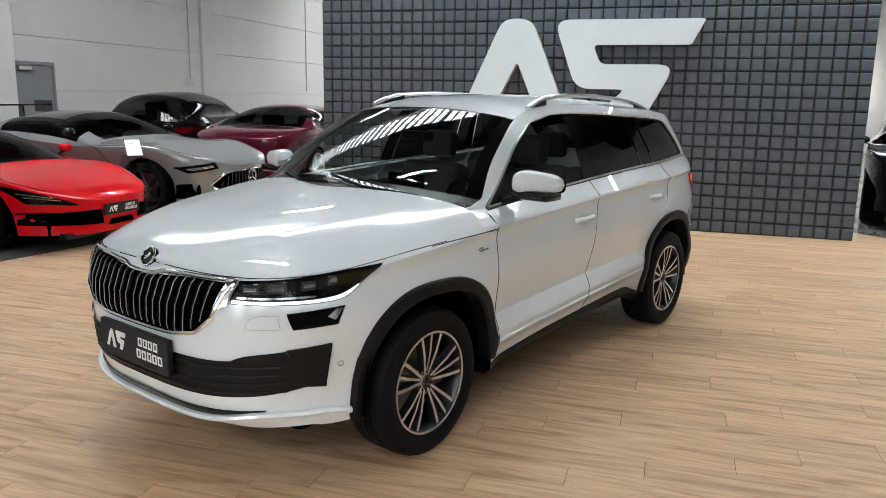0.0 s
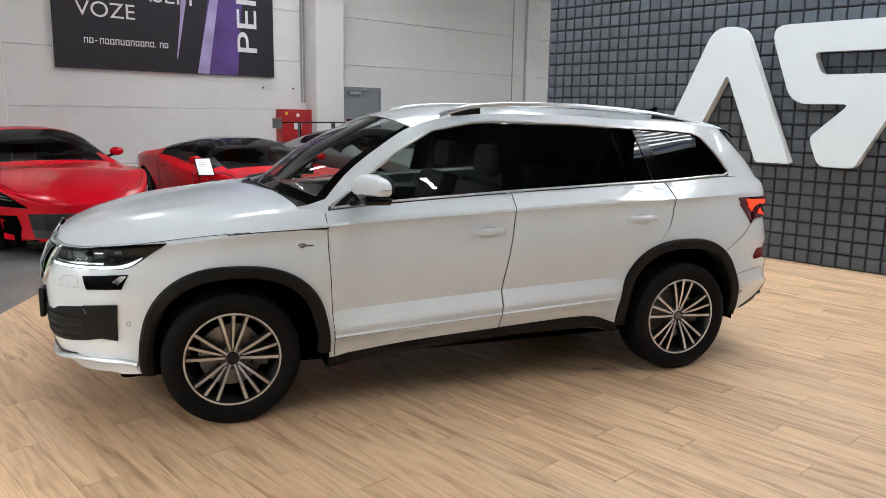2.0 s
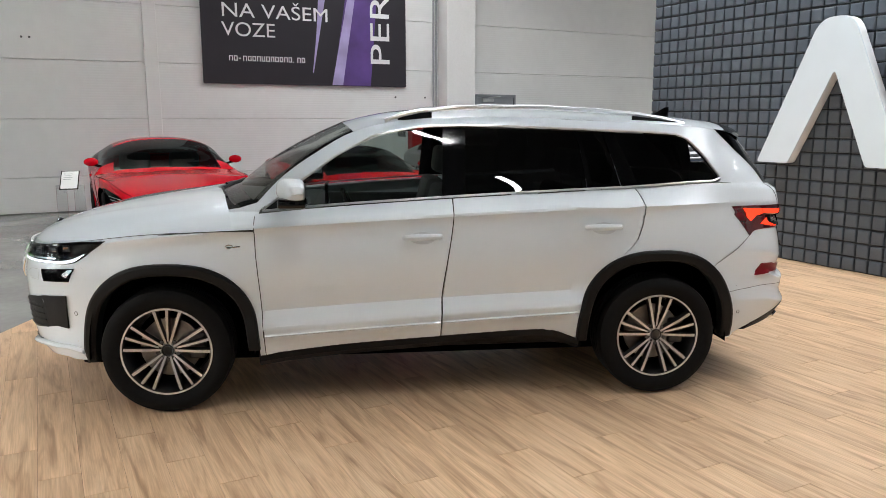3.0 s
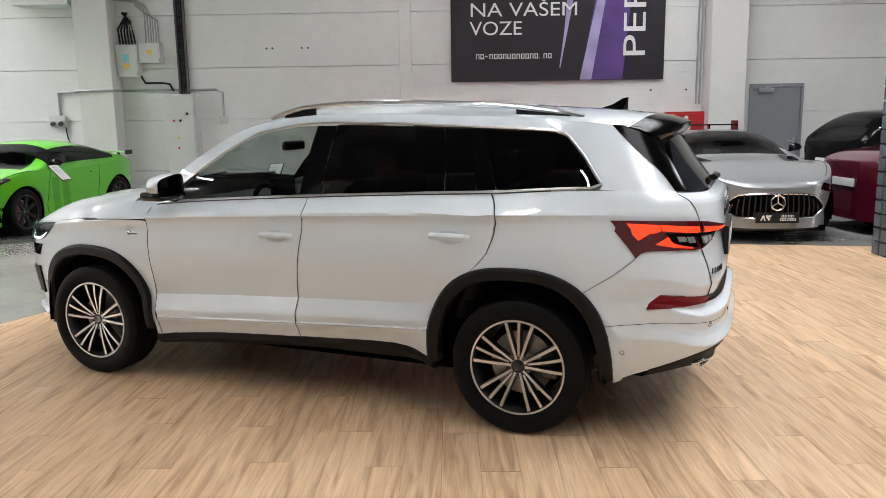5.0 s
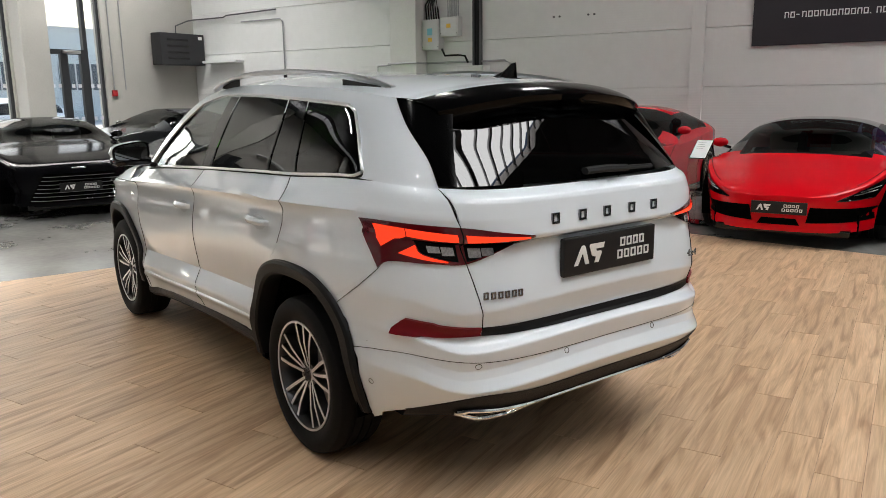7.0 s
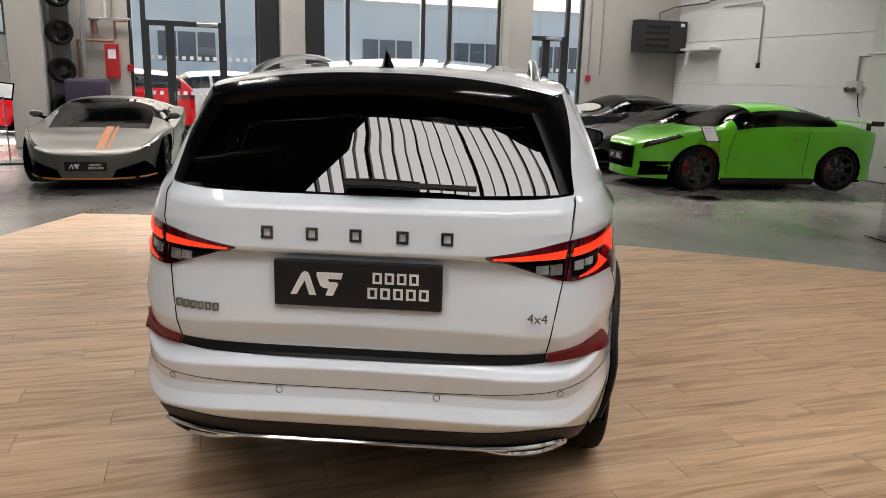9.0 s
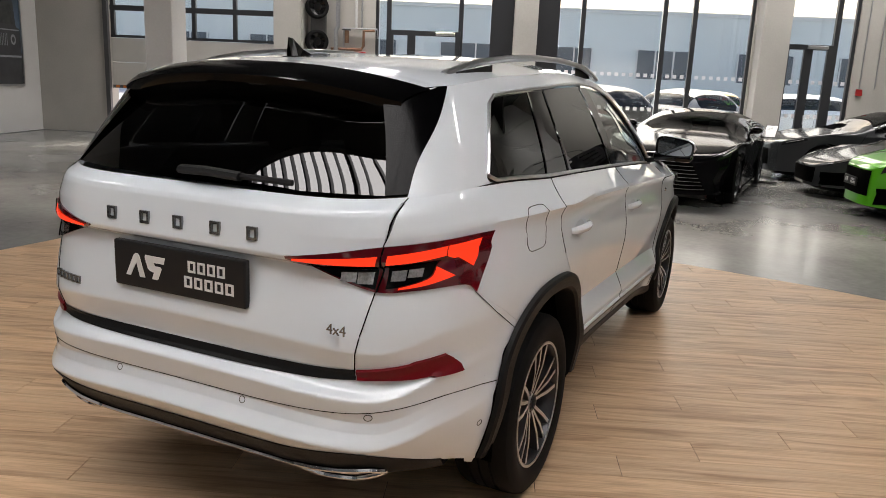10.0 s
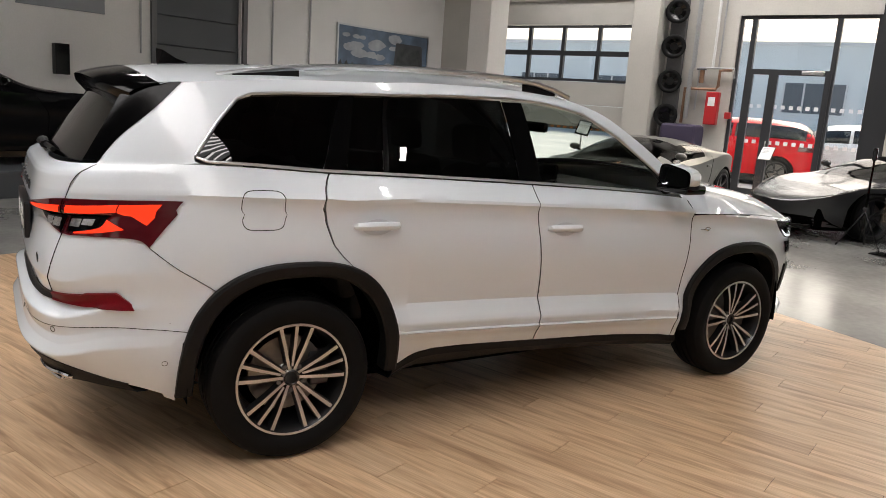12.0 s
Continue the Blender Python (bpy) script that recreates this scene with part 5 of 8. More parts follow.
# windscreen, roof, rear screen
left_top = [Vector((p.x, p.y, p.z)) for p in line_on_skin(X((0.99, 1.090), (0.75, 1.262), (0.545, 1.405), (0.355, 1.508)), 16, -0.002)]
rows = []
for k, p in enumerate(left_top):
    t = k / 16
    bow = 0.19 * (1 - t) + 0.08 * t
    rise = 0.065 * (1 - t) + 0.055 * t
    rows.append([(p.x + bow * (1 - v * v), p.y * v, p.z + rise * (1 - v * v)) for v in np.linspace(-1, 1, 21)])
part("windscreen", sheet(rows), M_GLASS_F, suv, "clear windscreen reflecting the skylight", smooth=True)
part("screen_border", sheet([[(x - 0.004, y, z - 0.004) for x, y, z in r] for r in rows[:2]]), M_PIANO, suv, "black printed band along the windscreen foot", smooth=True)
for side in (1, -1):
    part("screen_border", sheet([[(r[j][0] - 0.004, r[j][1], r[j][2] - 0.004) for j in ((0, 1) if side < 0 else (19, 20))] for r in rows]), M_PIANO, suv, smooth=True)
part("cowl", sheet([[(q[0] + 0.10 * (1 - abs(v) ** 2) + 0.02, q[1] * 1.0, q[2] - 0.022) for q, v in zip(rows[0], np.linspace(-1, 1, 21))], [(q[0] - 0.02, q[1], q[2] + 0.002) for q in rows[0]]]), M_BLACKP, suv, "black plastic cowl under the windscreen")
for y0, y1 in ((0.55, -0.10), (0.02, -0.55)):
    def on_screen(y, t):
        r = rows[int(t * 16)]
        j = min(range(21), key=lambda i: abs(r[i][1] - y))
        return Vector(r[j]) + Vector((0.005, 0, 0.007))
    part("wiper", tube([on_screen(y0, 0.03), on_screen((y0 + y1) / 2, 0.06), on_screen(y1, 0.12)], 0.008, 6), M_BLACKP, suv)

roof_edge = [line_on_skin(X((0.355, 1.508), (0.10, 1.570), (-0.26, 1.596), (-0.71, 1.602), (-1.12, 1.594), (-1.56, 1.572), (-1.83, 1.545)), 36, 0.0)][0]
rise = smooth_line([(0.355, 0.055), (0.1, 0.060), (-0.5, 0.062), (-1.2, 0.066), (-1.83, 0.070)])
rows = []
for p in roof_edge:
    bow = 0.08 * max(0.0, min(1.0, p.x / 0.355)) - 0.05 * max(0.0, min(1.0, (-1.5 - p.x) / 0.33))
    rows.append([(p.x + bow * (1 - v * v), p.y * v, p.z + rise(p.x) * (1 - abs(v) ** 2.4)) for v in np.linspace(-1, 1, 25)])
last = rows[-1]


def behind_roof(d, dz, nar):
    return [(q[0] - d * (1 - 0.34 * abs(v) ** 4), q[1] * nar, q[2] + dz) for q, v in zip(last, np.linspace(-1, 1, 25))]


part("roof", sheet(rows + [behind_roof(0.03, 0.0, 0.996), behind_roof(0.07, -0.005, 0.988)]), M_WHITE, suv, smooth=True)
# spoiler
sp = []
for prof in ((0.068, -0.003, 0.989), (0.14, -0.014, 0.955), (0.205, -0.029, 0.925), (0.228, -0.040, 0.915), (0.222, -0.064, 0.910), (0.185, -0.105, 0.905), (0.10, -0.140, 0.90)):
    sp.append(behind_roof(*prof))
part("spoiler", sheet(sp), M_PIANO, suv, "gloss black roof spoiler", smooth=True)
# rear screen
rows = []
for k in range(13):
    z = 1.252 + (1.545 - 1.252) * k / 12
    rows.append([])
    for v in np.linspace(-1, 1, 25):
        y = (0.636 + (0.548 - 0.636) * k / 12) * v
        e, c = skin(sr(0.60, z), z).x, skin(3.0, z).x
        rows[-1].append((c + (e - c + 0.022) * (y / 0.60) ** 2 - 0.006, y, z))
part("rear_screen", sheet(rows), M_GLASS_D, suv, "dark tinted rear screen", smooth=True)
bm = tube([(-2.245, 0.06, 1.285), (-2.255, -0.05, 1.290), (-2.25, -0.18, 1.283)], 0.022, 8, flat=0.7)
tube([(-2.25, -0.15, 1.285), (-2.235, -0.36, 1.278)], 0.010, 6, bm=bm)
part("rear_wiper", bm, M_BLACKP, suv, smooth=True)
# tailgate
gate_y = [(0.758, 0.607), (0.866, 0.630), (0.990, 0.656), (1.124, 0.673), (1.246, 0.683)]
rows = []
for k in range(145):
    z = 0.758 + (1.246 - 0.758) * k / 144
    half = [skin(3.0 + (sr(float(np.interp(z, *zip(*gate_y))) + 0.004 * (i == 27), z) - 3.0) * min(i, 26) / 26, z, -0.006 * (i == 27)) for i in range(28)]
    rows.append([Vector((p.x, -p.y, p.z)) for p in half[:0:-1]] + half)
part("tailgate", sheet(rows), M_WHITE, suv, smooth=True)
pl = part("number_plate", box(-2.342, -2.317, -0.268, 0.268, 0.904, 1.054, 0.006), M_PLATE, suv, "black dealer plate with white bars")
plate_marks(pl, Matrix.Translation((-2.3425, 0, 0.979)) @ FACE_BACK, 0.536, 0.15)
for y in (0.293, 0.149, 0.010, -0.138, -0.278):
    c = skin(sr(y, 1.135), 1.135, 0.003)
    bm = glyph(y - 0.019, 1.114, 0.038, 0.041, 0.0085, 0, 0.008)
    bmesh.ops.transform(bm, matrix=Matrix.Translation((c.x + 0.003, 0, 0)) @ Matrix(((0, 0, -1, 0), (1, 0, 0, 0), (0, 1, 0, 0), (0, 0, 0, 1))), verts=bm.verts)
    part("name_bar", bm, M_DCHROME, suv)
for k in range(6):
    y = 0.604 - k * 0.027
    c = skin(sr(y, 0.880), 0.880, 0.002)
    bm = glyph(y - 0.010, 0.867, 0.020, 0.026, 0.0045, 0, 0.006)
    bmesh.ops.transform(bm, matrix=Matrix.Translation((c.x + 0.002, 0, 0)) @ Matrix(((0, 0, -1, 0), (1, 0, 0, 0), (0, 1, 0, 0), (0, 0, 0, 1))), verts=bm.verts)
    part("name_bar", bm, M_DCHROME, suv)
fnt = bpy.data.curves.new("lettering", "FONT")
fnt.body, fnt.size, fnt.extrude, fnt.align_x = "4x4", 0.044, 0.002, "CENTER"
tx = new("lettering", fnt)
tx.data.materials.append(M_DCHROME)
tx.parent = suv
tx.matrix_local = Matrix.Translation((skin(sr(-0.57, 0.86), 0.86, 0.004).x - 0.011, -0.570, 0.838)) @ FACE_BACK
# tail bumper
seam = [(-1.745, 0.735), (-1.82, 0.81), (-1.935, 0.922)]
part("rear_bumper", wrap(R((0.0, 0.494), (0.4, 0.496), (0.66, 0.505)) + X((-2.03, 0.385), (-1.86, 0.32)), R((0.0, 0.725), (0.45, 0.728), (0.606, 0.735)) + X((-2.03, 0.74), (-1.83, 0.62)), 36, 72, folds=(0.551, 0.562, 0.600, 0.604, 0.632, 0.640, 0.700, 0.711)), M_WHITE, suv, smooth=True)
for side in (1, -1):
    part("bumper_corner", patch(R((0.606, 0.73)) + X((-2.03, 0.735), (-1.83, 0.615)), R((0.657, 0.996)) + X((-2.0, 0.982), (-1.955, 0.952), (-1.80, 0.846), arch_pt(-1, 0.31)), R((0.606, 0.73), (0.631, 0.866), (0.657, 0.996)), X((-1.83, 0.615), arch_pt(-1, 0.31)), 30, 64, side, off=-0.0008, smooth=False), M_WHITE, suv, smooth=True)
    bf = [arch_pt(-1, f) for f in (0.0, 0.02, 0.05, 0.09, 0.14, 0.20, 0.26, 0.30)]
    part("bumper_edge", patch(X((-1.90, 0.318), bf[0]), X((-1.80, 0.80), bf[-1]), X((-1.90, 0.318), (-1.885, 0.60), (-1.80, 0.80)), X(*bf), 5, 16, side, off=-0.004, smooth=False), M_WHITE, suv, smooth=True)
part("tailgate_strip", wrap(R((0.0, 0.724), (0.4, 0.724), (0.612, 0.726)), R((0.0, 0.759), (0.4, 0.759), (0.608, 0.760)), 14, 3, off=0.003), M_BLACKP, suv, "black strip under the tailgate")
ln = line_on_skin(R((0.0, 0.636), (0.4, 0.636), (0.66, 0.638)) + X((-2.10, 0.640), (-1.95, 0.622), (-1.80, 0.60)), 60, 0.0, 1)
part("bumper_crease", tube([Vector((p.x, -p.y, p.z)) for p in ln[:0:-1]] + ln, 0.0015, 5), M_BLACKP, suv)
for y in (0.255, -0.26, 0.64, -0.66):
    z = 0.620 if abs(y) < 0.5 else 0.622
    ring = R(*[(abs(y) + 0.0105 * math.cos(a), z + 0.0105 * math.sin(a)) for a in np.linspace(0, math.tau, 21)])
    part("parking_sensor", tube(line_on_skin(ring, 24, 0.0005, math.copysign(1, y), False), 0.0012, 5), M_BLACKP, suv)
part("valance", wrap(R((0.0, 0.385), (0.45, 0.388), (0.70, 0.40)) + X((-1.99, 0.345)), R((0.0, 0.497), (0.4, 0.499), (0.66, 0.508)) + X((-2.03, 0.388)), 20, 6, off=0.004, thick=0.25), M_BLACKP, suv, "black rear valance", smooth=True)
ln = line_on_skin(R((0.0, 0.412), (0.42, 0.413)), 20, 0.010, 1)
part("chrome_strip", tube([Vector((p.x, -p.y, p.z)) for p in ln[:0:-1]] + ln, 0.008, 6), M_CHROME, suv, smooth=True)
for side in (1, -1):
    loop = [(0.42, 0.414), (0.50, 0.388), (0.60, 0.386), (0.69, 0.425), (0.66, 0.440), (0.52, 0.424), (0.42, 0.418)]
    part("exhaust_trim", tube(line_on_skin(R(*loop), 40, 0.012, side, False), 0.009, 6), M_CHROME, suv, "chrome exhaust surround", smooth=True)
# aerial fin
rows = [[(-1.60, 0, 1.628), (-1.60, 0, 1.630), (-1.60, 0, 1.628)], [(-1.68, 0.024, 1.624), (-1.685, 0, 1.655), (-1.68, -0.024, 1.624)], [(-1.745, 0.026, 1.620), (-1.745, 0.0, 1.690), (-1.745, -0.026, 1.620)], [(-1.77, 0.012, 1.618), (-1.775, 0, 1.694), (-1.77, -0.012, 1.618)]]
part("aerial_fin", sheet(rows), M_GLOSSB, suv)
part("fin_base", box(-1.78, -1.60, -0.032, 0.032, 1.612, 1.628, 0.008), M_GLOSSB, suv)

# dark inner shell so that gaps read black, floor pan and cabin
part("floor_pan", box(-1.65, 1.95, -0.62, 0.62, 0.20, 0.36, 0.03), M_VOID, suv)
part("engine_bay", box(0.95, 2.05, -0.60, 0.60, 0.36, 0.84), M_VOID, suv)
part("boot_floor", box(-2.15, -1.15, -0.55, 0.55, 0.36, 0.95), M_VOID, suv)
for side in (1, -1):
    part("door_lining", box(-0.86, 0.84, *sorted((side * 0.80, side * 0.86)), 0.36, 1.03, 0.01), M_SEAT, suv)
part("dashboard", box(0.55, 1.02, -0.78, 0.78, 0.72, 1.06, 0.06), M_SEAT, suv, smooth=False)
part("display", box(0.53, 0.55, -0.14, 0.14, 1.04, 1.17, 0.008), M_GLOSSB, suv)
ring = [Vector((0.36, 0.37, 0.98)) + 0.185 * (math.cos(a) * Vector((0, 1, 0)) + math.sin(a) * Vector((0.38, 0, 0.92))) for a in np.linspace(0, math.tau, 29)[:-1]]
sw = part("steering_wheel", tube(ring, 0.016, 8, closed=True), M_GLOSSB, suv, smooth=True)
part("wheel_hub", box(0.355, 0.40, 0.29, 0.45, 0.93, 1.03, 0.02), M_SEAT, sw)


def seat(x, y, w, back=1.0):
    b = part("seat", box(x - 0.10, x + 0.42, y - w / 2, y + w / 2, 0.48, 0.66, 0.05, segs=3), M_SEAT, suv, smooth=True)
    bm = box(-0.09, 0.07, -w / 2, w / 2, 0.0, 0.60 * back, 0.05, segs=3)
    bmesh.ops.transform(bm, matrix=Matrix.Translation((x - 0.06, y, 0.60)) @ Matrix.Rotation(radians(-14), 4, "Y"), verts=bm.verts)
    part("seat_back", bm, M_SEAT, b, smooth=True)
    bm = box(-0.06, 0.05, -0.13, 0.13, 0.0, 0.19, 0.04, segs=3)
    bmesh.ops.transform(bm, matrix=Matrix.Translation((x - 0.235, y, 1.215)) @ Matrix.Rotation(radians(-8), 4, "Y"), verts=bm.verts)
    part("head_rest", bm, M_SEAT, b, smooth=True)


for y in (0.37, -0.37):
    seat(0.0, y, 0.52)
for y in (0.42, 0.0, -0.42):
    seat(-0.92, y, 0.42, 0.95)
part("inner_mirror", box(0.42, 0.46, -0.12, 0.12, 1.36, 1.42, 0.015), M_GLOSSB, suv)
part("roof_lining", box(-1.7, 0.2, -0.5, 0.5, 1.545, 1.56), M_LINING, suv)

# the body's lines rise towards the nose and fall towards the tail
lift = smooth_line([(2.3, 0.050), (1.9, 0.045), (0.9, 0.036), (-0.15, 0.024), (-0.9, 0.008), (-1.3, -0.003), (-1.8, -0.006), (-2.05, -0.018), (-2.3, -0.036)])
foot_z = smooth_line([(0.26, 0.15), (0.42, 0.60), (0.56, 1.0)])
for ob in suv.children_recursive:
    if ob.type == "MESH":
        for v in ob.data.vertices:
            v.co.z += lift(v.co.x) * foot_z(v.co.z)
        ob.data.update()


# wheels
def tyre_mesh(R0, w, rim):
    h = w / 2
    prof = [(rim - 0.008, -h * 0.80), (rim + 0.012, -h * 0.93), (rim + 0.035, -h * 0.99), ((rim + R0) / 2, -h * 1.03), (R0 - 0.03, -h * 0.99), (R0 - 0.010, -h * 0.88), (R0 - 0.002, -h * 0.72)]
    for y in (-0.36, 0.0, 0.36):
        prof += [(R0, h * (y - 0.05) * 1.0), (R0 - 0.008, h * (y - 0.045)), (R0 - 0.008, h * (y + 0.045)), (R0, h * (y + 0.05))]
    prof += [(r, -y) for r, y in prof[6::-1]]
    return mesh_of(revolve(prof, 64), "tyre", M_TYRE, True)


def spoke(r0, r1, w0, w1, ang, y0, y1, t):
    """A straight rim spoke from the hub to the rim, lying in the x/z plane, facing +y."""
    bm = bmesh.new()
    pts = []
    for r, w, y in ((r0, w0, y0), ((r0 + r1) / 2, (w0 + w1) / 2, (y0 + y1) / 2 + 0.006), (r1, w1, y1)):
        pts.append([(r, y - t, -w / 2 * 1.5), (r, y, -w / 2), (r, y, w / 2), (r, y - t, w / 2 * 1.5)])
    sheet(pts, bm)
    bmesh.ops.transform(bm, matrix=Matrix.Rotation(-ang, 4, "Y"), verts=bm.verts)
    return bm


TYRE = tyre_mesh(0.352, 0.235, 0.243)


def suv_wheel(x, y, side, turn):
    w = part("wheel", bmesh.new(), M_VOID, suv)
    barrel = revolve([(0.243, 0.100), (0.246, 0.106), (0.238, 0.108), (0.232, 0.100), (0.222, 0.06), (0.212, -0.10), (0.20, -0.10)], 64)
    w.data = mesh_of(barrel, "wheel", M_RIMDARK, True)
    w.matrix_local = Matrix.Translation((x, y, 0.352)) @ (Matrix.Rotation(math.pi, 4, "Z") if side < 0 else Matrix.Identity(4))
    t = new("tyre", TYRE)
    t.parent = w
    part("rim_lip", revolve([(0.2455, 0.104), (0.2455, 0.1085), (0.236, 0.1085), (0.236, 0.100)], 64), M_RIMFACE, w, smooth=True)
    for k in range(5):
        for d, w0, w1, r0 in ((-0.30, 0.014, 0.018, 0.036), (0.0, 0.012, 0.017, 0.050), (0.30, 0.014, 0.018, 0.036)):
            a = turn + k * math.tau / 5 + d
            part("spoke", spoke(r0, 0.239, w0, w1, a, 0.076, 0.098, 0.035), M_RIMDARK, w)
            rows = []
            for r, ww in ((r0, w0), (0.15, (w0 + w1) / 2), (0.239, w1)):
                f = (r - r0) / (0.239 - r0)
                y_ = 0.0775 + 0.022 * f + (0.006 if 0 < f < 1 else 0)
                rows.append([(r, y_, -ww / 2 * 0.9), (r, y_, ww / 2 * 0.9)])
            fc = sheet(rows)
            bmesh.ops.transform(fc, matrix=Matrix.Rotation(-a, 4, "Y"), verts=fc.verts)
            part("spoke_face", fc, M_RIMFACE, w, "machined silver spoke face")
    part("hub", revolve([(0.0, 0.082), (0.028, 0.082), (0.032, 0.078), (0.040, 0.066), (0.060, 0.040)], 32), M_RIMFACE, w, smooth=True)
    part("hub_ring", revolve([(0.026, 0.0825), (0.030, 0.085), (0.034, 0.0815)], 32), M_RIMDARK, w, smooth=True)
    for k in range(5):
        a = turn + (k + 0.5) * math.tau / 5 - 0.0
        c = Vector((0.056 * math.cos(a), 0.066, 0.056 * math.sin(a)))
        part("wheel_nut", cyl(0.0115, c, c + Vector((0, 0.012, 0)), 6), M_STEEL, w)
    part("brake_disc", cyl(0.165, (0, -0.02, 0), (0, 0.006, 0), 40), M_DISC, w)
    part("brake_caliper", box(-0.19, -0.10, -0.04, 0.03, -0.07, 0.08, 0.012), M_STEEL, w)
    part("drum", cyl(0.20, (0, -0.09, 0), (0, -0.06, 0), 32), M_VOID, w)


for x, side, turn in ((1.3955, 1, 1.62), (-1.3955, 1, 1.62), (1.3955, -1, 1.5), (-1.3955, -1, 1.62)):
    suv_wheel(x, side * 0.800, side, turn)

# ---------------------------------------------------------------- emblem, banner and wall fixtures
TO_EAST = ROOM @ FACE_FRONT                                    # x/y drawing standing on a wall that faces +u
TO_NORTH = ROOM @ Matrix(((-1, 0, 0, 0), (0, 0, 1, 0), (0, 1, 0, 0), (0, 0, 0, 1)))      # on a wall that faces +v
TO_WEST = ROOM @ Matrix(((0, 0, -1, 0), (-1, 0, 0, 0), (0, 1, 0, 0), (0, 0, 0, 1)))      # on a wall that faces -u
TO_SOUTH = ROOM @ Matrix(((1, 0, 0, 0), (0, 0, -1, 0), (0, 1, 0, 0), (0, 0, 0, 1)))      # on a wall that faces -v


def rounded(outline, radii, n=6):
    """Rounds the corners of an outline."""
    out = []
    k = len(outline)
    for i, p in enumerate(outline):
        r = radii[i] if i < len(radii) else 0
        p = Vector(p)
        if r <= 0:
            out.append(tuple(p))
            continue
        a, b_ = (Vector(outline[i - 1]) - p).normalized(), (Vector(outline[(i + 1) % k]) - p).normalized()
        for t in np.linspace(0, 1, n):
            out.append(tuple((1 - t) ** 2 * (p + a * r) + 2 * t * (1 - t) * p + t * t * (p + b_ * r)))
    return out


emb = thing("wall_emblem", ROOM, "large glowing white two-stroke emblem on the padded wall", "sign")
peak = rounded([(-1.62, 1.12), (-1.21, 1.12), (-0.715, 2.12), (-0.29, 1.12), (0.10, 1.12), (-0.55, 2.66), (-0.92, 2.66)], [0.03, 0.03, 0.04, 0.03, 0.03, 0.15, 0.15])
band = rounded([(-0.25, 2.64), (1.60, 2.64), (1.45, 2.33), (0.26, 2.33), (0.36, 2.09), (1.28, 2.09), (0.78, 1.11), (0.41, 1.11), (0.29, 1.42), (0.68, 1.78), (0.06, 1.78)], [0.20, 0.03, 0.03, 0.05, 0.05, 0.20, 0.05, 0.08, 0.05, 0.06, 0.18])
for o in (peak, band):
    bm = prism(o, PW + 0.02, PW + 0.13)
    bmesh.ops.transform(bm, matrix=FACE_FRONT, verts=bm.verts)
    st = part("stroke", bm, M_EMBLEM_SIDE, emb)
    bm = prism([(x, y) for x, y in o], PW + 0.13, PW + 0.146, 0.008)
    bmesh.ops.transform(bm, matrix=FACE_FRONT, verts=bm.verts)
    part("front_sheet", bm, M_EMBLEM, st, "softly lit white acrylic front")


def label_text(name, text, size, parent, m, mat, width=None, depth=0.001):
    cu = bpy.data.curves.new(name, "FONT")
    cu.body, cu.size, cu.extrude = text, size, depth
    ob = new(name, cu)
    cu.materials.append(mat)
    ob.parent = parent
    if width:
        bpy.context.view_layer.update()
        m = m @ Matrix.Diagonal((width / max(ob.dimensions.x, 0.01), 1, 1, 1))
    ob.matrix_local = m
    return ob


# banner: local frame with x to its right, y up, z out of the wall; origin at its lower left corner
ban = thing("banner", TO_NORTH @ Matrix.Translation((0.65, 2.29, V0 + 0.03)), "black printed banner with violet stripe and white lettering", "banner")
BW, BH = 4.18, 2.75
part("cloth", prism([(0, 0), (BW, 0), (BW, BH), (0, BH)], 0, 0.03, 0.004), M_POSTER, ban)
part("stripe", prism([(2.55, 0.01), (3.37, 0.01), (3.62, BH - 0.01), (3.02, BH - 0.01)], 0.0305, 0.032), M_VIOLET, ban, "violet light stripe")
part("stripe", prism([(2.53, 0.01), (2.76, 0.01), (3.22, BH - 0.01), (3.10, BH - 0.01)], 0.0325, 0.034), M_LILAC, ban, "pale lilac light stripe")
part("stripe", prism([(2.13, 0.25), (2.15, 0.25), (2.62, BH - 0.01), (2.36, BH - 0.01), (2.22, 0.95)], 0.0305, 0.0315), M_LILAC, ban)
label_text("lettering", "VOZE", 0.37, ban, Matrix.Translation((0.37, 0.89, 0.032)), M_PRINTW, 1.02)
label_text("lettering", "NA VAŠEM", 0.37, ban, Matrix.Translation((0.36, 1.24, 0.032)), M_PRINTW, 2.07)
label_text("lettering", "PERF", 0.62, ban, Matrix.Translation((3.80, 0.40, 0.0325)) @ Matrix.Rotation(radians(90), 4, "Z"), M_PRINTW, 1.78)
for k in range(17):
    if k == 2:
        part("line_bar", box(0.49 + k * 0.0885, 0.49 + k * 0.0885 + 0.05, 0.472, 0.488, 0.031, 0.033), M_PRINTW, ban)
    elif k == 14:
        part("line_bar", box(0.49 + k * 0.0885, 0.49 + k * 0.0885 + 0.016, 0.432, 0.448, 0.031, 0.033), M_PRINTW, ban)
    else:
        part("line_bar", glyph(0.49 + k * 0.0885, 0.432, 0.068, 0.096, 0.016, 0.031, 0.033, "b" if k % 3 == 0 else "t" if k % 5 == 2 else ""), M_PRINTW, ban)

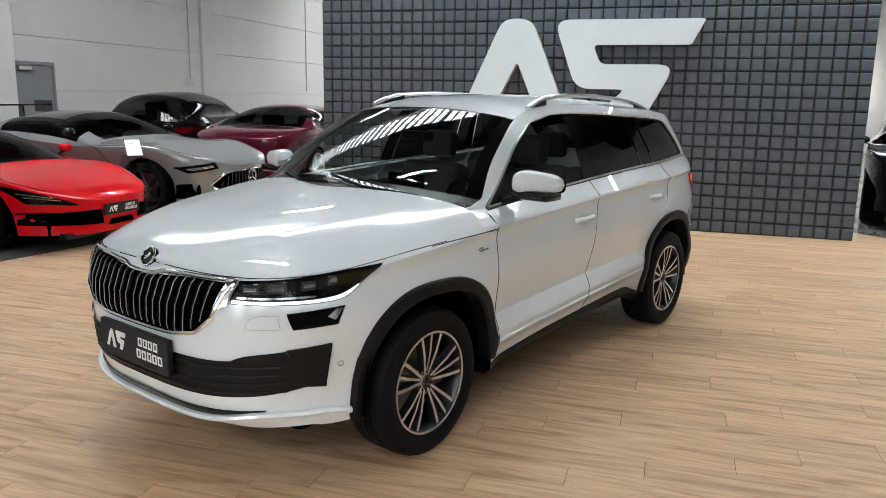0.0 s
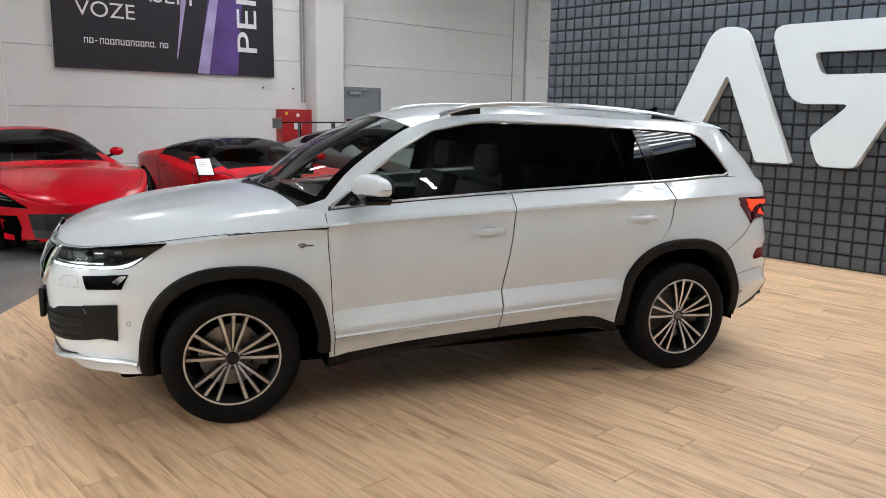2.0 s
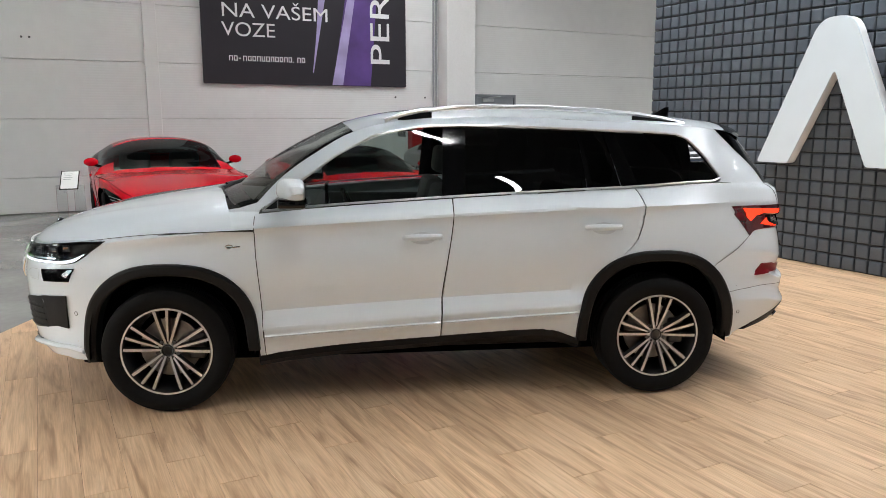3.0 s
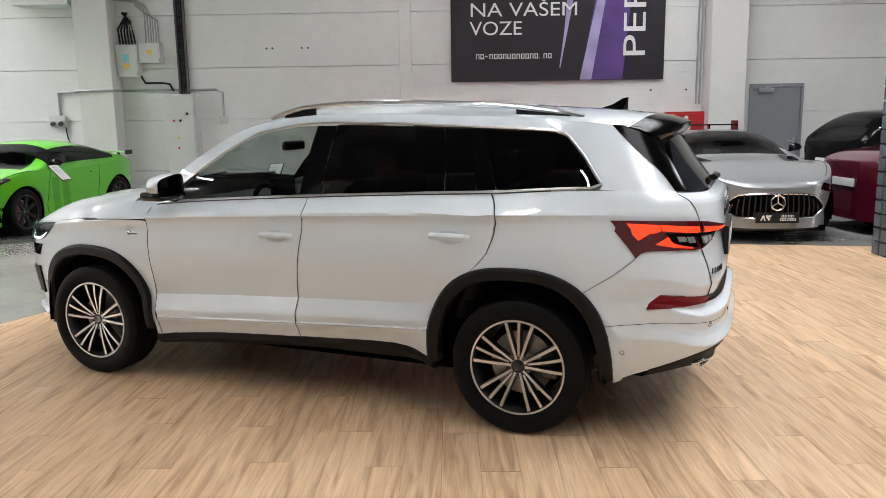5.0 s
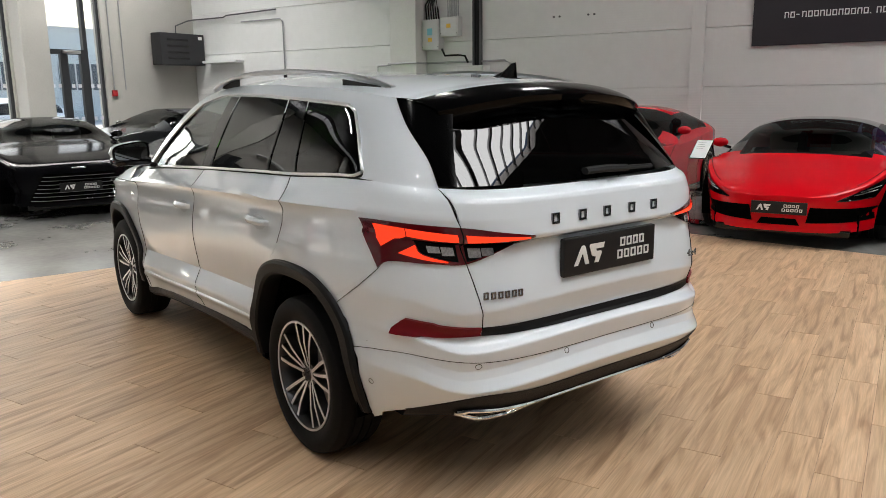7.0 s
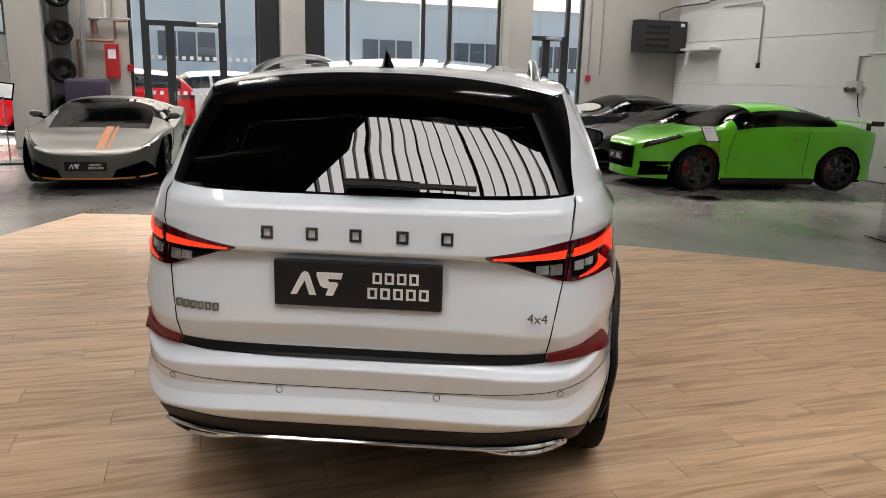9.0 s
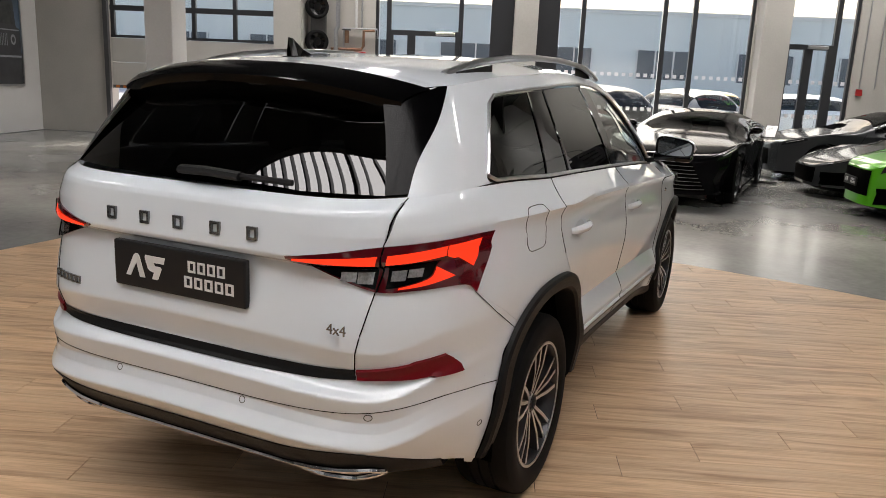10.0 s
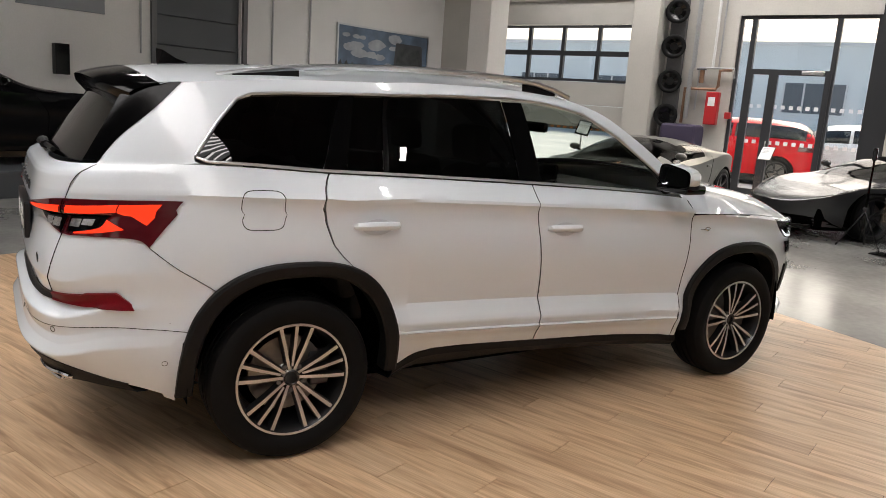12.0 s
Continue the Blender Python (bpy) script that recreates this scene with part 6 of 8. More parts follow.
fire = thing("fire_hose_box", ROOM, "red enamel fire hose cabinet on the panel wall", "cabinet")
part("body", box(-5.61, -4.88, V0 + 0.002, V0 + 0.24, 0.98, 1.65, 0.012), M_FIREBOX, fire)
part("cabinet_door", box(-5.57, -4.92, V0 + 0.24, V0 + 0.252, 1.02, 1.61, 0.006), M_FIREBOX, fire)
part("sticker", box(-5.02, -4.95, V0 + 0.253, V0 + 0.255, 1.54, 1.60), M_STICKY, fire)
part("sticker", box(-5.34, -5.16, V0 + 0.253, V0 + 0.255, 1.24, 1.40), M_PRINTW, fire)
part("lock", cyl(0.04, (-5.25, V0 + 0.252, 1.53), (-5.25, V0 + 0.266, 1.53), 16), M_PRINTW, fire)

door = thing("door_1", ROOM, "closed grey steel service door", "door", kind="structure")
part("door_leaf", box(-7.55, -6.60, V0 - 0.02, V0 + 0.035, 0.02, 2.10, 0.006), M_GDOOR, door)
part("door_frame", box(-7.61, -6.55, V0 + 0.001, V0 + 0.05, 2.10, 2.17, 0.006), M_GDOOR, door)
for u_ in (-7.61, -6.60):
    part("door_frame", box(u_, u_ + 0.05, V0 + 0.001, V0 + 0.05, 0.0, 2.10, 0.004), M_GDOOR, door)
part("door_closer", box(-7.0, -6.70, V0 + 0.036, V0 + 0.10, 2.00, 2.08, 0.012), M_SATIN, door)
part("closer_arm", tube([(-6.85, V0 + 0.08, 2.09), (-7.15, V0 + 0.12, 2.12)], 0.010, 6), M_SATIN, door)
hd = part("door_handle", tube([(-7.46, V0 + 0.04, 1.05), (-7.46, V0 + 0.085, 1.05), (-7.33, V0 + 0.085, 1.05)], 0.010, 8), M_SATIN, door)
part("lock_plate", box(-7.49, -7.43, V0 + 0.036, V0 + 0.042, 0.90, 1.12, 0.002), M_SATIN, door)

for u0, u1, z0, z1, lab, stick in ((5.50, 5.93, 2.48, 3.10, "grey wall-mounted electrical enclosure with black cables", True), (5.05, 5.47, 2.74, 3.13, "small grey electrical enclosure", False)):
    eb = thing("electrical_box", ROOM, lab, "electrical box", "wall enclosures")
    part("body", box(u0, u1, V0 + 0.002, V0 + 0.20, z0, z1, 0.008), M_BOXGREY, eb)
    part("lid", box(u0 + 0.02, u1 - 0.02, V0 + 0.20, V0 + 0.215, z0 + 0.02, z1 - 0.02, 0.004), M_BOXGREY, eb)
    if stick:
        part("sticker", box(5.66, 5.78, V0 + 0.2155, V0 + 0.217, 2.78, 2.92), M_STICKB, eb)
    part("sticker", box((u0 + u1) / 2 - 0.05, (u0 + u1) / 2 + 0.05, V0 + 0.2155, V0 + 0.217, z0 + 0.17, z0 + 0.25), M_STICKY, eb)
    for sx_ in (0.05, 0.95):
        part("screw", cyl(0.012, (u0 + (u1 - u0) * sx_, V0 + 0.212, z0 + 0.06), (u0 + (u1 - u0) * sx_, V0 + 0.219, z0 + 0.06), 8), M_STEEL, eb)
for k in range(6):
    u = 5.56 + 0.06 * k
    cb = solo("cable", tube([(u, V0 + 0.1, 3.10), (u + 0.02, V0 + 0.11, 3.3 + 0.02 * k), (u - 0.10 * (k - 2.5) * 0.3, V0 + 0.1, 3.55), (5.80 - 0.02 * k, V0 + 0.06, 3.72)], 0.018, 6), M_BLACKP, ROOM, "black power cable above an enclosure", "cable", "enclosure cables", smooth=True)
for k in range(6):
    u = 5.10 + 0.05 * k
    pts = [(u, V0 + 0.08, 3.13), (u, V0 + 0.08, 3.55 + 0.03 * k)] + [(u + 0.05 + 0.20 * (1 - math.cos(a)) + 0.1, V0 + 0.07, 3.6 + 0.03 * k + 0.30 * math.sin(a)) for a in np.linspace(0.3, 1.5, 6)] + [(6.4, V0 + 0.43, 3.98 + 0.03 * k)]
    solo("conduit", tube(pts, 0.014, 6), M_GALV, ROOM, "bent grey conduit above the enclosures", "conduit", "enclosure conduits", smooth=True)
cab = thing("switch_cabinet", ROOM, "tall light grey switch cabinet with small pilot lamps", "cabinet")
part("body", box(4.40, 5.01, V0 + 0.002, V0 + 0.30, 0.0, 2.13, 0.01), M_BOXGREY, cab)
part("cabinet_door", box(4.43, 4.98, V0 + 0.30, V0 + 0.318, 0.12, 2.10, 0.006), M_BOXGREY, cab)
for u, z, mt in ((4.83, 1.62, M_CALIPER), (4.70, 1.62, M_GLOSSB), (4.76, 1.28, M_STICKY), (4.76, 1.08, M_FIREBOX), (4.56, 1.75, M_GLOSSB)):
    part("pilot_lamp", cyl(0.022, (u, V0 + 0.318, z), (u, V0 + 0.335, z), 12), mt, cab)
tray = thing("cable_tray", ROOM, "upright dark cable tray with rungs on the wall", "cable tray")
for u in (4.59, 4.75):
    part("rail", box(u - 0.015, u + 0.015, V0 + 0.003, V0 + 0.09, 2.14, 6.0), M_STEEL, tray)
for k in range(14):
    part("rung", box(4.605, 4.735, V0 + 0.02, V0 + 0.05, 2.25 + k * 0.27, 2.28 + k * 0.27), M_STEEL, tray)
for k in range(3):
    part("cable", cyl(0.018, (4.63 + k * 0.04, V0 + 0.065, 2.14), (4.63 + k * 0.04, V0 + 0.065, 6.0), 6), M_BLACKP, tray)
solo("cable", tube([(5.5, V0 + 0.10, 2.50), (5.42, V0 + 0.10, 2.36), (5.1, V0 + 0.09, 2.36), (4.95, V0 + 0.08, 2.34), (4.88, V0 + 0.07, 2.20)], 0.022, 6), M_BLACKP, ROOM, "sagging black cable under the enclosure", "cable", smooth=True)
VC = V0 + 0.425
solo("conduit", tube([(7.22, V0 + 0.03, 1.75), (7.22, V0 + 0.03, 2.20), (6.66, V0 + 0.03, 2.22), (6.65, VC, 2.22), (5.93, VC, 2.22), (5.92, V0 + 0.03, 2.22), (4.05, V0 + 0.03, 2.22), (3.92, V0 + 0.03, 2.16), (3.92, V0 + 0.03, 1.70)], 0.022, 8), M_GALV, ROOM, "grey conduit run round the column", "conduit", smooth=True)
sk = thing("socket_box", ROOM, "grey industrial socket box with two outlets", "socket")
part("body", box(7.10, 7.42, V0 + 0.002, V0 + 0.10, 1.52, 1.75, 0.008), M_BOXGREY, sk)
for u in (7.18, 7.34):
    part("outlet", cyl(0.045, (u, V0 + 0.10, 1.60), (u, V0 + 0.15, 1.58), 14), M_STEEL, sk)
solo("cable", tube([(7.12, V0 + 0.06, 1.53), (7.10, V0 + 0.05, 1.3), (7.02, V0 + 0.05, 1.1)], 0.012, 6), M_BLACKP, ROOM, "thin cable below a socket box", "cable")
solo("socket_box", box(3.85, 3.99, V0 + 0.002, V0 + 0.08, 1.55, 1.70, 0.008), M_BOXGREY, ROOM, "small grey junction box on the wall", "socket")
solo("wall_duct", box(6.66, 7.75, V0 + 0.002, V0 + 0.45, 3.84, 4.6, 0.01), M_WALL, ROOM, "white boxed duct high on the wall", "duct")
solo("conduit", tube([(11.4, V0 + 0.03, 3.40), (10.1, V0 + 0.03, 3.40), (10.02, V0 + 0.03, 3.33), (10.02, V0 + 0.03, 2.10)], 0.016, 8), M_GALV, ROOM, "thin grey drop conduit on the wall", "conduit", smooth=True)
solo("outlet", box(9.98, 10.06, V0 + 0.002, V0 + 0.05, 2.00, 2.11, 0.005), M_BLACKP, ROOM, "small black outlet at a conduit end", "outlet")
for u in (-5.56, -5.49):
    solo("conduit", cyl(0.02, (u, V0 + 0.04, 1.8), (u, V0 + 0.04, 6.2), 8), M_GALV, ROOM, "upright grey conduit beside a column", "conduit")
solo("conduit", cyl(0.015, (-12.05, V0 + 0.03, 1.90), (-12.05, V0 + 0.03, 6.2), 8), M_GALV, ROOM, "thin upright conduit on the panel wall", "conduit")
solo("junction_box", box(-12.14, -11.90, V0 + 0.002, V0 + 0.08, 1.80, 1.97, 0.006), M_BOXGREY, ROOM, "small junction box on the panel wall", "junction box")
solo("conduit", cyl(0.015, (-18.4, V0 + 0.03, 1.75), (-18.4, V0 + 0.03, 6.2), 8), M_GALV, ROOM, "thin upright conduit on the panel wall", "conduit")
for u in (3.0, 2.88, 2.3, 2.18, -5.3, -4.6):
    solo("wall_plug", cyl(0.02, (u, V0 + 0.001, 3.0 if u > 0 else 2.08), (u, V0 + 0.02, 3.0 if u > 0 else 2.08), 8), M_STEEL, ROOM, "small screw plug in the panel wall", "screw")

# window wall fixtures
tv = thing("fan_heater", ROOM, "black boxed air heater hung high on the wall", "heater")
part("body", box(U1 - 0.42, U1 - 0.06, -10.42, -9.05, 2.37, 3.15, 0.02), M_LAMPDARK, tv)
part("bracket", box(U1 - 0.06, U1 - 0.002, -10.1, -9.4, 2.5, 2.9), M_STEEL, tv)
for k in range(4):
    part("louvre", box(U1 - 0.435, U1 - 0.42, -9.9, -9.25, 2.51 + 0.15 * k, 2.56 + 0.15 * k), M_GLOSSB, tv)
part("sticker", box(U1 - 0.423, U1 - 0.421, -10.34, -10.22, 3.01, 3.09), M_PRINTW, tv)
solo("conduit", tube([(U1 - 0.1, -9.8, 3.15), (U1 - 0.1, -9.8, 3.35), (U1 - 0.08, -10.2, 3.50), (U1 - 0.1, V0 + 0.06, 3.54), (12.0, V0 + 0.05, 3.54), (11.9, V0 + 0.05, 3.58), (10.2, V0 + 0.05, 3.62)], 0.018, 8), M_STEEL, ROOM, "dark cable conduit above the heater", "conduit", smooth=True)
solo("wall_shelf", box(11.4, 12.6, V0 + 0.002, V0 + 0.30, 2.42, 2.48, 0.005), M_WALL, ROOM, "narrow white wall shelf", "shelf")
solo("alarm_button", box(U1 - 0.05, U1 - 0.002, -8.0, -7.87, 1.62, 1.76, 0.008), M_FIREBOX, ROOM, "small red alarm button on the wall", "alarm button")
for v in (-7.93, -8.25):
    solo("conduit", cyl(0.014, (U1 - 0.03, v, 1.77), (U1 - 0.03, v, 4.8), 8), M_GALV, ROOM, "thin grey conduit on the window wall", "conduit")
ex = thing("fire_extinguisher_box", ROOM, "red fire extinguisher cabinet with white notice", "cabinet")
part("body", box(U1 - 0.17, U1 - 0.002, 2.95, 3.22, 1.40, 2.10, 0.02), M_FIREBOX, ex)
part("notice", box(U1 - 0.173, U1 - 0.171, 3.01, 3.16, 1.80, 1.99), M_PRINTW, ex)
solo("alarm_button", box(U1 - 0.06, U1 - 0.002, 2.68, 2.81, 1.55, 1.69, 0.008), M_FIREBOX, ROOM, "small red alarm button on the wall", "alarm button")
for k in range(5):
    tyre_on = thing("tyre", ROOM @ pose(U1 - 0.30, 4.02, 0.80 + 0.74 * k, 0, 0, 118) @ Matrix.Diagonal((0.72, 0.72, 0.72, 1)), "black spare wheel hung in a column rack", "wheel", "racked wheels")
    o = new("tyre_body", TYRE)
    o.parent = tyre_on
    part("rim", revolve([(0.0, 0.05), (0.12, 0.06), (0.22, 0.09), (0.245, 0.10)], 24), M_GLOSSB, tyre_on, smooth=True)
solo("wheel_rack", box(U1 - 0.16, U1 - 0.03, 3.86, 4.20, 0, 4.6, 0.01), M_STEEL, ROOM, "dark steel rack holding spare wheels", "rack")
for pts, r, lab, mt in (([(U1 - 0.15, 3.62, 1.5), (U1 - 0.15, 3.62, 2.55), (U1 - 0.15, 3.58, 2.62), (U1 - 0.15, 3.58, 5.2)], 0.05, "lagged grey water pipe on the wall", M_GALV),
                        ([(U1 - 0.12, 3.72, 1.4), (U1 - 0.12, 3.72, 2.15), (U1 - 0.12, 3.05, 2.15), (U1 - 0.12, 3.0, 2.22), (U1 - 0.12, 3.0, 2.55), (U1 - 0.12, 2.75, 2.57)], 0.035, "bare copper-coloured pipe run", M_RUST),
                        ([(U1 - 0.12, 3.45, 1.7), (U1 - 0.12, 3.45, 2.6), (U1 - 0.12, 2.70, 2.6), (U1 - 0.12, 2.68, 2.4)], 0.022, "thin steel pipe loop", M_GALV),
                        ([(U1 - 0.08, 3.18, 2.6), (U1 - 0.08, 3.18, 5.2)], 0.03, "upright white pipe beside the glazing", M_BOXGREY), ([(U1 - 0.08, 3.05, 2.6), (U1 - 0.08, 3.05, 5.2)], 0.02, "upright thin grey pipe by the glazing", M_GALV), ([(U1 - 0.1, 4.3, 4.35), (U1 - 0.1, 0.2, 4.35)], 0.05, "long white pipe above the glazing", M_BOXGREY)):
    solo("pipe", tube(pts, r, 10), mt, ROOM, lab, "pipe", "pipes by the entrance", smooth=True)
vl = thing("pipe_valve", ROOM, "brass valve on the pipe run", "valve")
part("body", cyl(0.05, (U1 - 0.12, 3.38, 2.28), (U1 - 0.12, 3.38, 2.55), 12), M_RUST, vl)
part("handle", box(U1 - 0.2, U1 - 0.14, 3.28, 3.48, 2.55, 2.58, 0.005), M_STEEL, vl)
solo("covered_box", box(U1 - 0.75, U1 - 0.15, 3.15, 3.95, 0, 1.38, 0.09, segs=3), M_PURPLE, ROOM, "box under a dark violet cloth cover", "box", smooth=True)
for v0, v1 in ((2.55, 0.15), (-1.3, -5.5), (-6.3, -7.7)):
    row = thing("glass_marking", ROOM, "row of small white squares stuck on the glazing", "sticker", "glazing stickers")
    n = int((v0 - v1) / 0.16)
    for k in range(n):
        for z in (1.08, 1.82):
            part("square", box(U1 + 0.083, U1 + 0.086, v1 + 0.05 + k * 0.16, v1 + 0.13 + k * 0.16, z, z + 0.08), M_PRINTW, row)
ent = thing("door_lettering", ROOM, "dark lettering stuck on the glass door, seen from behind", "lettering")
label_text("lettering", "VCHOD", 0.17, ent, FACE_FRONT @ Matrix.Translation((0.92, 1.27, U1 + 0.10)), M_STEEL, 0.62)

# north wall
pic = thing("picture", TO_SOUTH @ Matrix.Translation((9.2, 1.02, -V1 + 0.002)), "framed landscape photograph of dark off-road cars under clouds", "picture")
PWD, PHT = 3.36, 2.12
part("print", prism([(0.04, 0.04), (PWD - 0.04, 0.04), (PWD - 0.04, PHT - 0.04), (0.04, PHT - 0.04)], 0.01, 0.03), material("sky_print", (0.105, 0.155, 0.225), 0.35, stain=0.5, stain_scale=1.3, grain=0.15, grain_scale=6), pic)
M_ROADP = material("road_print", (0.05, 0.052, 0.058), 0.35, stain=0.3, stain_scale=3)
M_CLOUDP = material("cloud_print", (0.30, 0.32, 0.345), 0.35, stain=0.2, stain_scale=4)
M_TREEP = material("tree_print", (0.045, 0.05, 0.05), 0.35, stain=0.5, stain_scale=6)
part("road", prism([(0.04, 0.04), (PWD - 0.04, 0.04), (PWD - 0.04, 0.72), (0.04, 0.66)], 0.0305, 0.032), M_ROADP, pic)
part("road_line", prism([(0.06, 0.18), (0.12, 0.16), (0.95, 0.60), (0.92, 0.61)], 0.0325, 0.033), M_CLOUDP, pic)
random.seed(5)
for k in range(16):
    cx, cy, r = random.uniform(0.2, PWD - 1.3), random.uniform(1.05, 1.95), random.uniform(0.07, 0.20)
    part("cloud", prism([(min(cx + r * 1.9 * math.cos(a) * random.uniform(0.8, 1.1), PWD - 0.05), min(cy + r * 0.7 * math.sin(a) * random.uniform(0.8, 1.2), PHT - 0.05)) for a in np.linspace(0, math.tau, 13)[:-1]], 0.0305, 0.0315 + 0.0002 * k), M_CLOUDP, pic)
for k in range(9):
    cx, w_ = 0.15 + 0.24 * k * 0.8, random.uniform(0.12, 0.22)
    part("tree", prism([(max(cx + w_ * math.cos(a) * random.uniform(0.6, 1.2), 0.05), 0.95 + 0.30 * math.sin(a) * random.uniform(0.7, 1.2)) for a in np.linspace(0, math.tau, 12)[:-1]], 0.036, 0.0365 + 0.0002 * k), M_TREEP, pic)
for x0, w_, y0 in ((0.98, 0.46, 0.60), (1.32, 0.66, 0.56), (1.86, 1.42, 0.48)):     # three box-shaped cars, one behind the other
    h, z0 = w_ * 0.96, 0.040 + 0.002 * x0
    body = [(x0, y0), (x0 + w_, y0), (x0 + w_, y0 + 0.55 * h), (x0 + 0.90 * w_, y0 + 0.58 * h), (x0 + 0.86 * w_, y0 + h), (x0 + 0.14 * w_, y0 + h), (x0 + 0.10 * w_, y0 + 0.58 * h), (x0, y0 + 0.55 * h)]
    car_ = part("car_shape", prism(rounded(body, [0.04 * w_] * 8), z0, z0 + 0.001), M_ROADP, pic)
    part("screen", prism([(x0 + 0.16 * w_, y0 + 0.62 * h), (x0 + 0.84 * w_, y0 + 0.62 * h), (x0 + 0.80 * w_, y0 + 0.92 * h), (x0 + 0.20 * w_, y0 + 0.92 * h)], z0 + 0.001, z0 + 0.0015), M_TREEP, car_)
    part("wing_edge", prism([(x0 + 0.02 * w_, y0 + 0.52 * h), (x0 + 0.98 * w_, y0 + 0.52 * h), (x0 + 0.98 * w_, y0 + 0.54 * h), (x0 + 0.02 * w_, y0 + 0.54 * h)], z0 + 0.001, z0 + 0.0015), M_CLOUDP, car_)
    for k in range(9):
        xk = x0 + (0.34 + 0.04 * k) * w_
        part("grille_bar", prism([(xk, y0 + 0.28 * h), (xk + 0.012 * w_, y0 + 0.28 * h), (xk + 0.012 * w_, y0 + 0.47 * h), (xk, y0 + 0.47 * h)], z0 + 0.001, z0 + 0.0015), M_CLOUDP, car_)
    for cx in (x0 + 0.18 * w_, x0 + 0.82 * w_):
        part("car_lamp", prism([(cx + 0.065 * w_ * math.cos(a), y0 + 0.38 * h + 0.08 * w_ * math.sin(a)) for a in np.linspace(0, math.tau, 17)[:-1]], z0 + 0.001, z0 + 0.0015), M_CLOUDP, car_)
        part("lamp_middle", prism([(cx + 0.035 * w_ * math.cos(a), y0 + 0.38 * h + 0.045 * w_ * math.sin(a)) for a in np.linspace(0, math.tau, 13)[:-1]], z0 + 0.0015, z0 + 0.002), M_ROADP, car_)
    part("bumper", prism([(x0, y0 + 0.10 * h), (x0 + w_, y0 + 0.10 * h), (x0 + w_, y0 + 0.13 * h), (x0, y0 + 0.13 * h)], z0 + 0.001, z0 + 0.0015), M_CLOUDP, car_)
for b_ in (box(0, PWD, 0, 0.04, 0, 0.05), box(0, PWD, PHT - 0.04, PHT, 0, 0.05), box(0, 0.04, 0.04, PHT - 0.04, 0, 0.05), box(PWD - 0.04, PWD, 0.04, PHT - 0.04, 0, 0.05)):
    part("frame", b_, M_SATIN, pic)
solo("dark_window", box(2.08, 3.57, V1 - 0.03, V1 - 0.002, 2.60, 3.55, 0.004), M_GDOOR, ROOM, "dark grey glazed strip high in the wall", "window")
solo("speaker", box(2.64, 2.88, V1 - 0.14, V1 - 0.002, 1.52, 2.03, 0.01), M_GLOSSB, ROOM, "slim black loudspeaker on the wall", "loudspeaker")
solo("control_box", box(7.16, 7.44, V1 - 0.10, V1 - 0.002, 1.62, 1.98, 0.01), M_BOXGREY, ROOM, "grey gate control box on the wall", "control box")
solo("control_box", box(6.64, 6.86, V1 - 0.08, V1 - 0.002, 1.38, 1.72, 0.01), M_STEEL, ROOM, "dark switch box beside the gate", "control box")
for u in (7.30, 8.36, 4.25):
    solo("conduit", cyl(0.02, (u, V1 - 0.03, 2.0 if u < 8 else 1.0), (u, V1 - 0.03, 5.5), 8), M_GALV, ROOM, "thin conduit on the plaster wall", "conduit")
structure("column_6", box(6.87, 7.40, 4.74, 5.16, 0, CEIL, 0.015), M_PLASTER, "free-standing white hall column", category="column")

# display stands: clear acrylic foot, tilted card


def stand(m, label, card=M_PAPER, h=0.92):
    st = thing("price_stand", m, label, "display stand", "price stands")
    part("foot", box(-0.15, 0.15, -0.20, 0.20, 0, 0.012, 0.003), M_GLOSSB, st)
    for y in (-0.10, 0.10):
        p = part("leg", box(-0.012, 0.012, y - 0.06, y + 0.06, 0.012, h - 0.06), M_ACRYL, st)
    bm = box(-0.15, 0.15, -0.105, 0.105, -0.004, 0.004, 0.002)
    tilt = Matrix.Translation((0, 0, h)) @ Matrix.Rotation(radians(44), 4, "Y")
    bmesh.ops.transform(bm, matrix=tilt, verts=bm.verts)
    c = part("card_holder", bm, M_GLOSSB, st)
    bm = box(-0.14, 0.14, -0.095, 0.095, 0.0045, 0.0065)
    bmesh.ops.transform(bm, matrix=tilt, verts=bm.verts)
    cd = part("card", bm, card, c, "printed card")
    for k in range(4):
        bm = box(-0.10 + 0.03 * k, -0.096 + 0.03 * k, -0.07, 0.03 - 0.01 * (k % 2), 0.0066, 0.0072)
        bmesh.ops.transform(bm, matrix=tilt, verts=bm.verts)
        part("line_bar", bm, M_GDOOR, c)
    return st


stand(at(1.10, -5.60, 100), "clear acrylic price stand with a white card beside a red car", h=0.88)
stand(at(-1.40, -6.45, 70), "clear acrylic price stand with a white card beside a silver car")
stand(at(3.86, -4.72, 100), "clear acrylic price stand with a white card beside a red coupe", h=0.88)
stand(ROOM @ pose(4.82, -5.55, 0, 0, 0, 170), "clear acrylic price stand with a white card before a green car")
stand(ROOM @ pose(9.75, -5.0, 0, 0, 0, 150), "clear acrylic price stand with a white card before a dark car")
stand(at(7.25, 1.35, 190), "clear acrylic price stand with a dark card beside a grey car", M_GDOOR, 0.95)
sp_ = thing("sign_post", ROOM @ pose(9.9, 4.45, 0, 0, 0, 190), "slim post with a framed white notice", "sign")
part("foot", box(-0.22, 0.22, -0.28, 0.28, 0, 0.02, 0.004), M_STEEL, sp_)
part("post", tube([(0, 0, 0.02), (0.02, -0.02, 1.10)], 0.012, 8), M_SATIN, sp_)
lean = Matrix.Translation((0.02, -0.02, 1.05)) @ Matrix.Rotation(radians(-28), 4, "Y") @ Matrix.Rotation(radians(-8), 4, "X")
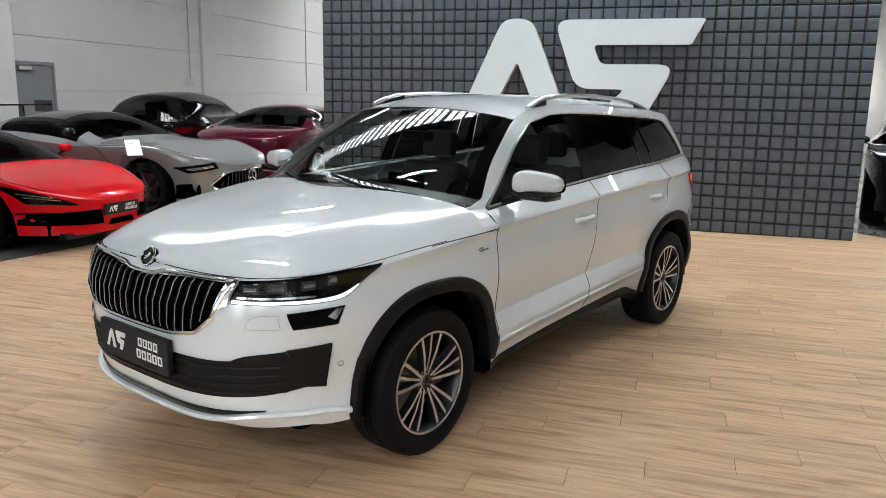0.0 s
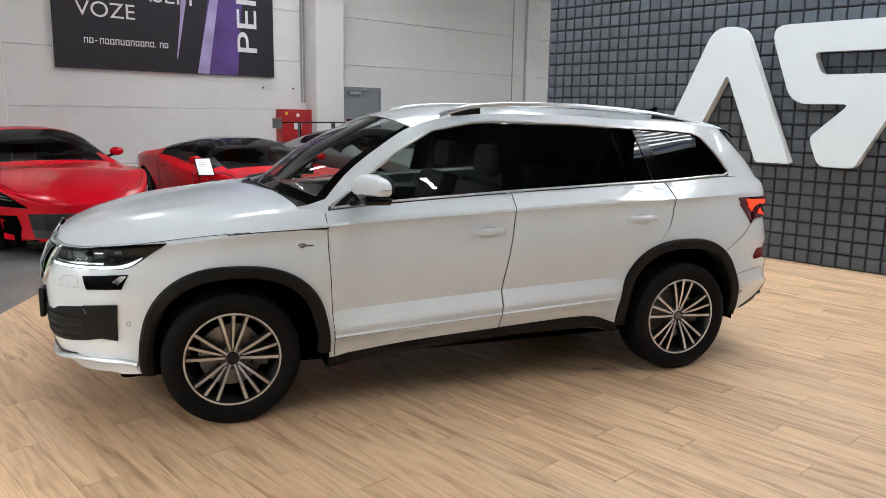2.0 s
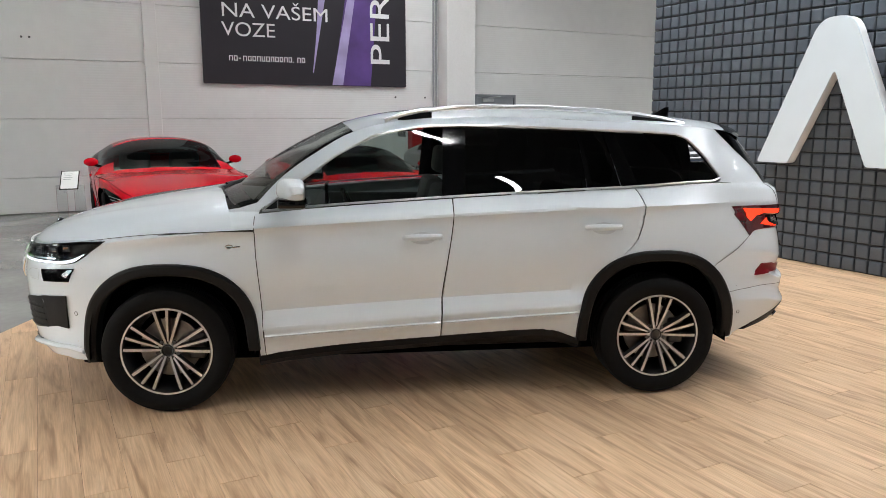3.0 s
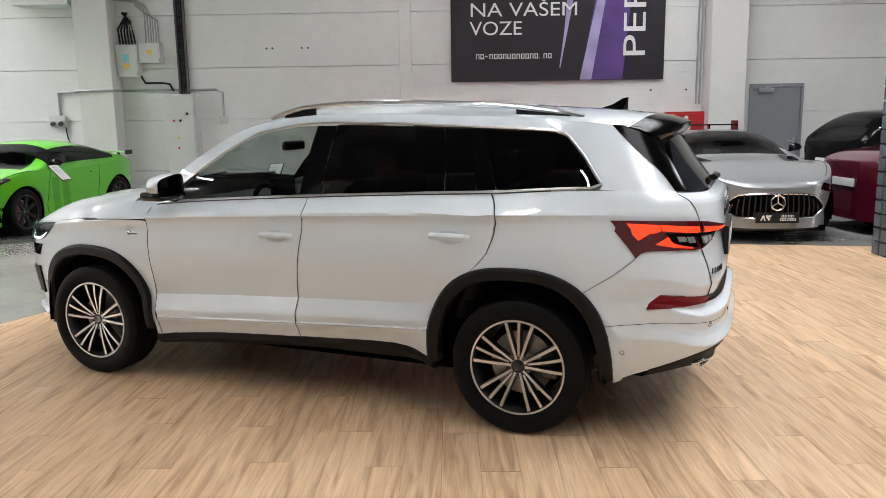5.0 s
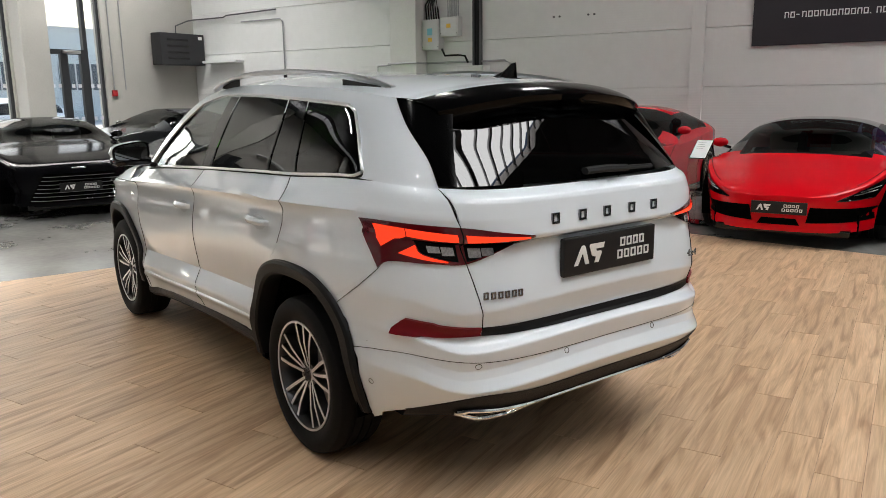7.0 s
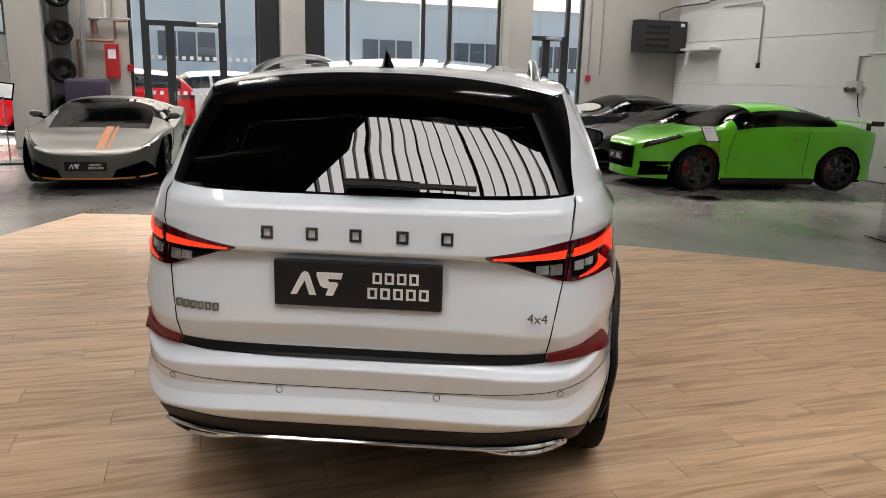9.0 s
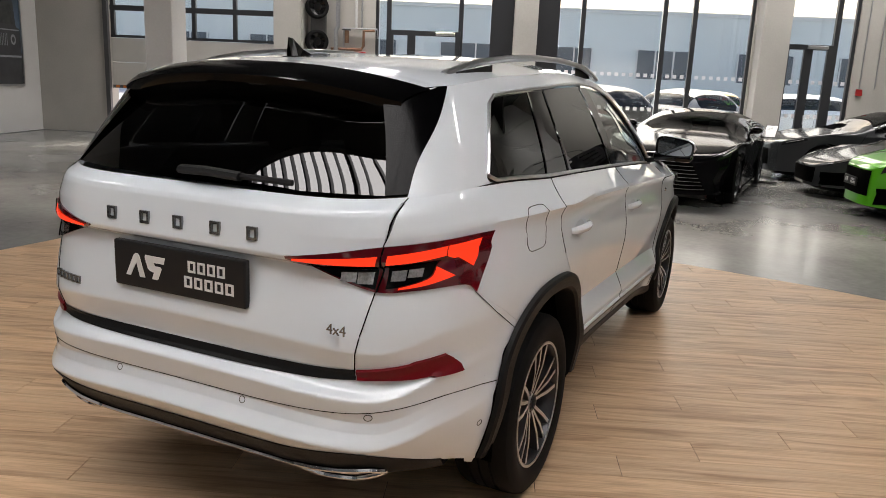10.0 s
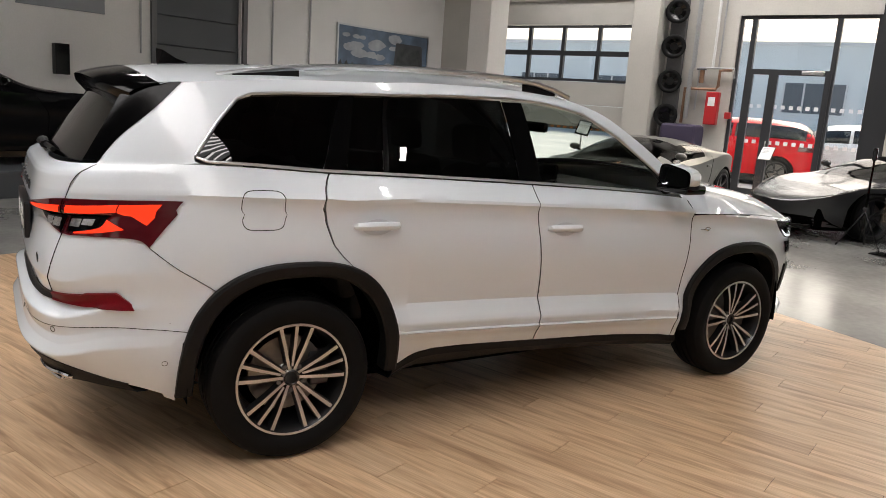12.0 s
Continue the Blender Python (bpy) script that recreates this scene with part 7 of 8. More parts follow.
for nm, b, mt in (("frame", (-0.012, 0.012, -0.14, 0.14, 0.0, 0.31), M_GLOSSB), ("notice", (0.0125, 0.014, -0.115, 0.115, 0.028, 0.282), M_PAPER)):
    bm = box(*b, 0.003 if nm == "frame" else 0)
    bmesh.ops.transform(bm, matrix=lean, verts=bm.verts)
    part(nm, bm, mt, sp_)
stand(at(8.3, 4.1, 200), "clear acrylic price stand with a framed notice beside a grey car", h=1.05)


def tripod(m, label, h):
    tp_ = thing("tripod", m, label, "tripod", "light tripods")
    for k in range(3):
        a = k * math.tau / 3
        part("leg", tube([(0, 0, 0.42 * h), (0.30 * math.cos(a), 0.30 * math.sin(a), 0.01)], 0.011, 6), M_GLOSSB, tp_)
    part("post", cyl(0.014, (0, 0, 0.1), (0, 0, h), 8), M_GLOSSB, tp_)
    part("collar", cyl(0.03, (0, 0, 0.42 * h), (0, 0, 0.46 * h), 10), M_STEEL, tp_)
    part("head", box(-0.022, 0.022, -0.028, 0.028, h, h + 0.16, 0.010), M_GLOSSB, tp_)
    return tp_


tripod(at(7.42, 1.85, 20), "black light tripod beside a grey sports car", 1.15)
tripod(ROOM @ pose(7.22, 4.40, 0), "slim black tripod near the roller gate", 0.82)
gear = thing("equipment_case", ROOM @ pose(6.75, 4.42, 0), "grey equipment case with cables near a column", "case")
part("body", box(-0.16, 0.16, -0.14, 0.14, 0, 0.26, 0.02), M_GDOOR, gear)
part("lamp_head", box(-0.12, 0.10, -0.10, 0.12, 0.265, 0.38, 0.02), M_GLOSSB, gear)
bd = thing("sign_board", ROOM @ pose(6.55, 4.92, 0, 0, 0, 185) @ Matrix.Diagonal((0.8, 0.62, 0.66, 1)), "narrow black board with white upright marks", "sign")
part("board", box(-0.03, 0.03, -0.17, 0.17, 0, 0.98, 0.006), M_GLOSSB, bd)
for k in range(5):
    part("letter_bar", box(0.031, 0.033, 0.0, 0.03, 0.46 + 0.085 * k, 0.52 + 0.085 * k), M_PRINTW, bd)
    part("letter_bar", box(0.031, 0.033, -0.07, -0.04, 0.46 + 0.085 * k, 0.52 + 0.085 * k), M_PRINTW, bd)
emblem(bd, Matrix.Translation((0.031, -0.06, 0.12)) @ FACE_FRONT @ Matrix.Rotation(radians(90), 4, "Z"), 0.13)

# ---------------------------------------------------------------- the other cars in the hall
def generic_wheel(R0, w, rim, rim_mat, spokes, caliper=None):
    """Meshes shared by all wheels of one car: tyre, rim, brake."""
    tyre = tyre_mesh(R0, w, rim)
    bm = revolve([(rim, w * 0.40), (rim + 0.004, w * 0.46), (rim - 0.014, w * 0.46), (rim - 0.02, w * 0.36), (rim - 0.035, -w * 0.3)], 40)
    for k in range(spokes):
        for d in (-0.10, 0.10):
            s = spoke(0.03, rim - 0.008, 0.022, 0.016, k * math.tau / spokes + d * 1.0, w * 0.32, w * 0.42, 0.03)
            me = bpy.data.meshes.new("tmp")
            s.to_mesh(me)
            s.free()
            bm.from_mesh(me)
            bpy.data.meshes.remove(me)
    revolve([(0.0, w * 0.36), (0.045, w * 0.36), (0.06, w * 0.30)], 20, bm)
    rm = mesh_of(bm, "rim", rim_mat)
    disc = mesh_of(cyl(rim * 0.72, (0, -0.02, 0), (0, 0.01, 0), 32), "brake_disc", M_DISC)
    cal = mesh_of(box(rim * 0.40, rim * 0.78, 0.0, 0.05, -0.07, 0.10, 0.012), "brake_caliper", caliper) if caliper else None
    return tyre, rm, disc, cal


def showcar(label, paint, m, L, W, H, base, top, shoulder, ws, rw, front_over, R0=0.345, wheel_w=0.26, rim_mat=M_RIMDARK, spokes=5, caliper=None, roof=None, n_nose=4.2,
            sill_z=0.17, lamps=(), intakes=(), plate=None, tail=(), mirror=None, glass_mat=None, name="sports_car", crown=2.3, side_win=None, group="cars on show", tail_plate=None, category="car", black_pillars=False, eyes=()):
    """A car built round a smooth skin. top and shoulder: height over x (nose at +L/2); ws, rw: (foot, head) of the screens; x forward, y left."""
    car = thing(name, m, label, category, group)
    glass_mat = glass_mat or M_GLASS_CAR
    zt, zs = smooth_line(top), smooth_line(shoulder)
    fx, rx = L / 2 - front_over, L / 2 - front_over - base

    def wid(x):
        f = min(abs(x) / (L / 2), 1.0)
        n = n_nose if x > 0 else 5.0
        return W / 2 * (1 - f ** n) ** (1 / n)

    def arch(x):
        z = sill_z
        for c in (fx, rx):
            d = abs(x - c) / (R0 + 0.055)
            if d < 1:
                z = max(z, R0 + (R0 + 0.05) * math.sqrt(1 - d * d) * 0.98)
        return z

    def S(x, q, off=0.0):
        w, a, c = wid(x), zs(x), max(zt(x), zs(x) + 0.005)
        if q <= 1:
            z = sill_z + (a - sill_z) * q
            y = w * (0.955 + 0.045 * math.sin(min(q * 1.05, 1) * math.pi * 0.5)) - 0.03 * math.exp(-((q - 0.32) / 0.14) ** 2) * min(1.0, w / 0.4)
            for cx_ in (fx, rx):
                y += 0.03 * math.exp(-((x - cx_) / 0.42) ** 2) * min(1, q * 1.4) * (w / (W / 2)) * 0.8
            return Vector((x, y + off, z))
        t = (q - 1) * math.pi / 2
        w2 = S(x, 1).y
        cab = max(0.0, min(1.0, (c - a - 0.16) / 0.22))
        p = crown * (1 - cab) + 2.5 * cab
        y = w2 * max(math.cos(t), 0) ** (2 / p) * (1 - 0.11 * cab)
        z = a + (c - a) * math.sin(t) ** (2 / p)
        for cx_ in (fx, rx):                           # crest over the wheels
            z += 0.035 * math.exp(-((x - cx_) / 0.40) ** 2) * math.exp(-((q - 1.16) / 0.16) ** 2) * (1 - cab)
        return Vector((x, y + off * math.cos(t), z + off * math.sin(t)))

    xs = list(np.linspace(-L / 2 * 0.999, L / 2 * 0.999, 61))
    xs += [-L / 2 * f for f in (1.0, 0.9997, 0.985, 0.97)] + [L / 2 * f for f in (1.0, 0.9997, 0.99, 0.975)]
    for c in (fx, rx):
        xs += [c + s_ * (R0 + 0.055) * f for s_ in (-1, 1) for f in (0.9999, 0.97, 0.9, 0.75)]
    for e in (*ws, *rw):
        xs.append(e)
    xs = sorted(set(round(x, 4) for x in xs))
    NL, NU = 7, 12
    cells = {"body": bmesh.new(), "windscreen": bmesh.new(), "rear_window": bmesh.new(), "roof": bmesh.new()}
    sides = {1: bmesh.new(), -1: bmesh.new()}
    grid = []
    for x in xs:
        q0 = min(max((arch(x) - sill_z) / max(zs(x) - sill_z, 0.05), 0), 0.93)
        grid.append([S(x, q0 + (1 - q0) * j / NL) for j in range(NL + 1)] + [S(x, 1 + j / NU) for j in range(1, NU + 1)])

    def kind(x, j):
        u = j - NL
        if u < 0:
            return "body"
        if side_win and side_win[1] < x < side_win[0] and 1 <= u <= 5 and not (side_win[2] < x < side_win[2] + 0.10):
            lim = zt(x) - zs(x)
            if lim > 0.17:
                return "side"
        if ws[1] < x < ws[0] and u >= 6:
            return "windscreen"
        if rw[0] < x < rw[1] and u >= 6:
            return "rear_window"
        if black_pillars and rw[1] - 0.1 <= x <= ws[0] - 0.12 and u >= 1:
            return "roof"
        if rw[1] <= x <= ws[1] and u >= 6:
            return "roof"
        return "body"
    for s_ in (1, -1):
        store = {}
        for i in range(len(xs) - 1):
            for j in range(NL + NU):
                k = kind((xs[i] + xs[i + 1]) / 2, j)
                bm = sides[s_] if k == "side" else cells[k]
                key0 = id(bm)
                q = []
                for a, b_ in ((i, j), (i + 1, j), (i + 1, j + 1), (i, j + 1)):
                    kk = (key0, a, b_)
                    if kk not in store:
                        p = grid[a][b_]
                        store[kk] = bm.verts.new((p.x, p.y * s_, p.z))
                    q.append(store[kk])
                if s_ > 0:
                    q = q[::-1]
                bm.faces.new(q)
    for k, bm in cells.items():
        bmesh.ops.remove_doubles(bm, verts=bm.verts, dist=1e-4)
        mat = paint if k == "body" else (roof or paint) if k == "roof" else glass_mat
        if bm.faces:
            part(k, bm, mat, car, smooth=True)
    for s_ in (1, -1):
        if sides[s_].faces:
            part("side_window", sides[s_], glass_mat, car, smooth=True)
    # dark underside and cabin floor
    part("underbody", box(-L / 2 + 0.25, L / 2 - 0.3, -W / 2 + 0.28, W / 2 - 0.28, 0.11, 0.42, 0.02), M_VOID, car)
    part("cabin", box(rw[1] - 0.2, ws[0] - 0.25, -W / 2 + 0.25, W / 2 - 0.25, 0.42, min(zs(0) + 0.02, H - 0.42), 0.05), M_SEAT, car)
    for y in (0.36, -0.36):
        part("seat", box((ws[1] + rw[1]) / 2 - 0.10, (ws[1] + rw[1]) / 2 + 0.08, y - 0.22, y + 0.22, 0.5, H - 0.20, 0.06, segs=3), M_SEAT, car, smooth=True)
    part("front_lip", box(L / 2 - 0.65, L / 2 - 0.14, -W / 2 + 0.34, W / 2 - 0.34, 0.12, sill_z + 0.02, 0.01), M_GLOSSB, car)
    for s_ in (1, -1):
        part("sill", box(rx + R0 + 0.08, fx - R0 - 0.08, *sorted((s_ * (W / 2 - 0.13), s_ * (W / 2 - 0.03))), 0.10, sill_z + 0.03, 0.012), M_GLOSSB, car)
    # wheels
    tyre, rm, disc, cal = generic_wheel(R0, wheel_w, R0 - 0.085, rim_mat, spokes, caliper)
    for x in (fx, rx):
        for s_ in (1, -1):
            yy = S(x, 0.75).y - wheel_w / 2 - 0.012
            w_ = new("wheel", tyre)
            w_.parent = car
            w_.matrix_local = Matrix.Translation((x, s_ * yy, R0)) @ (Matrix.Rotation(math.pi, 4, "Z") if s_ < 0 else Matrix.Identity(4))
            for nm, me in (("rim", rm), ("brake_disc", disc), ("brake_caliper", cal)):
                if me:
                    o = new(nm, me)
                    o.parent = w_
        # housings
            bm = bmesh.new()
            rows = [[(x + (R0 + 0.05) * math.cos(a), s_ * y, R0 + (R0 + 0.045) * math.sin(a)) for y in (yy + wheel_w / 2 - 0.02, yy - 0.3)] for a in np.linspace(-0.4, math.pi + 0.4, 15)]
            sheet(rows, bm)
            part("wheel_housing", bm, M_VOID, car)

    def at_width(y, z, end):
        """x of the nose (end 1) or the tail (-1) at half width y and height z."""
        lo, hi = 0.30 * L, 0.4998 * L
        for _ in range(24):
            mid = (lo + hi) / 2
            q = min(max((z - sill_z) / max(zs(end * mid) - sill_z, 0.05), 0.0), 1.0)
            lo, hi = (mid, hi) if S(end * mid, q).y > abs(y) else (lo, mid)
        return lo

    def front(y, z, off):
        return Vector((at_width(y, z, 1) + off, y, z))

    def rear(y, z, off):
        return Vector((-at_width(y, z, -1) - off, y, z))
    # shut lines of doors and bonnet, door handles
    for s_ in (1, -1):
        for x0, x1 in ((fx - R0 - 0.16, ws[0] - 0.55), (rx + R0 + 0.28, rx + R0 + 0.20)):
            part("door_gap", tube([Vector((p.x, p.y * s_, p.z)) for p in (S(x0 + (x1 - x0) * max(0, q - 0.7), q, 0.001) for q in np.linspace(0.12, 1.08, 12))], 0.004, 5), M_VOID, car)
        part("bonnet_gap", tube([Vector((p.x, p.y * s_, p.z)) for p in (S(x, 1.14 + 0.18 * (x - ws[0]) / (L / 2 - ws[0]), 0.001) for x in np.linspace(ws[0] + 0.02, L / 2 - 0.30, 14))], 0.0035, 5), M_VOID, car)
        hx = rx + R0 + 0.42
        p = S(hx, 0.86, 0.012)
        part("door_handle", box(hx - 0.09, hx + 0.09, *sorted((s_ * (p.y - 0.02), s_ * (p.y + 0.008))), p.z - 0.016, p.z + 0.016, 0.007), paint, car, smooth=True)
    for pts in eyes:                                   # lamps on the nose, quads (y, z)
        for s_ in (1, -1):
            g = coons([pts[0], pts[1]], [pts[3], pts[2]], [pts[0], pts[3]], [pts[1], pts[2]], 8, 5, False)
            lp = part("head_lamp", sheet([[Vector((q.x, q.y * s_, q.z)) for q in (front(y, z, 0.008) for y, z in row)] for row in g]), M_PIANO, car, "dark head lamp with three light strips", smooth=True)
            for f in (0.25, 0.55):
                row = g[1 + int(f * 4)]
                part("lamp_strip", tube([Vector((q.x, q.y * s_, q.z)) for q in (front(y, z, 0.013) for y, z in row[1:-1])], 0.007, 6), M_CHROME, lp, smooth=True)
            rim = list(g[0]) + [r_[-1] for r_ in g[1:]] + list(g[-1][-2::-1]) + [r_[0] for r_ in g[-2:0:-1]]
            part("lamp_rim", tube([Vector((q.x, q.y * s_, q.z)) for q in (front(y, z, 0.010) for y, z in rim)], 0.006, 5, closed=True), M_GLOSSB, lp, smooth=True)
    for pts, mat, nm in intakes:                      # quads (y, z) on the nose, four corners
        g = coons([pts[0], pts[1]], [pts[3], pts[2]], [pts[0], pts[3]], [pts[1], pts[2]], 10, 3, False)
        part(nm, sheet([[front(y, z, 0.012) for y, z in row] for row in g]), mat, car)
    for pts, mat, nm in tail:
        g = coons([pts[0], pts[1]], [pts[3], pts[2]], [pts[0], pts[3]], [pts[1], pts[2]], 8, 2, False)
        part(nm, sheet([[rear(y, z, 0.012) for y, z in row] for row in g]), mat, car)
    for pts in lamps:                                  # quads (x, q) on the wings
        for s_ in (1, -1):
            g = coons([pts[0], pts[1]], [pts[3], pts[2]], [pts[0], pts[3]], [pts[1], pts[2]], 8, 4, False)
            bm = sheet([[Vector((p.x + 0.004, p.y * s_, p.z)) for p in (S(x, q, 0.010) for x, q in row)] for row in g])
            lp = part("head_lamp", bm, M_LAMPDARK, car, smooth=True)
            mid = [((pts[0][0] * (1 - t) + pts[1][0] * t) * 0.6 + (pts[3][0] * (1 - t) + pts[2][0] * t) * 0.4, (pts[0][1] * (1 - t) + pts[1][1] * t) * 0.6 + (pts[3][1] * (1 - t) + pts[2][1] * t) * 0.4) for t in np.linspace(0.15, 0.85, 6)]
            part("lamp_strip", tube([Vector((p.x + 0.006, p.y * s_, p.z)) for p in (S(x, q, 0.016) for x, q in mid)], 0.010, 6), M_CHROME, lp, smooth=True)
    if plate:
        z, off = plate
        c = front(0, z, 0.03 + off)
        p = part("number_plate", box(c.x - 0.02, c.x, -0.26, 0.26, z - 0.06, z + 0.06, 0.005), M_PLATE, car, "black dealer plate with white bars")
        plate_marks(p, Matrix.Translation((c.x + 0.0005, 0, z)) @ FACE_FRONT, 0.52, 0.12)
    if tail_plate:
        c = rear(0, tail_plate, 0.02)
        part("number_plate", box(c.x, c.x + 0.015, -0.26, 0.26, tail_plate - 0.055, tail_plate + 0.055, 0.005), M_PLATEW, car)
    if mirror:
        x, z, mat = mirror
        for s_ in (1, -1):
            y0 = S(x, 1.12).y
            bm = bmesh.new()
            bmesh.ops.create_uvsphere(bm, u_segments=16, v_segments=10, radius=1.0)
            bmesh.ops.transform(bm, matrix=Matrix.Translation((x, s_ * (y0 + 0.07), z - 0.01)) @ Matrix.Diagonal((0.065, 0.095, 0.056, 1)), verts=bm.verts)
            for v in bm.verts:
                v.co.x = max(v.co.x, x - 0.03)
            mr = part("mirror", bm, mat, car, smooth=True)
            part("mirror_arm", tube([(x + 0.02, s_ * (y0 - 0.06), z - 0.07), (x + 0.01, s_ * (y0 + 0.10), z - 0.03)], 0.018, 6), M_GLOSSB, mr)
    car_info = (S, front, rear, fx, rx)
    return car, car_info


M_GLASS_CAR = glass("car_glass", (0.20, 0.22, 0.22), 0.55)
M_CARBON = material("carbon_roof", (0.016, 0.016, 0.018), 0.12, coat=0.8, grain=0.2, grain_scale=120)
M_MESH = material("black_mesh", (0.012, 0.012, 0.012), 0.5, grain=0.3, grain_scale=90)


COUPE_TOP = lambda L, H: [(L / 2, 0.56), (L / 2 - 0.10, 0.62), (L / 2 - 0.35, 0.69), (L / 2 - 0.8, 0.765), (L / 2 - 1.35, 0.845), (L / 2 - 1.55, 0.89)]

# red mid-engined berlinetta with black roof
L = 4.57
berl, info = showcar("glossy red mid-engined sports car with a black roof", M_RED, at(0.47, -7.03, 110) @ Matrix.Diagonal((1, 1, 1.02, 1)), L, 1.95, 1.21, 2.65,
                     [(L / 2, 0.52), (L / 2 - 0.12, 0.585), (L / 2 - 0.45, 0.66), (L / 2 - 0.9, 0.745), (L / 2 - 1.25, 0.815), (L / 2 - 1.5, 0.91), (L / 2 - 1.95, 1.105), (L / 2 - 2.3, 1.19), (L / 2 - 2.65, 1.205), (L / 2 - 3.0, 1.16), (L / 2 - 3.6, 1.02), (L / 2 - 4.2, 0.91), (-L / 2, 0.83)],
                     [(L / 2, 0.50), (L / 2 - 0.3, 0.60), (L / 2 - 0.95, 0.735), (L / 2 - 1.6, 0.74), (L / 2 - 2.4, 0.80), (L / 2 - 3.2, 0.90), (L / 2 - 3.8, 0.87), (-L / 2, 0.80)],
                     (L / 2 - 1.32, L / 2 - 2.25), (-L / 2 + 0.75, -L / 2 + 1.6), 1.03, roof=M_CARBON, caliper=M_CALIPER, n_nose=3.2, side_win=(0.55, -0.75, -5), crown=2.0,
                     eyes=[((0.50, 0.475), (0.80, 0.50), (0.905, 0.68), (0.76, 0.60))],
                     intakes=[([(0.25, 0.262), (0.85, 0.275), (0.82, 0.405), (0.28, 0.415)], M_VOID, "intake"), ([(-0.85, 0.275), (-0.25, 0.262), (-0.28, 0.415), (-0.82, 0.405)], M_VOID, "intake"),
                              ([(-0.20, 0.235), (0.20, 0.235), (0.16, 0.30), (-0.16, 0.30)], M_VOID, "centre_intake")],
                     plate=(0.40, 0.0), mirror=(0.62, 0.93, M_RED), black_pillars=True)

# red front-engined coupe
L = 4.66
gt, info = showcar("glossy deep red front-engined sports coupe", M_RED2, at(3.18, -6.60, 110) @ Matrix.Diagonal((1, 1, 1.04, 1)), L, 1.97, 1.28, 2.72,
                   [(L / 2, 0.55), (L / 2 - 0.12, 0.64), (L / 2 - 0.5, 0.75), (L / 2 - 1.1, 0.84), (L / 2 - 1.75, 0.905), (L / 2 - 1.95, 0.97), (L / 2 - 2.4, 1.205), (L / 2 - 2.75, 1.295), (L / 2 - 3.1, 1.30), (L / 2 - 3.6, 1.20), (L / 2 - 4.1, 1.02), (L / 2 - 4.45, 0.95), (-L / 2, 0.86)],
                   [(L / 2, 0.53), (L / 2 - 0.3, 0.63), (L / 2 - 0.9, 0.79), (L / 2 - 1.7, 0.80), (L / 2 - 2.6, 0.84), (L / 2 - 3.5, 0.91), (-L / 2, 0.82)],
                   (L / 2 - 1.80, L / 2 - 2.62), (-L / 2 + 0.55, -L / 2 + 1.4), 0.98, caliper=M_CALIPER, n_nose=3.0, side_win=(0.2, -1.25, -5), crown=2.2, rim_mat=M_RIMDARK,
                   eyes=[((0.60, 0.52), (0.84, 0.53), (0.915, 0.74), (0.80, 0.68))],
                   intakes=[([(-0.55, 0.20), (0.55, 0.20), (0.60, 0.46), (-0.60, 0.46)], M_MESH, "grille"), ([(0.66, 0.22), (0.86, 0.25), (0.84, 0.42), (0.68, 0.44)], M_VOID, "intake"), ([(-0.86, 0.25), (-0.66, 0.22), (-0.68, 0.44), (-0.84, 0.42)], M_VOID, "intake")],
                   plate=(0.34, 0.02), mirror=(0.18, 1.0, M_RED2))

# silver grand tourer with rear wing
L = 4.72
silver_car, info = showcar("silver racing coupe with black bonnet vents and a tall rear wing", M_SILVER, at(-2.0, -8.0, 108) @ Matrix.Diagonal((1, 1, 1.07, 1)), L, 2.0, 1.27, 2.63,
                    [(L / 2, 0.64), (L / 2 - 0.06, 0.69), (L / 2 - 0.25, 0.755), (L / 2 - 0.6, 0.82), (L / 2 - 1.1, 0.885), (L / 2 - 1.75, 0.94), (L / 2 - 1.95, 1.0), (L / 2 - 2.4, 1.19), (L / 2 - 2.75, 1.265), (L / 2 - 3.1, 1.27), (L / 2 - 3.6, 1.20), (L / 2 - 4.2, 1.03), (-L / 2, 0.92)],
                    [(L / 2, 0.62), (L / 2 - 0.10, 0.68), (L / 2 - 0.35, 0.745), (L / 2 - 0.9, 0.83), (L / 2 - 1.7, 0.83), (L / 2 - 2.6, 0.87), (L / 2 - 3.5, 0.93), (-L / 2, 0.86)],
                    (L / 2 - 1.82, L / 2 - 2.60), (-L / 2 + 0.5, -L / 2 + 1.4), 1.0, roof=M_CARBON, n_nose=3.3, side_win=(0.2, -1.2, -5), crown=2.5,
                    eyes=[((0.56, 0.615), (0.80, 0.555), (0.87, 0.62), (0.60, 0.685))],
                    intakes=[([(-0.46, 0.29), (0.46, 0.29), (0.62, 0.40), (-0.62, 0.40)], M_VOID, "grille"), ([(-0.62, 0.40), (0.62, 0.40), (0.46, 0.565), (-0.46, 0.565)], M_VOID, "grille"),
                             ([(0.70, 0.22), (0.90, 0.24), (0.88, 0.40), (0.76, 0.42)], M_VOID, "intake"), ([(-0.90, 0.24), (-0.70, 0.22), (-0.76, 0.42), (-0.88, 0.40)], M_VOID, "intake")],
                    plate=(0.30, 0.03), mirror=(0.15, 1.03, M_GLOSSB))
S_, fr_ = info[0], info[1]
rim = [(0.0, 0.29), (0.25, 0.288), (0.46, 0.30), (0.60, 0.36), (0.63, 0.40), (0.58, 0.47), (0.46, 0.555), (0.25, 0.572), (0.0, 0.576)]
rim += [(-y, z) for y, z in rim[-2:0:-1]]
part("grille_frame", tube([fr_(y, z, 0.014) for y, z in rim], 0.012, 6, closed=True), M_CHROME, silver_car, "chrome grille surround", smooth=True)
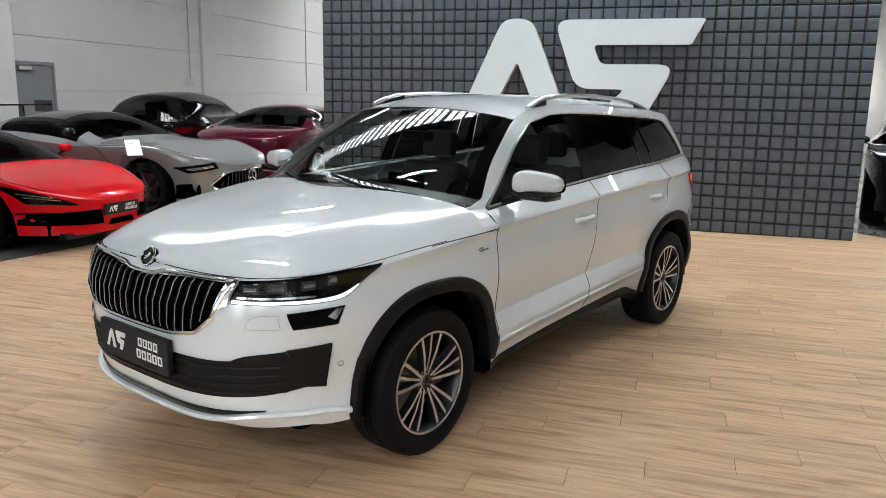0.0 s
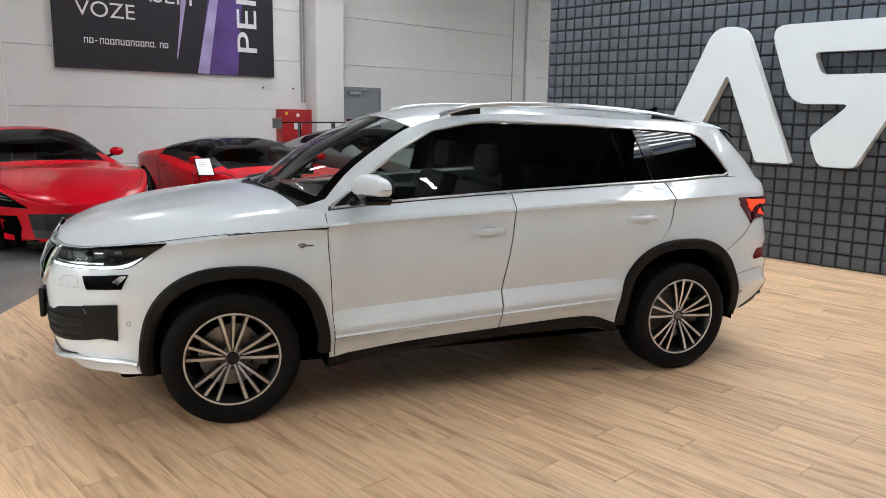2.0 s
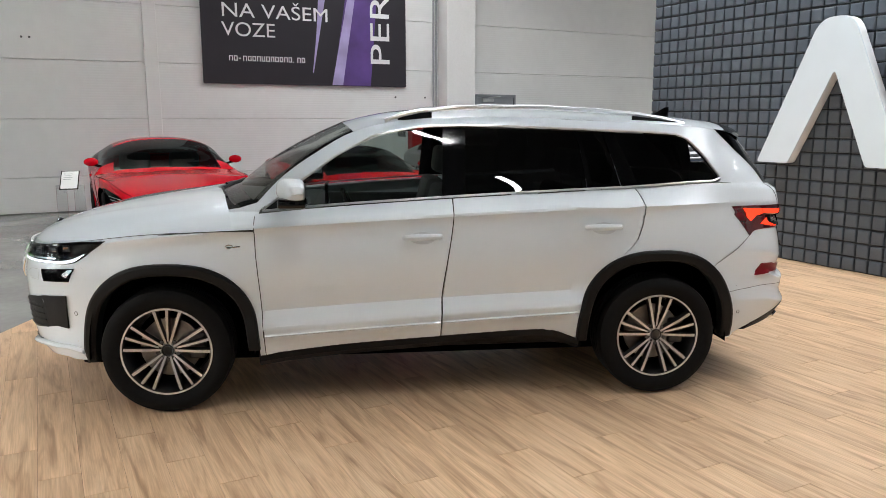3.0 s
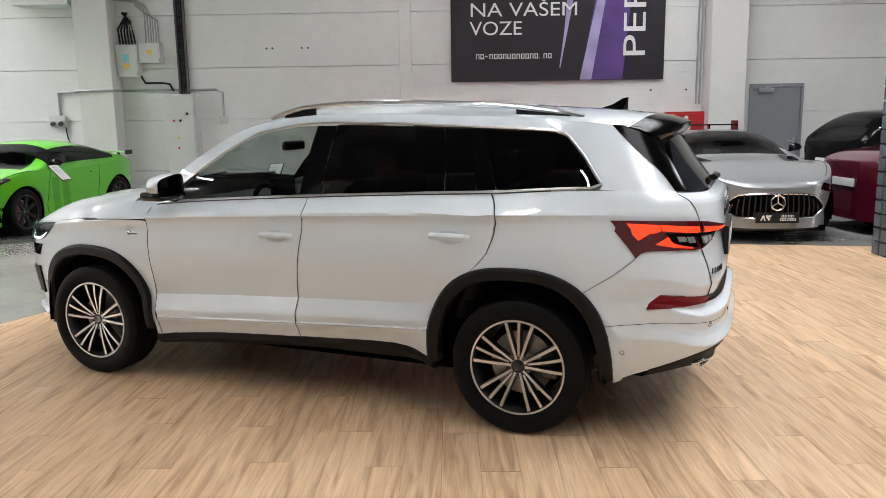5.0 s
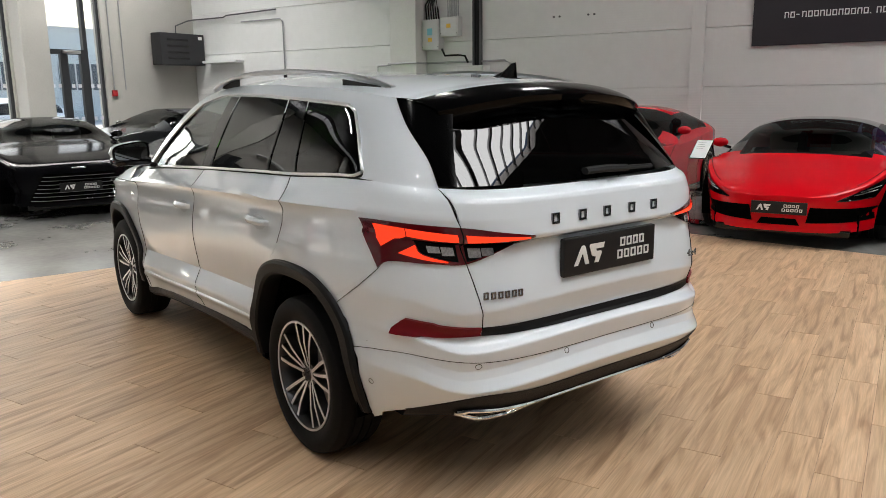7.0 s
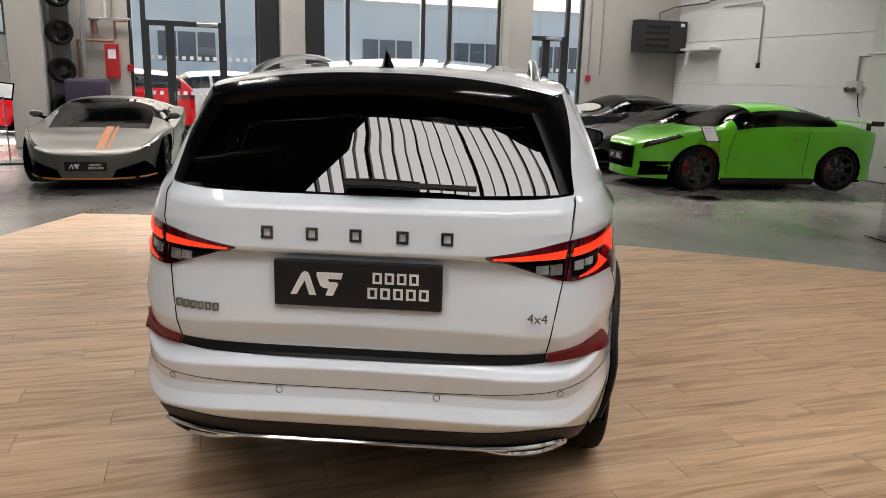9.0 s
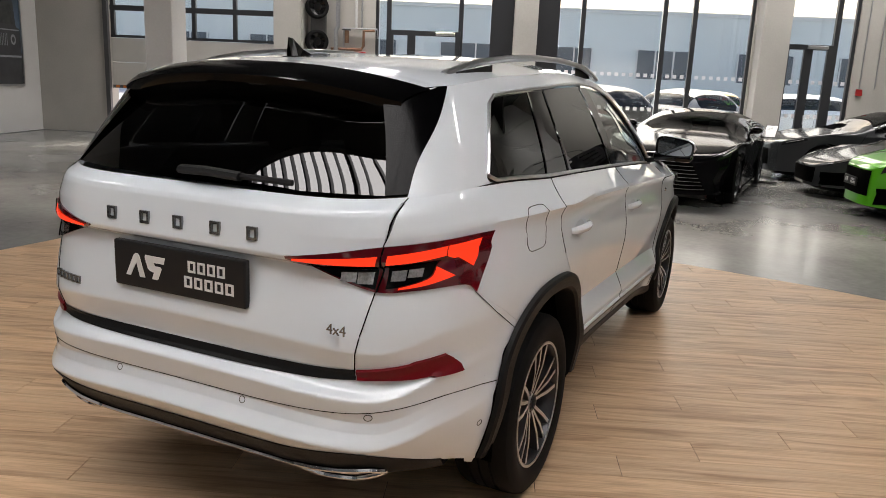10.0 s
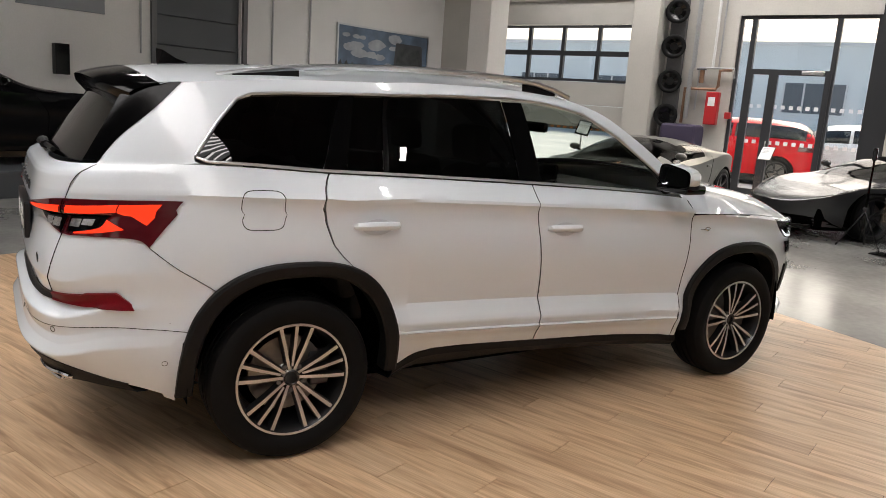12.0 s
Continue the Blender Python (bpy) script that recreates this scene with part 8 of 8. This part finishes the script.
for k in range(-8, 9):
    y = k * 0.066
    z0, z1 = 0.30 + max(0.0, abs(y) - 0.40) * 0.5, 0.565 - max(0.0, abs(y) - 0.40) * 0.9
    part("grille_slat", tube([fr_(y, z0, 0.014), fr_(y, (z0 + z1) / 2, 0.026), fr_(y * 0.96, z1, 0.016)], 0.010, 6), M_LAMPDARK, silver_car)
ring = [fr_(0, 0.475, 0.045) + 0.085 * Vector((0, math.cos(a), math.sin(a))) for a in np.linspace(0, math.tau, 25)[:-1]]
st = part("badge", tube(ring, 0.011, 6, closed=True), M_CHROME, silver_car, "round chrome badge", smooth=True)
bm = bmesh.new()
for k in range(3):
    a = math.pi / 2 + k * math.tau / 3
    tube([fr_(0, 0.475, 0.045), fr_(0, 0.475, 0.045) + 0.08 * Vector((0, math.cos(a), math.sin(a)))], 0.010, 5, bm=bm)
part("badge_mark", bm, M_CHROME, st)
for s_ in (1, -1):
    g = coons([(0.60, 1.30), (1.40, 1.42)], [(0.62, 1.66), (1.22, 1.74)], [(0.60, 1.30), (0.62, 1.66)], [(1.40, 1.42), (1.22, 1.74)], 8, 8, False)
    part("bonnet_vent", sheet([[Vector((p.x, p.y * s_, p.z)) for p in (S_(x, q, 0.006) for x, q in row)] for row in g]), M_CARBON, silver_car, smooth=True)
part("rear_wing", box(-2.42, -2.12, -0.82, 0.82, 1.30, 1.325, 0.01), M_CARBON, silver_car, "black carbon rear wing")
for s_ in (1, -1):
    part("wing_plate", box(-2.46, -2.08, *sorted((s_ * 0.82, s_ * 0.835)), 1.20, 1.38, 0.004), M_CARBON, silver_car)
    part("wing_strut", box(-2.30, -2.20, *sorted((s_ * 0.36, s_ * 0.385)), 0.95, 1.305), M_CARBON, silver_car)

# green compact coupe
L = 4.2
green_car, info = showcar("bright green compact sports coupe", M_GREEN, at(8.45, -4.40, 104), L, 1.84, 1.35, 2.42,
                   [(L / 2, 0.66), (L / 2 - 0.10, 0.74), (L / 2 - 0.45, 0.83), (L / 2 - 1.0, 0.93), (L / 2 - 1.22, 0.98), (L / 2 - 1.65, 1.20), (L / 2 - 2.0, 1.32), (L / 2 - 2.4, 1.345), (L / 2 - 2.9, 1.28), (L / 2 - 3.4, 1.12), (L / 2 - 3.85, 0.99), (-L / 2, 0.92)],
                   [(L / 2, 0.62), (L / 2 - 0.2, 0.72), (L / 2 - 0.8, 0.84), (L / 2 - 1.6, 0.88), (L / 2 - 2.6, 0.92), (L / 2 - 3.4, 0.95), (-L / 2, 0.88)],
                   (L / 2 - 1.12, L / 2 - 1.88), (-L / 2 + 0.55, -L / 2 + 1.45), 0.92, caliper=M_CALIPER, n_nose=4.0, side_win=(0.55, -1.15, -5), crown=2.6, R0=0.335, wheel_w=0.25, spokes=7, rim_mat=M_RIMDARK,
                   lamps=[((L / 2 - 0.12, 0.86), (L / 2 - 0.66, 0.98), (L / 2 - 0.60, 1.16), (L / 2 - 0.17, 1.14))],
                   intakes=[([(-0.48, 0.30), (0.48, 0.30), (0.52, 0.64), (-0.52, 0.64)], M_VOID, "grille"), ([(0.58, 0.20), (0.84, 0.24), (0.82, 0.44), (0.60, 0.42)], M_VOID, "intake"), ([(-0.84, 0.24), (-0.58, 0.20), (-0.60, 0.42), (-0.82, 0.44)], M_VOID, "intake")],
                   plate=(0.46, 0.02), mirror=(0.42, 1.02, M_GLOSSB))
part("rear_wing", box(-2.12, -1.92, -0.66, 0.66, 1.055, 1.075, 0.008), M_GREEN, green_car)
for s_ in (1, -1):
    part("wing_strut", box(-2.05, -1.98, *sorted((s_ * 0.45, s_ * 0.48)), 0.90, 1.06), M_GLOSSB, green_car)
    part("wing_tip", box(-2.13, -1.90, *sorted((s_ * 0.66, s_ * 0.675)), 1.02, 1.10, 0.004), M_GLOSSB, green_car)

# black grand tourer with wide chrome-barred mouth
L = 4.73
black_gt, info = showcar("glossy black grand tourer with a wide barred grille", M_BLACKCAR, at(9.10, 0.0, 178), L, 1.96, 1.29, 2.80,
                    [(L / 2, 0.60), (L / 2 - 0.10, 0.70), (L / 2 - 0.5, 0.80), (L / 2 - 1.1, 0.89), (L / 2 - 1.70, 0.955), (L / 2 - 1.9, 1.01), (L / 2 - 2.4, 1.21), (L / 2 - 2.8, 1.285), (L / 2 - 3.1, 1.285), (L / 2 - 3.7, 1.18), (L / 2 - 4.3, 1.01), (-L / 2, 0.92)],
                    [(L / 2, 0.58), (L / 2 - 0.25, 0.67), (L / 2 - 0.9, 0.82), (L / 2 - 1.7, 0.83), (L / 2 - 2.6, 0.88), (L / 2 - 3.5, 0.94), (-L / 2, 0.86)],
                    (L / 2 - 1.78, L / 2 - 2.62), (-L / 2 + 0.5, -L / 2 + 1.4), 0.93, n_nose=3.4, side_win=(0.2, -1.2, -5), crown=2.4,
                    lamps=[((L / 2 - 0.25, 0.96), (L / 2 - 0.72, 1.0), (L / 2 - 0.70, 1.14), (L / 2 - 0.30, 1.24))],
                    intakes=[([(-0.62, 0.22), (0.62, 0.22), (0.42, 0.60), (-0.42, 0.60)], M_VOID, "grille")], plate=(0.42, 0.03), mirror=(0.18, 1.02, M_GLOSSB))
for k in range(7):
    z = 0.25 + k * 0.052
    w_ = 0.61 - 0.19 * (z - 0.22) / 0.38
    part("grille_bar", tube([info[1](y, z, 0.022) for y in np.linspace(-w_, w_, 15)], 0.006, 6), M_CHROME, black_gt, smooth=True)
part("bonnet_badge", box(info[1](0, 0.655, 0.0).x - 0.05, info[1](0, 0.655, 0.0).x - 0.03, -0.09, 0.09, 0.655, 0.675, 0.004), M_CHROME, black_gt)

# silver-grey hybrid sports car and matt grey wedge
WEDGE = lambda L: ([(L / 2, 0.47), (L / 2 - 0.12, 0.53), (L / 2 - 0.5, 0.63), (L / 2 - 0.95, 0.74), (L / 2 - 1.25, 0.83), (L / 2 - 1.6, 0.98), (L / 2 - 2.0, 1.12), (L / 2 - 2.4, 1.175), (L / 2 - 2.8, 1.165), (L / 2 - 3.4, 1.06), (L / 2 - 4.0, 0.98), (-L / 2, 0.90)],
                   [(L / 2, 0.45), (L / 2 - 0.3, 0.56), (L / 2 - 0.9, 0.72), (L / 2 - 1.6, 0.74), (L / 2 - 2.4, 0.79), (L / 2 - 3.3, 0.90), (-L / 2, 0.84)])
L = 4.71
tp, sh = WEDGE(L)
hybrid_car, info = showcar("glossy grey hybrid sports car with a black roof", M_GREYS, at(9.55, 2.55, 163), L, 1.97, 1.19, 2.65, tp, sh, (L / 2 - 1.25, L / 2 - 2.2), (-L / 2 + 0.9, -L / 2 + 1.7), 1.05, roof=M_CARBON, n_nose=3.0, side_win=(0.65, -0.8, -5), crown=2.0, rim_mat=M_RIMDARK,
                   lamps=[((L / 2 - 0.38, 1.04), (L / 2 - 0.80, 1.08), (L / 2 - 0.78, 1.16), (L / 2 - 0.42, 1.30))], intakes=[([(-0.80, 0.18), (0.80, 0.18), (0.70, 0.30), (-0.70, 0.30)], M_VOID, "intake")], mirror=(0.62, 0.97, M_GREYS), black_pillars=True)
L = 4.46
tp, sh = WEDGE(L)
wedge_car, info = showcar("matt grey-green wedge sports car with orange stripes", M_GREYP, at(7.1, 5.66, 198), L, 1.93, 1.165, 2.62, tp, sh, (L / 2 - 1.05, L / 2 - 2.15), (-L / 2 + 0.9, -L / 2 + 1.7), 0.98, n_nose=3.2, side_win=(0.65, -0.6, -5), crown=2.0,
                    lamps=[((L / 2 - 0.26, 1.0), (L / 2 - 0.66, 1.04), (L / 2 - 0.64, 1.16), (L / 2 - 0.30, 1.30))],
                    intakes=[([(0.30, 0.16), (0.84, 0.18), (0.70, 0.38), (0.36, 0.28)], M_VOID, "intake"), ([(-0.84, 0.18), (-0.30, 0.16), (-0.36, 0.28), (-0.70, 0.38)], M_VOID, "intake")], plate=(0.33, 0.01), mirror=(0.55, 0.93, M_GREYP))
S_ = info[0]
for y0, y1 in ((0.10, 0.20), (0.23, 0.27)):
    rows = []
    for x in np.linspace(L / 2 - 0.14, L / 2 - 1.08, 16):
        row = []
        for y in (y0, (y0 + y1) / 2, y1):
            qs = np.linspace(1, 2, 60)
            q = min(qs, key=lambda k: abs(S_(x, k).y - y))
            p = S_(x, q)
            row.append((p.x, y, p.z + 0.006))
        rows.append(row)
    part("stripe", sheet(rows), M_ORANGE, wedge_car, "orange bonnet stripe")
part("front_splitter", tube([info[1](y, 0.165, 0.02) for y in np.linspace(-0.8, 0.8, 21)], 0.012, 6), M_ORANGE, wedge_car)

# dark coupes behind the green one
L = 4.43
tp, sh = WEDGE(L)
tp = [(x, z * 1.05) for x, z in tp]
dark_coupe, info = showcar("dark anthracite mid-engined coupe", M_ANTHR, ROOM @ pose(8.45, -7.4, 0, 0, 0, 84), L, 1.94, 1.24, 2.65, tp, sh, (L / 2 - 1.1, L / 2 - 2.1), (-L / 2 + 0.9, -L / 2 + 1.7), 0.95, n_nose=3.6, side_win=(0.65, -0.7, -5), crown=2.2,
                   lamps=[((L / 2 - 0.2, 0.98), (L / 2 - 0.62, 1.02), (L / 2 - 0.60, 1.14), (L / 2 - 0.24, 1.26))], intakes=[([(-0.5, 0.22), (0.5, 0.22), (0.55, 0.46), (-0.55, 0.46)], M_VOID, "grille"), ([(0.6, 0.2), (0.85, 0.22), (0.82, 0.42), (0.62, 0.40)], M_VOID, "intake")], mirror=(0.6, 0.98, M_GLOSSB))
L = 4.55
TALLC = [(L / 2, 0.66), (L / 2 - 0.10, 0.74), (L / 2 - 0.5, 0.84), (L / 2 - 1.1, 0.94), (L / 2 - 1.35, 1.0), (L / 2 - 1.9, 1.24), (L / 2 - 2.3, 1.34), (L / 2 - 2.8, 1.34), (L / 2 - 3.5, 1.18), (L / 2 - 4.1, 1.0), (-L / 2, 0.92)]
TALLS = [(L / 2, 0.62), (L / 2 - 0.25, 0.72), (L / 2 - 0.9, 0.85), (L / 2 - 1.7, 0.89), (L / 2 - 2.6, 0.93), (L / 2 - 3.5, 0.95), (-L / 2, 0.88)]
dk, info = showcar("dark grey sports coupe by the window wall", M_ANTHR, ROOM @ pose(10.9, -7.5, 0, 0, 0, 88), L, 1.9, 1.34, 2.6, TALLC, TALLS, (L / 2 - 1.25, L / 2 - 2.2), (-L / 2 + 0.55, -L / 2 + 1.5), 0.95, n_nose=3.8, side_win=(0.55, -1.2, -5), crown=2.4,
                   lamps=[((L / 2 - 0.2, 0.90), (L / 2 - 0.6, 0.95), (L / 2 - 0.58, 1.08), (L / 2 - 0.24, 1.1))], intakes=[([(-0.5, 0.28), (0.5, 0.28), (0.5, 0.58), (-0.5, 0.58)], M_VOID, "grille")], mirror=(0.5, 1.04, M_GLOSSB))

# saloon and estates behind the partition
L = 5.2
SALT = [(L / 2, 0.78), (L / 2 - 0.12, 0.88), (L / 2 - 0.7, 0.98), (L / 2 - 1.45, 1.05), (L / 2 - 2.1, 1.36), (L / 2 - 2.6, 1.46), (L / 2 - 3.3, 1.46), (L / 2 - 3.9, 1.32), (L / 2 - 4.35, 1.12), (L / 2 - 4.9, 1.05), (-L / 2, 0.95)]
SALS = [(L / 2, 0.74), (L / 2 - 0.3, 0.86), (L / 2 - 1.4, 0.95), (L / 2 - 3.0, 0.99), (L / 2 - 4.4, 1.02), (-L / 2, 0.92)]
sal, info = showcar("deep maroon luxury saloon seen from behind", M_MAROON, at(-5.95, -8.35, 205), L, 1.95, 1.47, 3.1, SALT, SALS, (L / 2 - 1.45, L / 2 - 2.35), (-L / 2 + 0.75, -L / 2 + 1.6), 0.95, name="saloon_car", n_nose=4, side_win=(0.9, -1.3, -0.35), crown=2.8, R0=0.37, rim_mat=M_SATIN,
                    tail=[([(0.50, 0.72), (0.86, 0.72), (0.86, 0.88), (0.55, 0.88)], M_REDLENS, "tail_lamp"), ([(-0.86, 0.72), (-0.50, 0.72), (-0.55, 0.88), (-0.86, 0.88)], M_REDLENS, "tail_lamp")], tail_plate=0.66, mirror=(1.0, 1.1, M_MAROON))
L = 4.7
ESTT = [(L / 2, 0.80), (L / 2 - 0.12, 0.92), (L / 2 - 0.6, 1.02), (L / 2 - 1.2, 1.10), (L / 2 - 1.8, 1.45), (L / 2 - 2.2, 1.60), (L / 2 - 3.0, 1.65), (L / 2 - 4.0, 1.60), (L / 2 - 4.3, 1.50), (L / 2 - 4.62, 1.15), (-L / 2, 1.0)]
ESTS = [(L / 2, 0.76), (L / 2 - 0.3, 0.90), (L / 2 - 1.3, 1.02), (L / 2 - 3.0, 1.06), (-L / 2 + 0.1, 1.08), (-L / 2, 0.98)]
SUVARGS = dict(L=L, W=1.9, H=1.65, base=2.85, top=ESTT, shoulder=ESTS, ws=(L / 2 - 1.2, L / 2 - 2.05), rw=(-L / 2 + 0.06, -L / 2 + 0.42), front_over=0.88, R0=0.36, n_nose=4, side_win=(0.95, -1.95, -0.35), crown=3.2, mirror=(1.0, 1.15, M_GLOSSB), name="estate_car", sill_z=0.24,
               tail=[([(0.60, 0.90), (0.90, 0.90), (0.90, 1.02), (0.62, 1.02)], M_REDLENS, "tail_lamp"), ([(-0.90, 0.90), (-0.60, 0.90), (-0.62, 1.02), (-0.90, 1.02)], M_REDLENS, "tail_lamp")])
showcar("black compact suv seen from behind", M_BLACKCAR, m=at(-5.5, -11.3, 215), tail_plate=0.78, **SUVARGS)
showcar("black suv parked behind the padded partition", M_BLACKCAR, m=at(-9.75, 1.75, 8), intakes=[([(-0.6, 0.5), (0.6, 0.5), (0.6, 0.8), (-0.6, 0.8)], M_MESH, "grille"), ([(-0.3, 0.30), (0.3, 0.30), (0.3, 0.40), (-0.3, 0.40)], M_PLATEW, "number_plate")], **SUVARGS)

# raised display step with a black coupe beside the dark gate
structure("step_1", box(-6.0, 3.3, 7.2, V1, -0.012, 0.32, 0.02), M_GATE, "dark grey raised display step along the wall", category="step")
L = 4.85
TALLC = [(L / 2, 0.66), (L / 2 - 0.10, 0.78), (L / 2 - 0.5, 0.90), (L / 2 - 1.3, 1.0), (L / 2 - 1.6, 1.06), (L / 2 - 2.1, 1.30), (L / 2 - 2.5, 1.40), (L / 2 - 3.0, 1.40), (L / 2 - 3.7, 1.25), (L / 2 - 4.3, 1.06), (-L / 2, 0.98)]
TALLS = [(L / 2, 0.64), (L / 2 - 0.25, 0.76), (L / 2 - 0.9, 0.90), (L / 2 - 1.7, 0.93), (L / 2 - 2.6, 0.97), (L / 2 - 3.5, 1.0), (-L / 2, 0.92)]
showcar("black luxury coupe on the raised step", M_BLACKCAR, ROOM @ pose(0.25, 8.75, 0.32, 0, 0, 0), L, 1.93, 1.4, 2.85, TALLC, TALLS, (L / 2 - 1.5, L / 2 - 2.4), (-L / 2 + 0.6, -L / 2 + 1.5), 0.95, n_nose=3.8, side_win=(0.5, -1.2, -5), crown=2.4, R0=0.36, mirror=(0.45, 1.08, M_GLOSSB))

# parked outside
for lab, mat, u, v, rz in (("white suv parked in the yard", M_WHITE, 18.6, 1.5, 100), ("red estate parked in the yard", M_RED, 16.9, 3.9, 100), ("dark grey coupe suv parked in the yard", M_GREYS, 17.5, -2.6, 20),
                           ("silver suv parked in the yard", M_SILVER, 18.8, -5.2, 20), ("yellow hatchback parked in the yard", M_YELLOW, 23.5, -6.4, 90), ("white estate parked in the yard", M_WHITE, 20.5, -8.8, 95), ("white estate parked in the yard", M_WHITE, 22.5, 0.2, 95)):
    showcar(lab, mat, m=ROOM @ pose(u, v, -0.02, 0, 0, rz), group="cars in the yard", **SUVARGS)

# ---------------------------------------------------------------- planks of the stage floor
PLW, PLL, TOPZ = 0.180, 1.22, 0.0
TO_PLANK = ROOM @ Matrix.Rotation(radians(90), 4, "Z")           # x runs along the planks
INV = TO_PLANK.inverted()
poly = [INV @ Vector((x, y, 0)) for x, y in STAGE]
poly = [(p.x, p.y) for p in poly]
area2 = sum(poly[i - 1][0] * poly[i][1] - poly[i][0] * poly[i - 1][1] for i in range(len(poly)))
if area2 < 0:
    poly = poly[::-1]


def clip(rect):
    """The part of the stage outline inside a plank's rectangle."""
    out = poly
    for i in range(4):
        ax, ay = rect[i - 1]
        bx, by = rect[i]
        keep = []
        for j in range(len(out)):
            p, q = out[j - 1], out[j]
            sp = (bx - ax) * (p[1] - ay) - (by - ay) * (p[0] - ax)
            sq = (bx - ax) * (q[1] - ay) - (by - ay) * (q[0] - ax)
            if (sp >= 0) != (sq >= 0):
                t = sp / (sp - sq)
                keep.append((p[0] + t * (q[0] - p[0]), p[1] + t * (q[1] - p[1])))
            if sq >= 0:
                keep.append(q)
        out = keep
        if len(out) < 3:
            return []
    return out


GAPX, GAPY, DEEP = 0.0016, 0.0007, 0.004


def plank_into(bm, pts):
    hi = [bm.verts.new((x, y, TOPZ)) for x, y in pts]
    lo = [bm.verts.new((x, y, TOPZ - DEEP)) for x, y in pts]
    bm.faces.new(hi)
    for k in range(len(pts)):
        bm.faces.new((lo[k - 1], lo[k], hi[k], hi[k - 1]))


bm = bmesh.new()
plank_into(bm, [(-PLL / 2 + GAPX, -PLW / 2 + GAPY), (PLL / 2 - GAPX, -PLW / 2 + GAPY), (PLL / 2 - GAPX, PLW / 2 - GAPY), (-PLL / 2 + GAPX, PLW / 2 - GAPY)])
PLANK = mesh_of(bm, "plank", M_WOOD)
bm_rest = bmesh.new()
made = 0
rng = random.Random(11)
near = [INV @ Vector((x, y, 0)) for x, y in ((0.8, 2.6), (-2.9, 1.6), (-1.2, -2.2))]
cands = []
xs_, ys_ = [p[0] for p in poly], [p[1] for p in poly]
row = 0
y = math.floor(min(ys_) / PLW) * PLW + 0.055
while y < max(ys_) + PLW:
    x = min(xs_) - PLL + (0.41 * row + rng.uniform(-0.12, 0.12)) % PLL
    while x < max(xs_) + PLL:
        rect = [(x + GAPX, y + GAPY), (x + PLL - GAPX, y + GAPY), (x + PLL - GAPX, y + PLW - GAPY), (x + GAPX, y + PLW - GAPY)]
        pts = clip(rect)
        if len(pts) >= 3:
            whole = len(pts) == 4 and all(abs(a[0] - b_[0]) + abs(a[1] - b_[1]) < 1e-6 for a, b_ in zip(sorted(pts), sorted(rect)))
            d = min((Vector((x + PLL / 2, y, 0)) - q).length for q in near)
            cands.append((d if whole else 99.0, x, y, pts))
        x += PLL
    y += PLW
    row += 1
cands.sort(key=lambda c: c[:3])
for k, (d, x, y, pts) in enumerate(cands):
    if k < 300 and d < 90:
        ob = new("plank", PLANK)
        ob.parent = stage
        ob.matrix_local = TO_PLANK @ Matrix.Translation((x + PLL / 2, y + PLW / 2, 0))
    else:
        plank_into(bm_rest, pts)
rest = part("plank_field", bm_rest, M_WOOD, stage)
rest.matrix_local = TO_PLANK
tagged(rest, kind="stuff")

# ---------------------------------------------------------------- pieces of the partition and the wooden stage floor
PADS = pad_mesh()
bm_rest = bmesh.new()
for i in range(NPV):
    for j in range(NPZ):
        v, z = PV0 + (i + 0.5) * pw, (j + 0.5) * ph
        if NPV // 2 - 10 <= i < NPV // 2 + 10 and 4 <= j < 19:
            ob = new("pad", PADS)
            ob.parent = wall_pads
            ob.matrix_local = pose(PW - 0.03, v, z)
        else:
            m = Matrix.Translation((PW - 0.03, v, z))
            vs = [bm_rest.verts.new(m @ q.co) for q in PADS.vertices]
            for p in PADS.polygons:
                bm_rest.faces.new([vs[k] for k in p.vertices])
rest = part("pad_field", bm_rest, M_PAD, wall_pads, smooth=True)
tagged(rest, kind="stuff")
